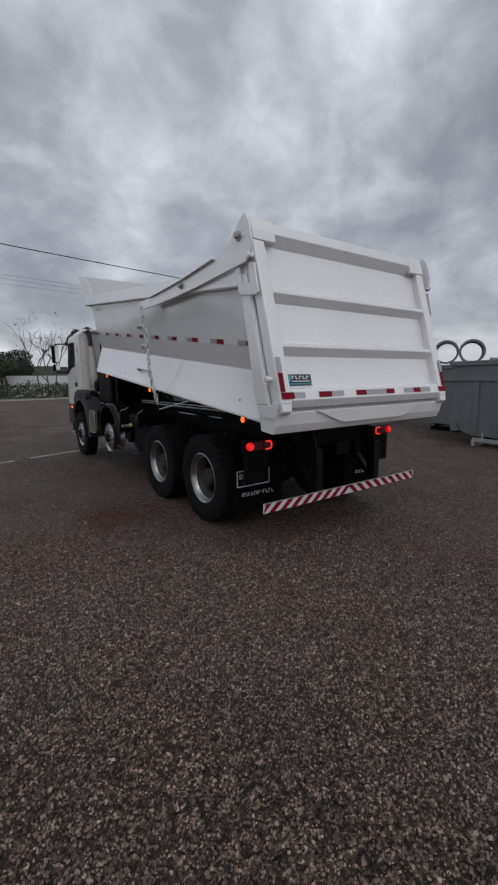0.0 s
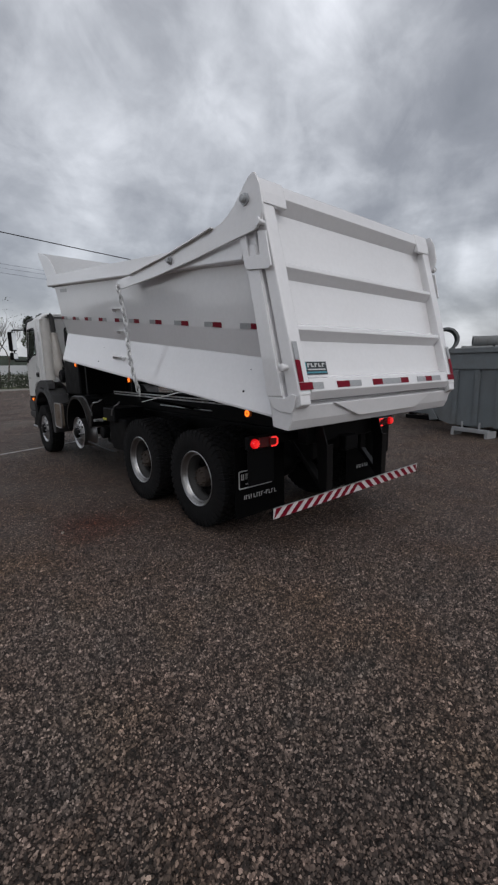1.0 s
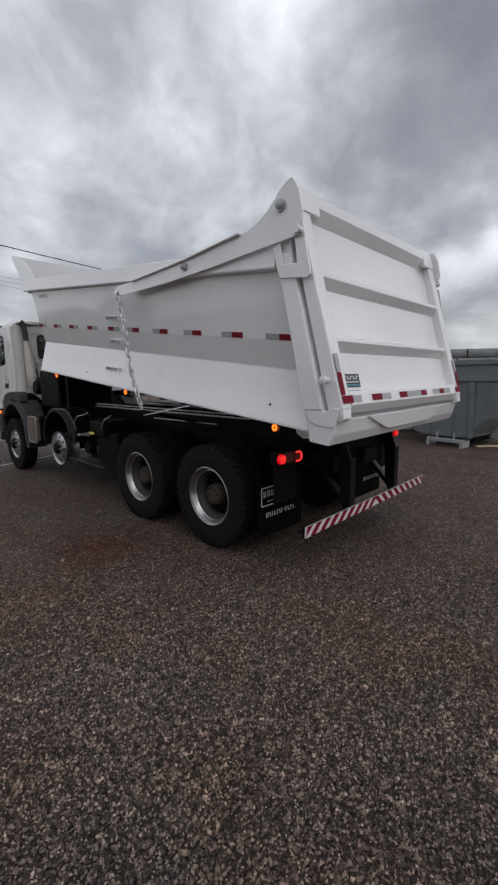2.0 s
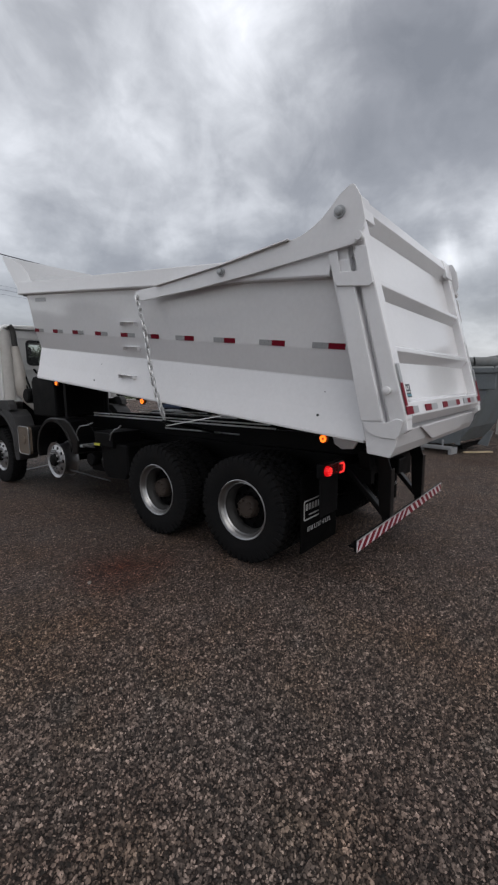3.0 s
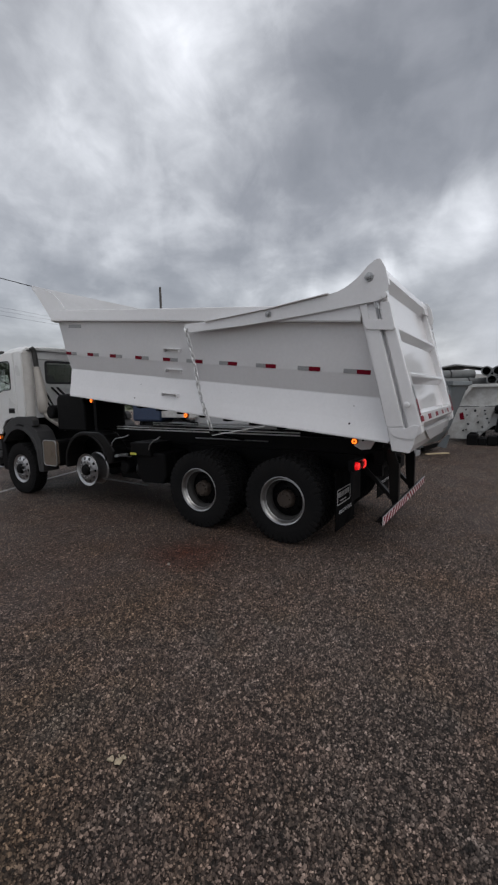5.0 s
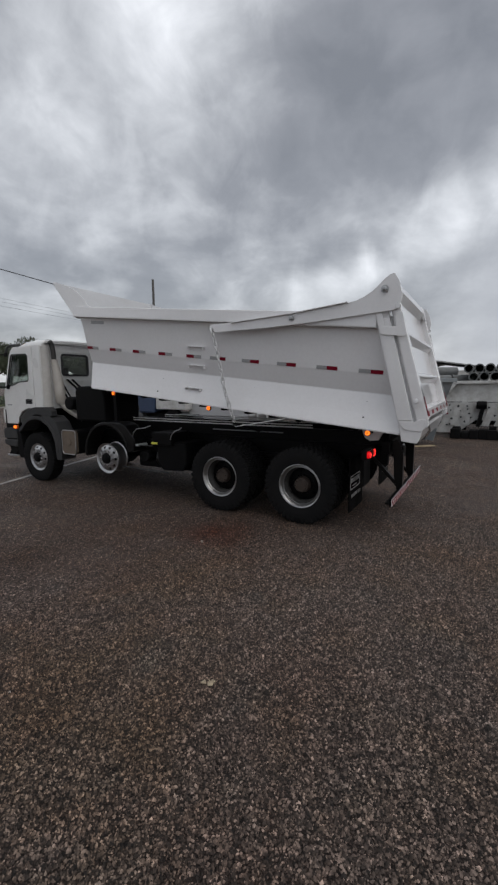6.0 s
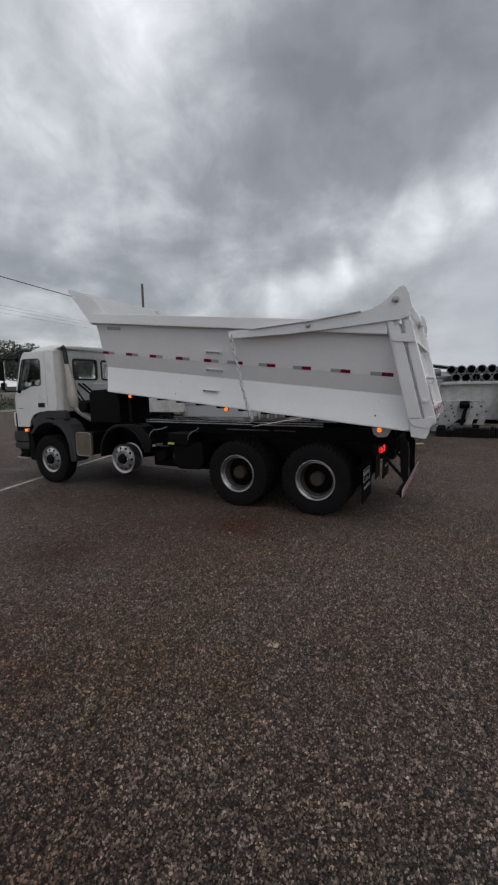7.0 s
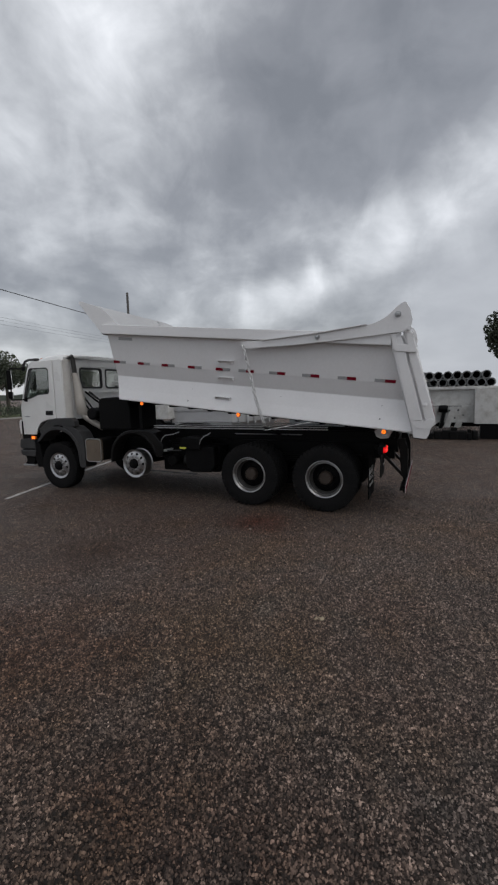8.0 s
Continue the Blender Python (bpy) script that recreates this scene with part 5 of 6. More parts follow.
bm = bmesh.new()
R = [(CX - 0.72 + 0.22 * math.cos(t), 6.46 + 0.09 * math.sin(t), 2.04 + 0.2 * math.sin(t)) for t in [2 * math.pi * k / 24 for k in range(25)]]
tube(bm, R, 0.016)
beam(bm, (CX - 0.94, 6.46, 2.04), (CX - 0.50, 6.46, 2.04), 0.03, 0.02)
part("steering_wheel", bm, DARKTRIM, truck, "dark steering wheel")
for x in (-0.95, 0.95):
    part("roof_marker", boxes((CX + x - 0.08, CX + x + 0.08, 6.40, 6.50, 2.80, 2.87)), AMBER_DARK, truck, "small amber roof marker", bevel=0.02)

# exhaust stack and intake behind the cab: a long silencer that narrows into the pipe
bm = bmesh.new()
rings = []
for x, y, z, rx, ry in ((-0.93, 5.40, 1.60, 0.085, 0.10), (-0.935, 5.41, 1.64, 0.105, 0.125), (-0.94, 5.43, 1.85, 0.105, 0.125), (-0.948, 5.47, 2.15, 0.085, 0.10), (-0.955, 5.51, 2.38, 0.066, 0.078), (-0.96, 5.53, 2.50, 0.056, 0.062)):
    rings.append([(x + rx * math.cos(q), y + ry * math.sin(q), z) for q in [2 * math.pi * k / 26 for k in range(26)]])
loft_y(bm, rings)
stack = part("exhaust_pipe", None, None, truck, "dull metal exhaust silencer behind the cab", mesh=smooth_mesh("exhaust_pipe", bm, EXHAUST, 50))
bm = bmesh.new()
tube(bm, [(-0.958, 5.528, 2.46), (-0.962, 5.54, 2.62), (-0.968, 5.548, 2.76), (-0.985, 5.555, 2.83), (-1.02, 5.56, 2.87)], 0.048, 18)
part("stack_pipe", None, None, stack, "soot-dark pipe end", mesh=smooth_mesh("stack_pipe", bm, SOOT, 50))
bm = bmesh.new()
tube(bm, [(-0.93, 5.40, 1.64), (-0.91, 5.34, 1.54), (-0.84, 5.20, 1.42), (-0.74, 5.02, 1.30)], 0.066, 16)
part("stack_elbow", None, None, stack, "", mesh=smooth_mesh("stack_elbow", bm, EXHAUST, 50))
bm = bmesh.new()
lathe(bm, [(2.455, 0.064), (2.47, 0.068), (2.495, 0.066), (2.505, 0.058)], 22, (-0.959, 5.527, 0), "z")
part("clamp", bm, EXHAUST, stack, "")
for k, (x0, y0) in enumerate(((-0.62, 5.60), (-0.50, 5.60))):
    bm = bmesh.new()
    tube(bm, [(x0, y0, 2.10), (x0 + 0.02, 5.35, 1.92), (x0 + 0.06, 5.05, 1.70), (x0 + 0.08, 4.72, 1.62)], 0.022, 8)
    part("air_hose", bm, BLACK, truck, "black air hose")
# hydraulic tank and battery boxes
bm = bmesh.new()
plate(bm, [(4.88, 1.28), (4.88, 1.86), (4.80, 1.95), (4.30, 1.97), (4.10, 1.88), (4.05, 1.74), (4.05, 1.28)], [], yz, -1.02, -0.12)
part("hydraulic_tank", bm, BLACK, truck, "black hydraulic tank behind the cab", bevel=0.03)
bm = bmesh.new()
lathe(bm, [(-1.05, 0.10), (-1.03, 0.13), (-0.80, 0.13), (-0.78, 0.10)], 24, (0, 5.06, 1.62))
part("air_filter", bm, BLACK, truck, "black air filter drum", bevel=0.01)
for y0, z0 in ((4.98, 2.02), (5.06, 1.98)):
    bm = bmesh.new()
    tube(bm, [(-0.86, y0 + 0.50, z0 + 0.06), (-0.90, y0 + 0.30, z0 - 0.14), (-0.93, y0 + 0.08, z0 - 0.36), (-0.90, y0 - 0.06, z0 - 0.46)], 0.017, 8)
    part("coolant_hose", bm, BLACK, truck, "black rubber hose")
part("tank_bracket", boxes((-0.98, -0.92, 3.78, 3.86, 1.24, 1.95), (-0.98, -0.5, 3.78, 3.86, 1.90, 1.95)), BLACK, truck, "", bevel=0.006)
bm = bmesh.new()
lathe(bm, [(1.98, 0.06), (2.03, 0.06), (2.035, 0.03)], 16, (-0.7, 4.35, 0), "z")
part("filler_cap", bm, BLACK, truck, "")
bm = bmesh.new()
lathe(bm, [(1.15, 0.12), (2.0, 0.12)], 20, (0.0, 4.35, 0), "z")
lathe(bm, [(2.0, 0.095), (2.12, 0.095)], 20, (0.0, 4.35, 0), "z")
part("tipping_ram", bm, BLACK, truck, "black tipping ram under the body front")
part("engine_cover", boxes((CX - 0.5, CX + 0.5, 5.0, 6.6, 0.75, 1.49)), BLACK, truck, "", bevel=0.03)
part("muffler_box", boxes((-1.16, -0.55, 4.70, 5.10, 0.64, 1.09)), BLACK, truck, "", bevel=0.04)
bm = bmesh.new()
plate(bm, rounded(4.705, 5.115, 0.62, 1.10, 0.07, 5), [], yz, -1.205, -1.15)
muf = part("muffler_plate", bm, DUSTY, truck, "dusty tan pressed muffler end", bevel=0.02)
bm = bmesh.new()
plate(bm, rounded(4.698, 5.122, 0.613, 1.107, 0.075, 5), [rounded(4.716, 5.104, 0.631, 1.089, 0.062, 5)], yz, -1.214, -1.19)
part("muffler_rim", bm, ALLOY, muf, "bright rolled rim", bevel=0.006)
bm = bmesh.new()
lathe(bm, [(-1.20, 0.075), (-1.215, 0.07), (-1.218, 0.03)], 20, (0, 4.91, 0.87))
part("muffler_boss", bm, DUSTY, muf, "")
for side in (-1, 1):
    bm = bmesh.new()
    x0, x1 = sorted((CX + side * 0.88, CX + side * 1.20))
    out_arc = [(3.90 + 0.60 * math.cos(radians(a)), 0.70 + 0.60 * math.sin(radians(a))) for a in range(-8, 92, 9)]
    rear_edge = [(3.52, 1.30), (3.40, 1.25), (3.20, 1.05), (3.17, 0.98), (3.20, 0.80), (3.30, 0.765)]
    in_arc = [(3.90 + 0.545 * math.cos(radians(a)), 0.70 + 0.545 * math.sin(radians(a))) for a in range(172, -9, -9)]
    plate(bm, out_arc + rear_edge + in_arc, [], yz, x0, x1)
    fender = part("axle_fender", bm, GLOSSBLACK, truck, "broad black fender over the raised axle", bevel=0.02)
    bm = bmesh.new()
    x0, x1 = sorted((CX + side * 1.195, CX + side * 1.212))
    o2 = [(3.90 + 0.585 * math.cos(radians(a)), 0.70 + 0.585 * math.sin(radians(a))) for a in range(0, 171, 9)]
    i2 = [(3.90 + 0.535 * math.cos(radians(a)), 0.70 + 0.535 * math.sin(radians(a))) for a in range(171, -1, -9)]
    plate(bm, o2 + i2, [], yz, x0, x1)
    part("fender_edge", bm, GLOSSBLACK, fender, "", bevel=0.006)
# battery and tool carrier between the axles
part("battery_box", boxes((-1.10, -0.60, 2.39, 2.84, 0.93, 1.15)), BLACK, truck, "black battery box with yellow label", bevel=0.02)
part("warning_label", boxes((-1.106, -1.1025, 2.70, 2.84, 0.945, 0.98)), YELLOW, truck, "small yellow label")
bm = bmesh.new()
lathe(bm, [(2.36, 0.13), (2.39, 0.15), (2.80, 0.15), (2.83, 0.13)], 24, (-0.88, 0, 0.68), "y")
part("air_tank", bm, GLOSSBLACK, truck, "black air tank", smooth=False)
bm = bmesh.new()
lathe(bm, [(-1.06, 0.09), (-1.04, 0.105), (-0.86, 0.105), (-0.84, 0.09)], 20, (0, 3.06, 0.70))
part("air_dryer", bm, BLACK, truck, "black air dryer", bevel=0.008)
for y0, y1, z0, z1 in ((3.34, 2.80, 0.90, 0.915), (3.55, 2.45, 0.49, 0.47)):
    bm = bmesh.new()
    beam(bm, (-1.12, y0, z0), (-1.12, y1, z1), 0.016, 0.02)
    part("side_guard", bm, DARKTRIM, truck, "thin black side guard rail", bevel=0.005)
for y, reach in ((3.23, 0.28), (2.36, 0.10)):
    bm = bmesh.new()
    tube(bm, [(-1.15, y + 0.01, 1.05), (-1.15, y - 0.02, 1.13), (-1.14, y - 0.09, 1.20), (-1.12, y - 0.10 - reach * 0.6, 1.225), (-1.10, y - 0.10 - reach, 1.265)], 0.009)
    part("grab_handle", bm, STEEL, truck, "bent bright bar")
part("guard_bracket", boxes((-1.14, -0.9, 3.12, 3.20, 0.885, 0.925)), GALVGREY, truck, "", bevel=0.005)
bm = bmesh.new()
plate(bm, [(2.78, 0.99), (2.14, 0.99), (2.12, 0.62), (2.20, 0.50), (2.66, 0.48), (2.76, 0.60)], [], yz, -1.04, -0.47)
part("valve_box", bm, BLACK, truck, "black valve box behind the side guard", bevel=0.03)
part("tool_box", boxes((-0.84, -0.47, 2.12, 3.40, 0.47, 0.985)), BLACK, truck, "black box on the frame behind the side guard", bevel=0.02)
# gearbox and far-side tanks, added to block light and view under the chassis
part("gearbox", boxes((CX - 0.28, CX + 0.28, 4.55, 5.75, 0.52, 0.95)), BLACK, truck, "", bevel=0.06)
part("air_tank", boxes((0.62, 1.12, 3.42, 5.15, 0.36, 1.06)), BLACK, truck, "black tank on the frame", bevel=0.08)
part("fuel_tank", boxes((0.62, 1.14, 1.98, 3.34, 0.42, 1.15)), BLACK, truck, "black fuel tank", bevel=0.06)
bm = bmesh.new()
tube(bm, [(-0.56, 0.55, 1.20), (-0.56, 1.9, 1.20)], 0.01)
part("bright_rod", bm, STEEL, truck, "")
truck.matrix_basis = pose(0, 0, LIFT)
# ---------------------------------------------------------------- the yard around
def skip_bm(length, width, height, foot):
    """Open-topped tub, local x along its length, sloping ends, ribs by separate parts."""
    bm = bmesh.new()
    o = [(0, 0, height), (0, width, height), (length, width, height), (length, 0, height)]
    i = 0.35
    lo = [(i, 0.06, foot), (i, width - 0.06, foot), (length - i, width - 0.06, foot), (length - i, 0.06, foot)]
    t = 0.05
    oi = [(t, t, height), (t, width - t, height), (length - t, width - t, height), (length - t, t, height)]
    li = [(i + t, 0.06 + t, foot + t), (i + t, width - 0.06 - t, foot + t), (length - i - t, width - 0.06 - t, foot + t), (length - i - t, 0.06 + t, foot + t)]
    v = [[bm.verts.new(p) for p in r] for r in (lo, o, oi, li)]
    for a, b in zip(v, v[1:]):
        for k in range(4):
            bm.faces.new((a[k], a[(k + 1) % 4], b[(k + 1) % 4], b[k]))
    bm.faces.new(v[0])
    bm.faces.new(v[3])
    return bm


def rolled_skip(at, length, width, height, label, roller=True, taper=0.0, paint=SKIP):
    th = thing("waste_container", label, "container", at)
    bm = bmesh.new()
    w2 = width / 2
    # tub: near end upright, bottom corners cut away
    prof = [(-w2, height), (-w2 + 0.03 + taper, 0.70), (-w2 + 0.30 + taper, 0.30), (-w2 + 0.62 + taper, 0.22), (w2 - 0.62, 0.22), (w2 - 0.30, 0.30), (w2 - 0.03, 0.62), (w2, height),
            (w2 - 0.06, height), (w2 - 0.09, 0.66), (w2 - 0.62, 0.30), (-w2 + 0.62 + taper, 0.30), (-w2 + 0.09 + taper, 0.72), (-w2 + 0.06, height)]
    plate(bm, prof, [], lambda a, b, d: (d, a, b), 0.06, length - 0.06)
    tub = part("tub", bm, paint, th, "grey steel tub", at, bevel=0.01)
    end = prof[:8]
    for x0, x1 in ((0.0, 0.058), (length - 0.058, length)):
        bm = bmesh.new()
        plate(bm, end, [], lambda a, b, d: (d, a, b), x0, x1)
        part("end_wall", bm, paint, th, "", at, bevel=0.008)
    part("rim", boxes((-0.09, length + 0.09, -w2 - 0.09, -w2 + 0.03, height - 0.015, height + 0.11), (-0.09, length + 0.09, w2 - 0.03, w2 + 0.09, height - 0.015, height + 0.11),
                      (-0.09, 0.03, -w2 + 0.035, w2 - 0.035, height - 0.015, height + 0.11), (length - 0.03, length + 0.09, -w2 + 0.035, w2 - 0.035, height - 0.015, height + 0.11)), paint, th, "grey box-section rim", at, bevel=0.012)
    part("rim_band", boxes((-0.05, 0.0, -w2 - 0.02, w2 + 0.02, height - 0.40, height - 0.02)), paint, th, "", at, bevel=0.01)
    for y in (-w2 + 0.75, 0.0, w2 - 0.72) if roller else ():
        bm = bmesh.new()
        plate(bm, [(-0.13, height - 0.42), (0.0, height - 0.42), (0.0, 0.24), (-0.06, 0.24)], [], lambda a, b, d: (a * 0.5, d, b), y - 0.06, y + 0.06)
        part("rib", bm, paint, th, "", at, bevel=0.01)
    for k in range(int(length / 0.8)):
        for s in ((1,) if taper else (-1, 1)):
            y0, y1 = sorted((s * w2, s * (w2 + 0.07)))
            part("side_rib", boxes((0.5 + 0.8 * k, 0.6 + 0.8 * k, y0, y1, 0.5, height - 0.02)), paint, th, "", at, bevel=0.008)
    for s in (-1, 1):
        bm = bmesh.new()
        plate(bm, [(s * (w2 + 0.05), 0.66), (s * (w2 - 0.04), 0.66), (s * (w2 - 0.28), 0.32), (s * (w2 - 0.05), 0.28)], [], lambda a, b, d: (d, a, b), -0.07, -0.02)
        part("corner_bracket", bm, paint, th, "grey corner bracket", at, bevel=0.004)
        bm = boxes((0.2, length - 0.2, s * 0.5 - 0.05, s * 0.5 + 0.05, 0.12, 0.222))
        part("skid_rail", bm, BLACK, th, "", at)
    if roller:
        bm = bmesh.new()
        box(bm, -0.22, -0.12, -0.46, 0.46, 0.11, 0.20)
        box(bm, -0.24, 0.12, -0.47, -0.39, 0.0, 0.16)
        box(bm, -0.24, 0.12, 0.39, 0.47, 0.0, 0.16)
        box(bm, -0.19, -0.15, -0.24, -0.20, 0.2, 0.36)
        box(bm, -0.19, -0.15, 0.20, 0.24, 0.2, 0.36)
        part("foot_frame", bm, GALVGREY, th, "pale galvanised foot frame", at, bevel=0.006)
    else:
        for x0 in (0.1, length - 0.3):
            part("foot_frame", boxes((x0, x0 + 0.2, -0.6, 0.6, 0.0, 0.12)), BLACK, th, "", at)
    return th


rolled_skip(pose(7.12, 0.30, 0, 0, 0, -10), 1.7, 2.55, 2.02, "grey steel waste container with pale foot frame, standing open", True, 0.45)
rolled_skip(pose(8.6, 7.95, 0, 0, 0, -4), 5.0, 3.3, 1.66, "grey steel waste container with plain walls, behind the truck", False, 0.0, BODYGREY)


def pipe_mesh(radius, length, wall, capped=False):
    bm = bmesh.new()
    lathe(bm, [(0, radius * 1.05), (0.11, radius * 1.05), (0.12, radius), (length, radius), (length, radius - wall), (0, radius - wall)], 32, closed=True)
    if capped:
        lathe(bm, [(length - 0.03, radius - wall - 0.002), (length - 0.02, radius - wall - 0.002)], 32)
    return smooth_mesh("concrete_pipe", bm, PIPE, 40)


ME_PIPE = pipe_mesh(0.178, 5.0, 0.034, True)


def pipe(me, at, label, group):
    ob = new("concrete_pipe", me)
    ob.matrix_basis = at
    return tagged(ob, label, "pipe", group)



def simple(name, bm, mat, label, category, at=None, group="", kind="", bevel=0.0):
    ob = part(name, bm, mat, None, "", at, bevel)
    return tagged(ob, label, category, group, kind)


# pipe stack: bearers, two rows end-on, a few lying across
for k in range(2):
    simple("pipe_rack", boxes((13.4 + 3.2 * k, 13.52 + 3.2 * k, -5.0, 0.6, 1.85, 2.03), (13.4 + 3.2 * k, 13.52 + 3.2 * k, -4.9, -4.78, 0.0, 1.849), (13.4 + 3.2 * k, 13.52 + 3.2 * k, 0.38, 0.5, 0.0, 1.849)), BLACK, "dark steel trestle under stacked pipes", "rack")
PIPE_Z = 2.03 + 0.205
ME_SHORT_PIPE = pipe_mesh(0.195, 0.93, 0.026)
ROW = pose(11.35, 2.55, 0, 0, 0, -60)
for k in range(5):
    pipe(ME_SHORT_PIPE, ROW @ pose(0.98 * k, 0.0, PIPE_Z - 0.1), "short grey concrete pipe lying in a line of pipes", "pipes in a line")
    if k < 4:
        pipe(ME_SHORT_PIPE, ROW @ pose(0.98 * k + 0.35, 0.21, PIPE_Z + 0.23), "short grey concrete pipe lying on a line of pipes", "pipes in a line")
    pipe(ME_SHORT_PIPE, ROW @ pose(0.98 * k + 0.1, 0.42, PIPE_Z - 0.1), "short grey concrete pipe lying in a line of pipes", "pipes in a line")
simple("pipe_rack", boxes((0.0, 4.9, -0.18, 0.6, 1.75, 1.93), (0.2, 0.35, -0.1, 0.5, 0.0, 1.749), (4.5, 4.65, -0.1, 0.5, 0.0, 1.749)), BLACK, "dark steel trestle under short pipes", "rack", ROW)
for k in range(7):
    pipe(ME_PIPE, pose(12.7 + 0.05 * math.sin(k * 2.3), -1.70 - 0.375 * k, PIPE_Z), "grey concrete pipe in the lower row of a stack", "pipes of the stack")
for k in range(7):
    pipe(ME_PIPE, pose(12.7 + 0.06 * math.sin(k * 1.7), -1.512 - 0.375 * k, PIPE_Z + 0.325), "grey concrete pipe in the upper row of a stack", "pipes of the stack")
crate = thing("white_crate", "white steel crate standing beside the stacked pipes", "crate", pose(12.9, -4.62, 2.03))
part("body", boxes((-0.35, 0.35, -0.28, 0.28, 0.0, 0.58)), OLDWHITE, crate, "", pose(12.9, -4.62, 2.03), bevel=0.015)
part("lid", boxes((-0.37, 0.37, -0.30, 0.30, 0.582, 0.64)), OLDWHITE, crate, "", pose(12.9, -4.62, 2.03), bevel=0.015)


bm = bmesh.new()
lathe(bm, [(-0.12, 0.26), (-0.13, 0.40), (-0.11, 0.455), (0.11, 0.455), (0.13, 0.40), (0.12, 0.26), (0.05, 0.24), (0.05, 0.12), (0.09, 0.1), (0.09, 0.01), (-0.09, 0.01), (-0.09, 0.1), (-0.05, 0.12), (-0.05, 0.24)], 32, closed=True)
ME_DARK_WHEEL = smooth_mesh("wheel", bm, RUBBER, 40)
# old white tipper body parked on its wheels
def parked_body():
    th = thing("parked_tipper_body", "worn white tipper body with slanted posts, set down in the yard", "truck body")
    bm = bmesh.new()
    plate(bm, [(-0.45, 0.12), (-0.52, 1.22), (-0.56, 1.30), (-7.0, 1.30), (-7.0, 0.62), (-1.9, 0.62), (-1.3, 0.12)], [], yz, 10.95, 11.0)
    part("lower_panel", bm, OLDWHITE, th, "worn white lower panel", bevel=0.006)
    bm = bmesh.new()
    plate(bm, [(-0.60, 1.302), (-1.08, 1.95), (-7.0, 1.95), (-7.0, 1.302)], [], yz, 11.06, 11.11)
    part("side_wall", bm, OLDWHITE, th, "worn white side wall", bevel=0.004)
    part("waist_ledge", boxes((10.952, 11.058, -7.0, -0.62, 1.301, 1.325)), OLDWHITE, th, "")
    bm = bmesh.new()
    plate(bm, [(-0.56, 1.327), (-1.06, 1.93), (-1.06, 2.0), (-1.22, 2.0), (-1.20, 1.93), (-0.72, 1.327)], [], yz, 10.90, 11.05)
    part("end_post", bm, OLDWHITE, th, "slanted end post", bevel=0.01)
    part("top_rail", boxes((10.88, 11.10, -7.0, -1.10, 1.955, 2.06)), OLDWHITE, th, "", bevel=0.01)
    part("far_wall", boxes((13.2, 13.26, -7.0, -0.9, 0.62, 1.98)), OLDWHITE, th, "")
    part("floor", boxes((11.115, 13.195, -7.0, -0.7, 0.62, 0.70)), OLDWHITE, th, "")
    part("rear_gate", boxes((11.115, 13.19, -0.76, -0.70, 0.15, 1.29)), OLDWHITE, th, "")
    for y in (-1.25, -1.68, -2.35, -2.75):
        bm = bmesh.new()
        plate(bm, [(y, 1.27), (y - 0.24, 1.27), (y + 0.02, 0.42), (y + 0.26, 0.42)], [], yz, 10.90, 10.948)
        part("slanted_post", bm, OLDWHITE, th, "", bevel=0.008)
    # black strips paint the shade below the waist ledge
    for y0, y1 in ((-1.42, -0.72), (-1.92, -1.6), (-2.75, -2.2)):
        part("shadow_gap", boxes((10.938, 10.9485, y0, y1, 1.272, 1.292)), INK_BLACK, th, "dark gap along the ledge")
    bm = bmesh.new()
    rg = random.Random(4)
    for y, z in ((-1.02, 1.18), (-1.06, 0.98), (-1.1, 0.66), (-1.3, 1.13), (-1.38, 0.95), (-1.42, 0.72), (-1.6, 1.14), (-1.62, 1.02), (-1.68, 0.86), (-1.74, 0.72), (-1.55, 0.56), (-0.95, 0.42), (-1.05, 0.46), (-2.3, 1.1), (-2.5, 0.8), (-2.62, 1.12), (-2.8, 0.92)):
        c = (10.893, y, z)
        n = rg.randint(4, 6)
        pts = [(y + 0.045 * rg.uniform(0.5, 1.2) * math.cos(6.28 * q / n), z + 0.05 * rg.uniform(0.4, 1.2) * math.sin(6.28 * q / n)) for q in range(n)]
        plate(bm, pts, [], yz, 10.889, 10.897)
    part("torn_mark", bm, INK_BLACK, th, "black scraps and scratches")["kind"] = "stuff"
    bm = bmesh.new()
    plate(bm, [(-0.98, 0.82), (-0.84, 0.80), (-0.80, 1.02), (-0.92, 1.08)], [], yz, 10.935, 10.9485)
    part("red_reflector", bm, TAPE_RED, th, "red reflector")
    part("chassis_beam", boxes((11.5, 11.7, -7.0, -1.0, 0.42, 0.615), (12.6, 12.8, -7.0, -1.0, 0.42, 0.615)), BLACK, th, "")
    bm = bmesh.new()
    lathe(bm, [(-2.24, 0.13), (-2.2, 0.15), (-1.95, 0.15), (-1.9, 0.12)], 16, (10.80, 0, 1.18), "y")
    part("hydraulic_cover", bm, BLACK, th, "black ram cover", bevel=0.01)
    bm = bmesh.new()
    beam(bm, (10.80, -2.12, 1.12), (10.78, -1.98, 0.40), 0.17, 0.12)
    part("ram", bm, BLACK, th, "black hydraulic ram")
    for y in (-5.6, -6.5):
        for x in (11.15, 12.9):
            part("wheel", None, None, th, "black wheel", pose(x, y, 0.46), mesh=ME_DARK_WHEEL)


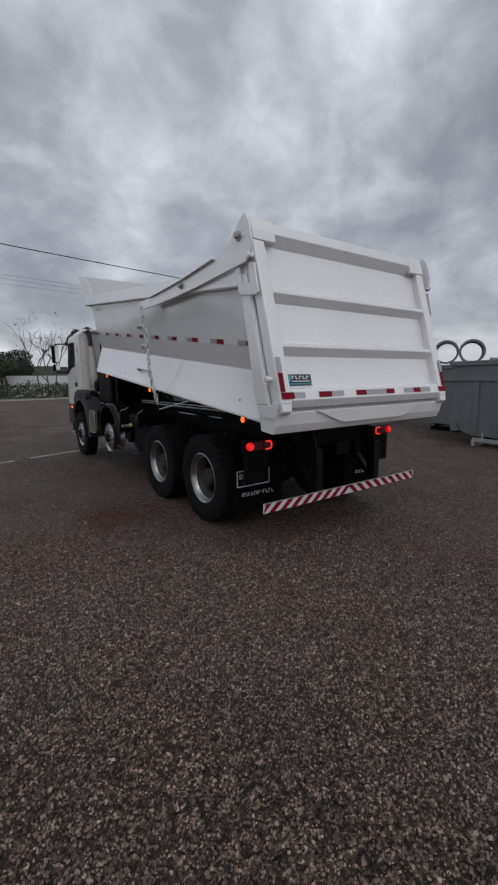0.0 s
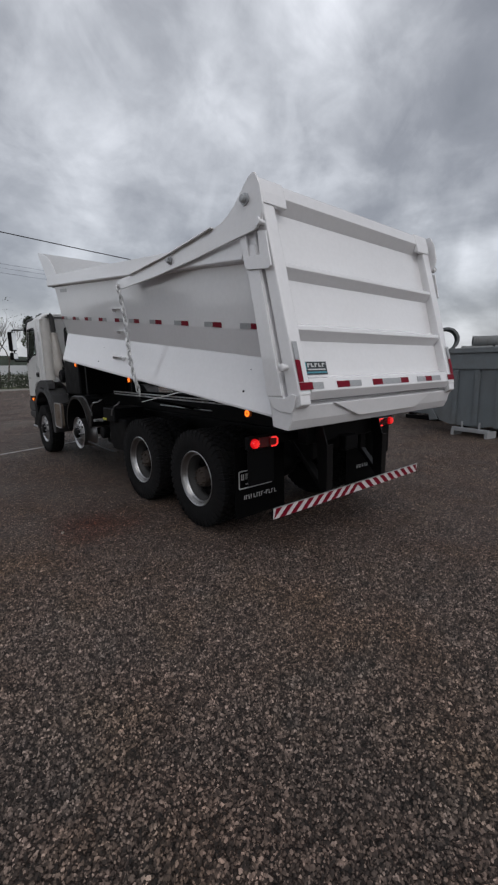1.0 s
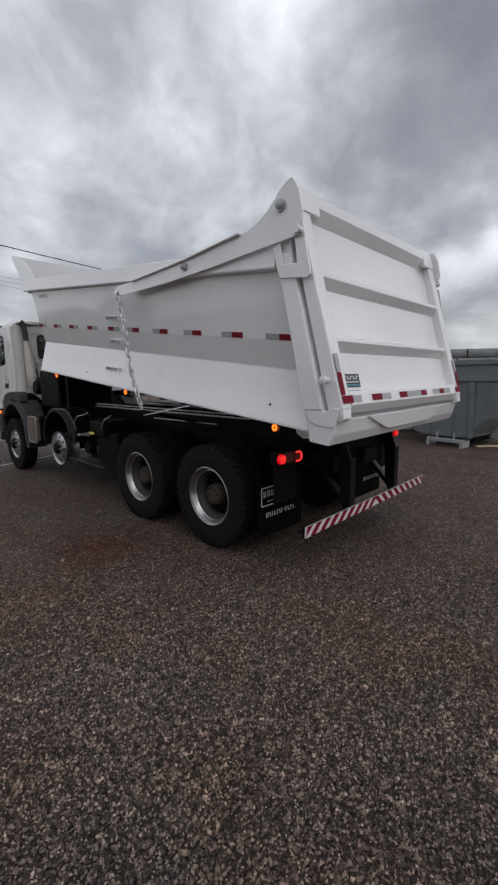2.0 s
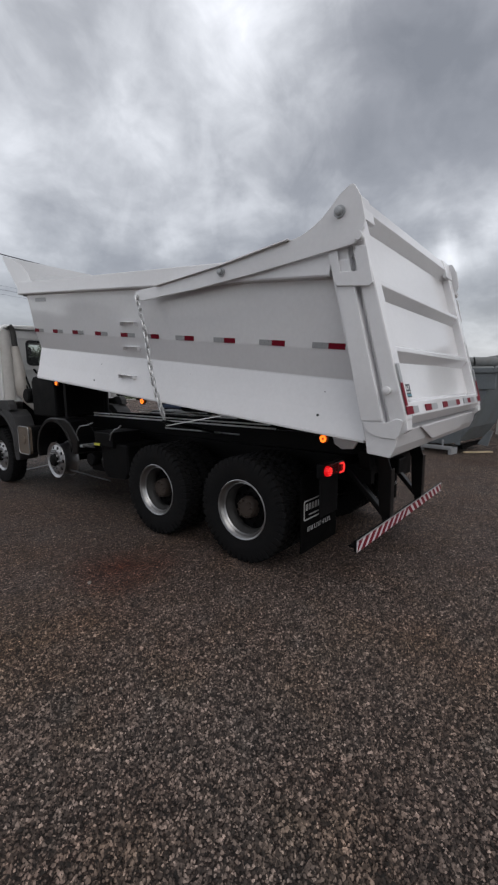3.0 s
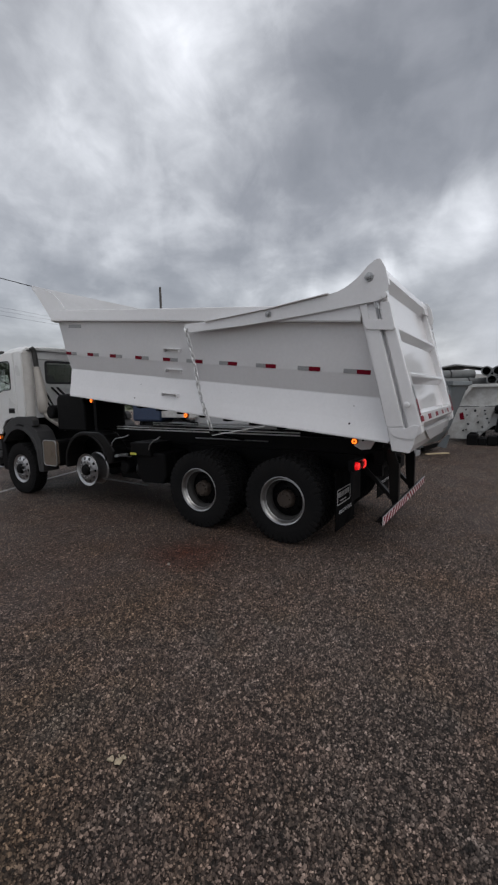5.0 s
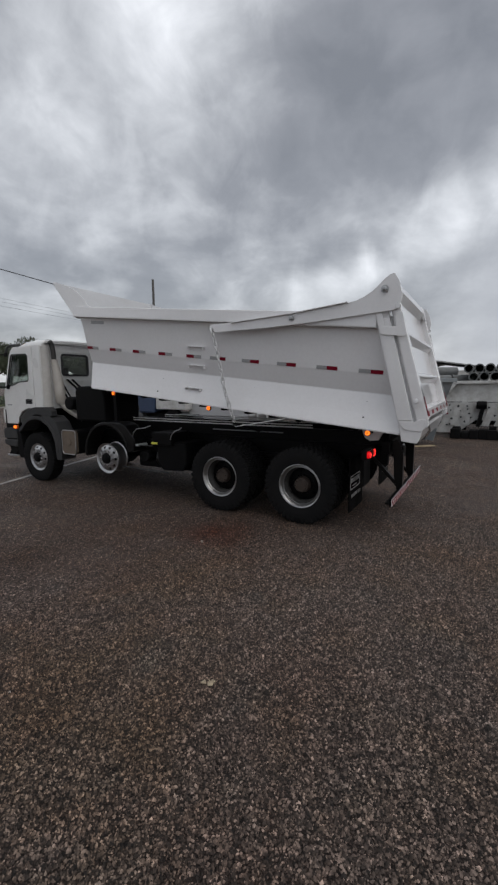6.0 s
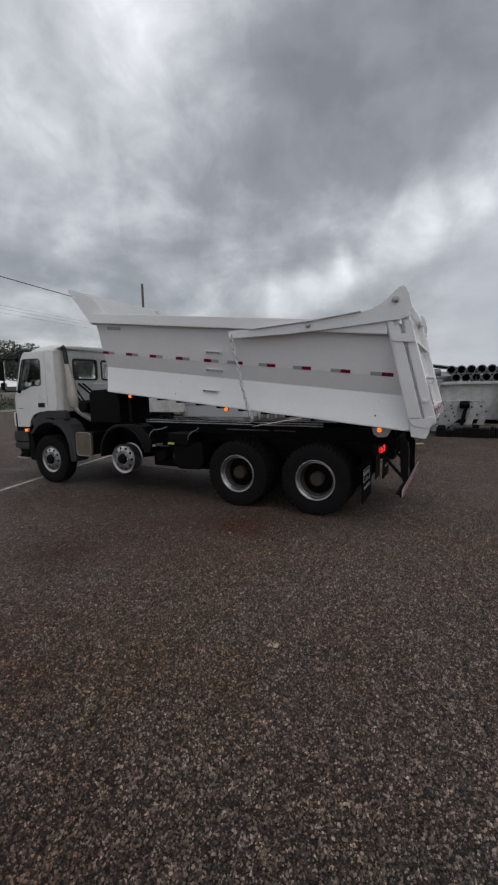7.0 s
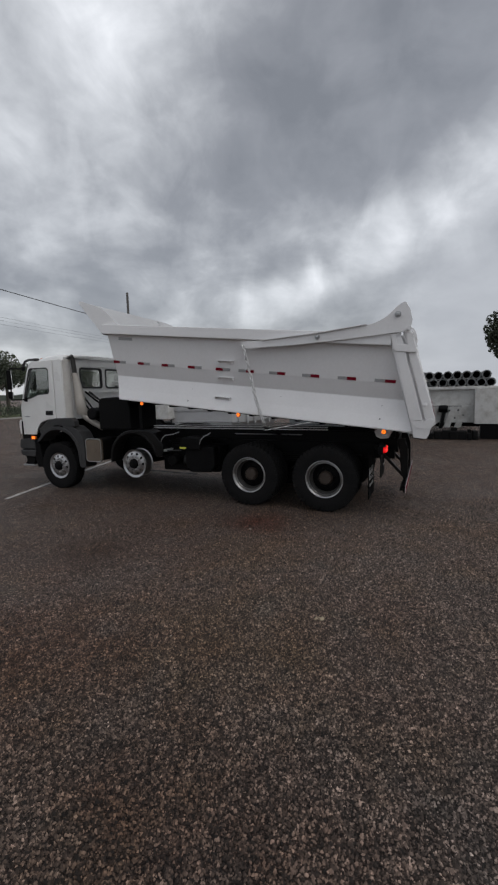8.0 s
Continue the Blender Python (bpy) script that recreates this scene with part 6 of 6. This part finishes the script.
def dark_blocks(x, y, sx, sy, h, seed):
    """A low pile of dark, uneven blocks on the ground, for shadow and boxes."""
    rg = random.Random(seed)
    at = pose(x, y, 0)
    pile = thing("rubber_pile", "low pile of black rubber blocks on the asphalt", "rubber blocks", at)
    py = -sy
    while py < sy:
        w, top = rg.uniform(0.16, 0.34), h * rg.uniform(0.6, 1.0)
        part("block", boxes((-sx * rg.uniform(0.6, 1), sx, py, py + w - 0.012, 0.0, top)), RUBBER, pile, "", at @ pose(0, 0, 0, 0, 0, rg.uniform(-4, 4)), bevel=0.03)
        if rg.random() < 0.5:
            part("block", boxes((-sx * 0.5, sx * 0.7, py + 0.03, py + w * 0.8, top + 0.001, top + rg.uniform(0.05, 0.14))), RUBBER, pile, "", at @ pose(0, 0, 0, 0, 0, rg.uniform(-4, 4)), bevel=0.02)
        py += w


# black blocks stand where shadow and box shapes merge into one dark mass
dark_blocks(10.35, -1.75, 0.30, 0.60, 0.36, 2)
dark_blocks(10.38, -2.85, 0.30, 0.44, 0.42, 3)
parked_body()


def panel_container():
    th = thing("white_container", "white panelled container with grey joints, parked in the yard", "container")
    part("box", boxes((10.55, 10.85, -8.2, -3.18, 0.60, 1.94)), OLDWHITE, th, "", bevel=0.01)
    for y in (-4.2, -5.2, -6.2, -7.2):
        part("panel_joint", boxes((10.535, 10.548, y - 0.02, y + 0.02, 0.66, 1.94)), SKIP, th, "")
    part("skirt", boxes((10.6, 10.8, -8.1, -3.4, 0.0, 0.615)), BLACK, th, "dark under-frame")


panel_container()
simple("plank", boxes((-0.37, 0.37, -0.05, 0.05, 0.0, 0.035)), TIMBER, "pale timber plank lying on the asphalt", "plank", pose(7.56, -0.58, 0, 0, 0, -48), bevel=0.006)


# big rings beyond the grey container
for (x, y) in ((9.46, 3.03), (9.86, 2.40)):
    pipe(pipe_mesh(0.36, 0.9, 0.05), pose(x, y, 2.50, 0, 0, 29), "large grey concrete ring lying on its side", "large rings")
rolled_skip(pose(9.15, 2.75, 0, 0, 0, -6), 3.6, 2.5, 1.98, "grey steel waste container with concrete rings on top", False)
# white-bodied lorry seen through under the raised body
def parked_lorry():
    th = thing("parked_lorry", "dark blue parked lorry with white box side, behind the truck", "lorry")
    part("cab", boxes((8.2, 10.4, 11.2, 13.0, 0.7, 2.3)), BLUEPAINT, th, "dark blue cab", bevel=0.1)
    part("box", boxes((8.2, 10.4, 9.4, 11.1, 0.9, 1.66)), OLDWHITE, th, "white box side", bevel=0.02)
    for y in (10.2, 12.2):
        for x in (8.4, 10.2):
            part("wheel", None, None, th, "black wheel", pose(x, y, 0.46), mesh=ME_DARK_WHEEL)
    part("frame", boxes((8.5, 10.1, 9.4, 12.6, 0.5, 0.69)), BLACK, th, "")


parked_lorry()

# painted parking line, worn through near its end
for x, y, y0, y1 in ((-0.45, 6.75, -1.95, 3.2), (-2.95, 5.99, -0.42, 0.30)):
    bm = bmesh.new()
    rag = random.Random(int(y * 100))
    n = 26
    sides = [[(sx * (0.05 + 0.014 * rag.uniform(-1, 1)), y0 + (y1 - y0) * k / n) for k in range(n + 1)] for sx in (-1, 1)]
    plate(bm, sides[0] + sides[1][::-1], [], xy, 0.004, 0.007)
    tagged(part("parking_line", bm, PAINTLINE, None, "", pose(x, y, 0, 0, 0, -74)), "worn pale painted line on the asphalt", "road line", kind="structure")

# pale clod of gravel on the asphalt
random.seed(5)
bm = bmesh.new()
for dx, dy, r in ((-0.035, 0.004, 0.016), (0.012, -0.012, 0.019), (0.026, 0.018, 0.012), (0.0, 0.03, 0.007)):
    m = Matrix.Translation((dx, dy, r * 0.7)) @ Matrix.Diagonal((r * 1.2, r, r * 0.8, 1))
    bmesh.ops.create_icosphere(bm, subdivisions=2, radius=1.0, matrix=m)
for v in bm.verts:
    v.co += Vector((noise.noise(v.co * 60), noise.noise(v.co * 60 + Vector((5, 0, 0))), noise.noise(v.co * 60 + Vector((0, 9, 0))))) * 0.012
simple("stone", bm, material("pale_stone", (0.36, 0.30, 0.21), 0.85, spread=0.3, scale=40, bump=0.3), "pale crumbled stone lying on the asphalt", "stone", pose(-4.50, -0.74, 0, 0, 0, -60))


# small pale pebbles here and there
PEBBLE = material("pale_pebble", (0.27, 0.235, 0.20), 0.8, spread=0.2, scale=60)
for px, py, r in ((-2.44, 0.81, 0.017), (-3.1, -0.55, 0.010), (-5.2, 0.35, 0.010)):
    bm = bmesh.new()
    bmesh.ops.create_icosphere(bm, subdivisions=2, radius=r, matrix=Matrix.Diagonal((1.3, 1.0, 0.75, 1)))
    for v in bm.verts:
        v.co += Vector((noise.noise(v.co * 70), noise.noise(v.co * 70 + Vector((3, 0, 0))), noise.noise(v.co * 70 + Vector((0, 3, 0))))) * r * 0.5
        v.co.z += r * 0.6
    simple("pebble", bm, PEBBLE, "small pale pebble lying on the asphalt", "pebble", pose(px, py, 0, 0, 0, px * 200), "pebbles")

# ---------------------------------------------------------------- distance
def leafy(bm, center, size, count, leaf, rng):
    for _ in range(count):
        while True:
            p = Vector((rng.uniform(-1, 1), rng.uniform(-1, 1), rng.uniform(-1, 1)))
            if 0.25 < p.length < 1:
                break
        p = Vector((p.x * size[0], p.y * size[1], p.z * size[2])) + Vector(center)
        d = Vector((rng.uniform(-1, 1), rng.uniform(-1, 1), rng.uniform(-0.4, 1))).normalized()
        s = d.orthogonal().normalized()
        u = d.cross(s)
        r = leaf * rng.uniform(0.6, 1.4)
        vs = [bm.verts.new(p + s * r * a + u * r * b) for a, b in ((-1, -0.4), (0.1, -0.7), (1, 0.2), (-0.2, 0.8))]
        bm.faces.new(vs)


def tree(x, y, h, spread, seed, mat, dense=900, leaf=0.22, label="leafy green tree at the edge of the yard"):
    rng = random.Random(seed)
    th = thing("tree", label, "tree", pose(x, y, 0))
    bm = bmesh.new()
    tube(bm, [(0, 0, 0), (0.1, 0.05, h * 0.3), (0.0, 0.1, h * 0.6), (0.1, 0, h * 0.9)], 0.035 * h, 8, 0.3)
    lobes = []
    for k in range(7):
        a, z = rng.uniform(0, 6.28), h * rng.uniform(0.35, 0.7)
        end = Vector((math.cos(a) * spread * 0.7, math.sin(a) * spread * 0.7, z + h * 0.2))
        tube(bm, [(0.05, 0.05, z), tuple(end * 0.5 + Vector((0, 0, z * 0.5))), tuple(end)], 0.014 * h, 6, 0.3)
        lobes.append(end)
    part("trunk", bm, BARK, th, "", pose(x, y, 0))
    bm = bmesh.new()
    for e in lobes + [Vector((0, 0, h * 0.85))]:
        leafy(bm, e, (spread * 0.5, spread * 0.5, h * 0.17), dense // 8, leaf, rng)
    part("crown", bm, mat, th, "", pose(x, y, 0))
    return th


def bare_tree(x, y, h, seed):
    rng = random.Random(seed)
    th = thing("bare_tree", "thin leafless tree on the verge", "tree", pose(x, y, 0))
    bm = bmesh.new()

    def grow(p, d, length, r, depth):
        q = p + d * length
        tube(bm, [p, (p + q) / 2 + Vector((rng.uniform(-1, 1), rng.uniform(-1, 1), 0)) * length * 0.06, q], r, 5, 0.6)
        if depth == 0:
            return
        for _ in range(rng.choice((2, 3, 3))):
            nd = (d + Vector((rng.uniform(-0.75, 0.75), rng.uniform(-0.75, 0.75), rng.uniform(-0.1, 0.5)))).normalized()
            grow(p + d * length * rng.uniform(0.6, 1.0), nd, length * rng.uniform(0.55, 0.8), r * 0.6, depth - 1)

    for dx in (-0.5, 0.0, 0.6):
        grow(Vector((dx, 0, 0)), Vector((dx * 0.25, 0.05, 1)).normalized(), h * 0.33, 0.09, 4)
    part("trunk", bm, BARK, th, "", pose(x, y, 0))
    bm = bmesh.new()
    for k in range(30):
        leafy(bm, (rng.uniform(-2.3, 2.3), rng.uniform(-1, 1), h * rng.uniform(0.4, 0.95)), (0.7, 0.7, 0.4), 14, 0.05, rng)
    part("leaves", bm, LEAF, th, "a few last leaves", pose(x, y, 0))


bare_tree(4.1, 40.5, 8.6, 3)
k = 0
for x, y, h, sp in ((-6, 44, 5.2, 3.2), (-1.5, 46, 5.0, 3.4), (1.2, 52, 5.0, 3.0), (-11, 45, 5.6, 3.6), (9.8, 47, 7.4, 1.5), (12, 50, 6.5, 3.0), (17, 52, 7.0, 3.6), (22, 49, 7.2, 3.6), (26.5, 46, 7.0, 3.2), (30, 49, 8.0, 3.6), (35, 47, 6.6, 3.2), (41, 46, 7.2, 3.8), (47, 43, 6.8, 3.4), (-17, 43, 5.5, 3.4), (-24, 42, 6, 3.6)):
    tree(x, y, h, sp, 20 + k, LEAF if k % 2 else LEAF_DARK, 7000, 0.11)
    k += 1
tree(33.0, -7.9, 8.2, 2.0, 77, LEAF_DARK, 3600, 0.13, "dark green tree behind the parked containers")
# verge and shrubs
rng = random.Random(9)
bm = bmesh.new()
for _ in range(260):
    x = rng.uniform(-40, 60)
    leafy(bm, (x, 38.5 + rng.uniform(0, 4), rng.uniform(0.3, 1.0)), (1.2, 0.8, rng.uniform(0.4, 1.0)), 110, 0.075, rng)
simple("shrubs", bm, LEAF_DARK, "low dark shrubs along the yard's edge", "shrubs", kind="stuff")
bm = bmesh.new()
box(bm, -120, 160, 37.4, 90, -0.05, 0.06)
tagged(part("verge", bm, GRASS), "rough grass verge beyond the kerb", "grass", kind="structure")
bm = bmesh.new()
box(bm, -120, 160, 37.15, 37.39, -0.05, 0.14)
tagged(part("kerb", bm, material("kerb_concrete", (0.3, 0.29, 0.27), 0.8, spread=0.2)), "worn concrete kerb at the yard's edge", "kerb", kind="structure")
# low white sheds and far hill
def shed(x, y, w, d, h, ridge, label):
    th = thing("shed", label, "building", pose(x, y, 0))
    part("wall", boxes((-w / 2, w / 2, -d / 2, d / 2, 0, h)), WALLING, th, "", pose(x, y, 0))
    bm = bmesh.new()
    plate(bm, [(-d / 2 - 0.3, h), (0, ridge), (d / 2 + 0.3, h), (d / 2 + 0.3, h + 0.08), (0, ridge + 0.1), (-d / 2 - 0.3, h + 0.08)], [], yz, -w / 2 - 0.3, w / 2 + 0.3)
    part("roof", bm, ROOFING, th, "grey sheet roof", pose(x, y, 0))
    for k in range(int(w / 3) if h > 2 else 0):
        part("window", boxes((-w / 2 + 1 + 3 * k, -w / 2 + 2.2 + 3 * k, -d / 2 - 0.03, -d / 2 - 0.001, h * 0.4, h * 0.75)), DARKTRIM, th, "", pose(x, y, 0))


shed(4.7, 47.5, 6.2, 4, 1.25, 2.15, "low white shed with grey sheet roof beyond the verge")
shed(36, 1.6, 8, 9, 3.0, 3.75, "pale yard building with a shallow grey gable roof")
bm = bmesh.new()
pts = [(-900, 0)]
for k in range(61):
    x = -900 + 30 * k
    pts.append((x, 12 + 9 * noise.noise(Vector((x * 0.004, 0.3, 0))) + 4 * noise.noise(Vector((x * 0.02, 2.3, 0)))))
pts += [(900, 0)]
plate(bm, pts, [], xz, 520, 560)
tagged(part("far_hill", bm, HILL), "low wooded hill on the horizon", "hill", kind="backdrop")

# power line and posts
def sag(a, b, drop, n=14):
    a, b = Vector(a), Vector(b)
    return [tuple(a.lerp(b, k / n) - Vector((0, 0, drop * 4 * (k / n) * (1 - k / n)))) for k in range(n + 1)]


def post(x, y, h, r, label):
    th = thing("utility_pole", label, "pole", pose(x, y, 0))
    bm = bmesh.new()
    lathe(bm, [(0, r), (h, r * 0.75)], 12, (0, 0, 0), "z")
    part("shaft", bm, POLE, th, "", pose(x, y, 0))
    return th


post(11.7, 14.15, 7.75, 0.085, "dark slender post standing behind the truck")
pa, pb = (-27.5, 13.2, 8.3), (37.5, 23.9, 8.1)
for p in (pa, pb):
    th = post(p[0], p[1], p[2] + 0.4, 0.14, "weathered utility pole carrying the power line")
    part("cross_arm", boxes((-0.06, 0.06, -0.9, 0.9, p[2] - 0.1, p[2])), POLE, th, "", pose(p[0], p[1], 0))
simple("power_cable", tube(bmesh.new(), sag(pa, pb, 0.55), 0.022, 6), CABLE, "black power cable sagging between poles", "cable")
for k, dz in enumerate((0.9, 1.15, 1.45)):
    simple("thin_cable", tube(bmesh.new(), sag((pa[0], pa[1] + 9, pa[2] + 1.6 - dz), (pb[0], pb[1] + 9, pb[2] + 1.6 - dz), 0.6), 0.007, 5), CABLE, "thin grey telephone cable", "cable")

# ---------------------------------------------------------------- loose chips on the asphalt
def chip_field(name, x0, x1, y0, y1, per_m2, small, large, seed, keep):
    """Many small angular chips, joined: each a squashed, jittered octahedron pressed into the ground."""
    rg = np.random.default_rng(seed)
    n = int((x1 - x0) * (y1 - y0) * per_m2)
    px, py = rg.uniform(x0, x1, n), rg.uniform(y0, y1, n)
    ok = keep(px, py)
    px, py = px[ok], py[ok]
    n = len(px)
    ring = np.arange(5) * (2 * np.pi / 5)
    base = np.array([(math.cos(q), math.sin(q), -0.35) for q in ring] + [(0.0, 0.0, 0.75)])
    tri = np.array([(k, (k + 1) % 5, 5) for k in range(5)], int)
    v = base[None] + rg.normal(0, 0.17, (n, 6, 3))
    size = rg.uniform(small, large, n) * (0.75 + 0.6 * rg.random(n) ** 2)
    v *= size[:, None, None] * np.stack([rg.uniform(0.8, 1.25, n), rg.uniform(0.65, 1.0, n), rg.uniform(0.8, 1.5, n)], -1)[:, None, :]
    a = rg.uniform(0, 2 * np.pi, n)
    c, s = np.cos(a)[:, None], np.sin(a)[:, None]
    vx, vy = v[..., 0] * c - v[..., 1] * s, v[..., 0] * s + v[..., 1] * c
    vz = np.maximum(v[..., 2] + size[:, None] * 0.25, -0.004)
    co = np.stack([vx + px[:, None], vy + py[:, None], vz], -1).reshape(-1, 3)
    faces = (tri[None] + 6 * np.arange(n)[:, None, None]).reshape(-1, 3)
    me = bpy.data.meshes.new(name)
    me.vertices.add(len(co))
    me.vertices.foreach_set("co", co.ravel())
    me.loops.add(faces.size)
    me.loops.foreach_set("vertex_index", faces.ravel())
    me.polygons.add(len(faces))
    me.polygons.foreach_set("loop_start", np.arange(0, faces.size, 3))
    me.polygons.foreach_set("use_smooth", np.ones(len(faces), dtype=bool))
    me.update(calc_edges=True)
    me.validate()
    return me


def chip_material():
    m = bpy.data.materials.new("stone_chips")
    m.use_nodes = True
    kit = node_kit(m)
    n, l = kit[:2]
    b, g, r = n["Principled BSDF"], n.new("ShaderNodeNewGeometry"), n.new("ShaderNodeValToRGB")
    l.new(g.outputs["Random Per Island"], r.inputs[0])
    e = r.color_ramp.elements
    e[0].position, e[0].color = 0.0, (0.010, 0.0078, 0.0066, 1)
    e[1].position, e[1].color = 1.0, (0.30, 0.236, 0.199, 1)
    for at, col in ((0.30, (0.038, 0.029, 0.024, 1)), (0.60, (0.088, 0.067, 0.056, 1)), (0.86, (0.168, 0.130, 0.109, 1))):
        r.color_ramp.elements.new(at).color = col
    l.new(soiled(kit, r.outputs[0]), b.inputs["Base Color"])
    b.inputs["Roughness"].default_value = 0.75
    b.inputs["Specular IOR Level"].default_value = 0.35
    return m


def near_strip(px, py):
    """The strip of yard to the rear and left of the truck, thinning out towards it."""
    along = np.clip(((px + 3.6) * -4.3 + (py + 4.4) * 2.9) / (4.3 ** 2 + 2.9 ** 2), 0, 1)
    away = np.hypot(px + 3.6 + 4.3 * along, py + 4.4 - 2.9 * along)
    ahead = (px + 3.6) * 0.56 + (py + 4.4) * 0.83
    keep = np.random.default_rng(8).random(len(px)) < np.clip((4.6 - away) / 1.6, 0, 1)
    return keep & (ahead > 0.2) & ~((px > -1.5) & (py > -0.9))


me = chip_field("stone_chips", -8.0, 1.0, -5.0, 3.2, 10500, 0.0060, 0.0106, 3, near_strip)
me.materials.append(chip_material())
tagged(new("stone_chips", me), "loose brown and grey stone chips pressed into the asphalt", "stone chips", kind="stuff")
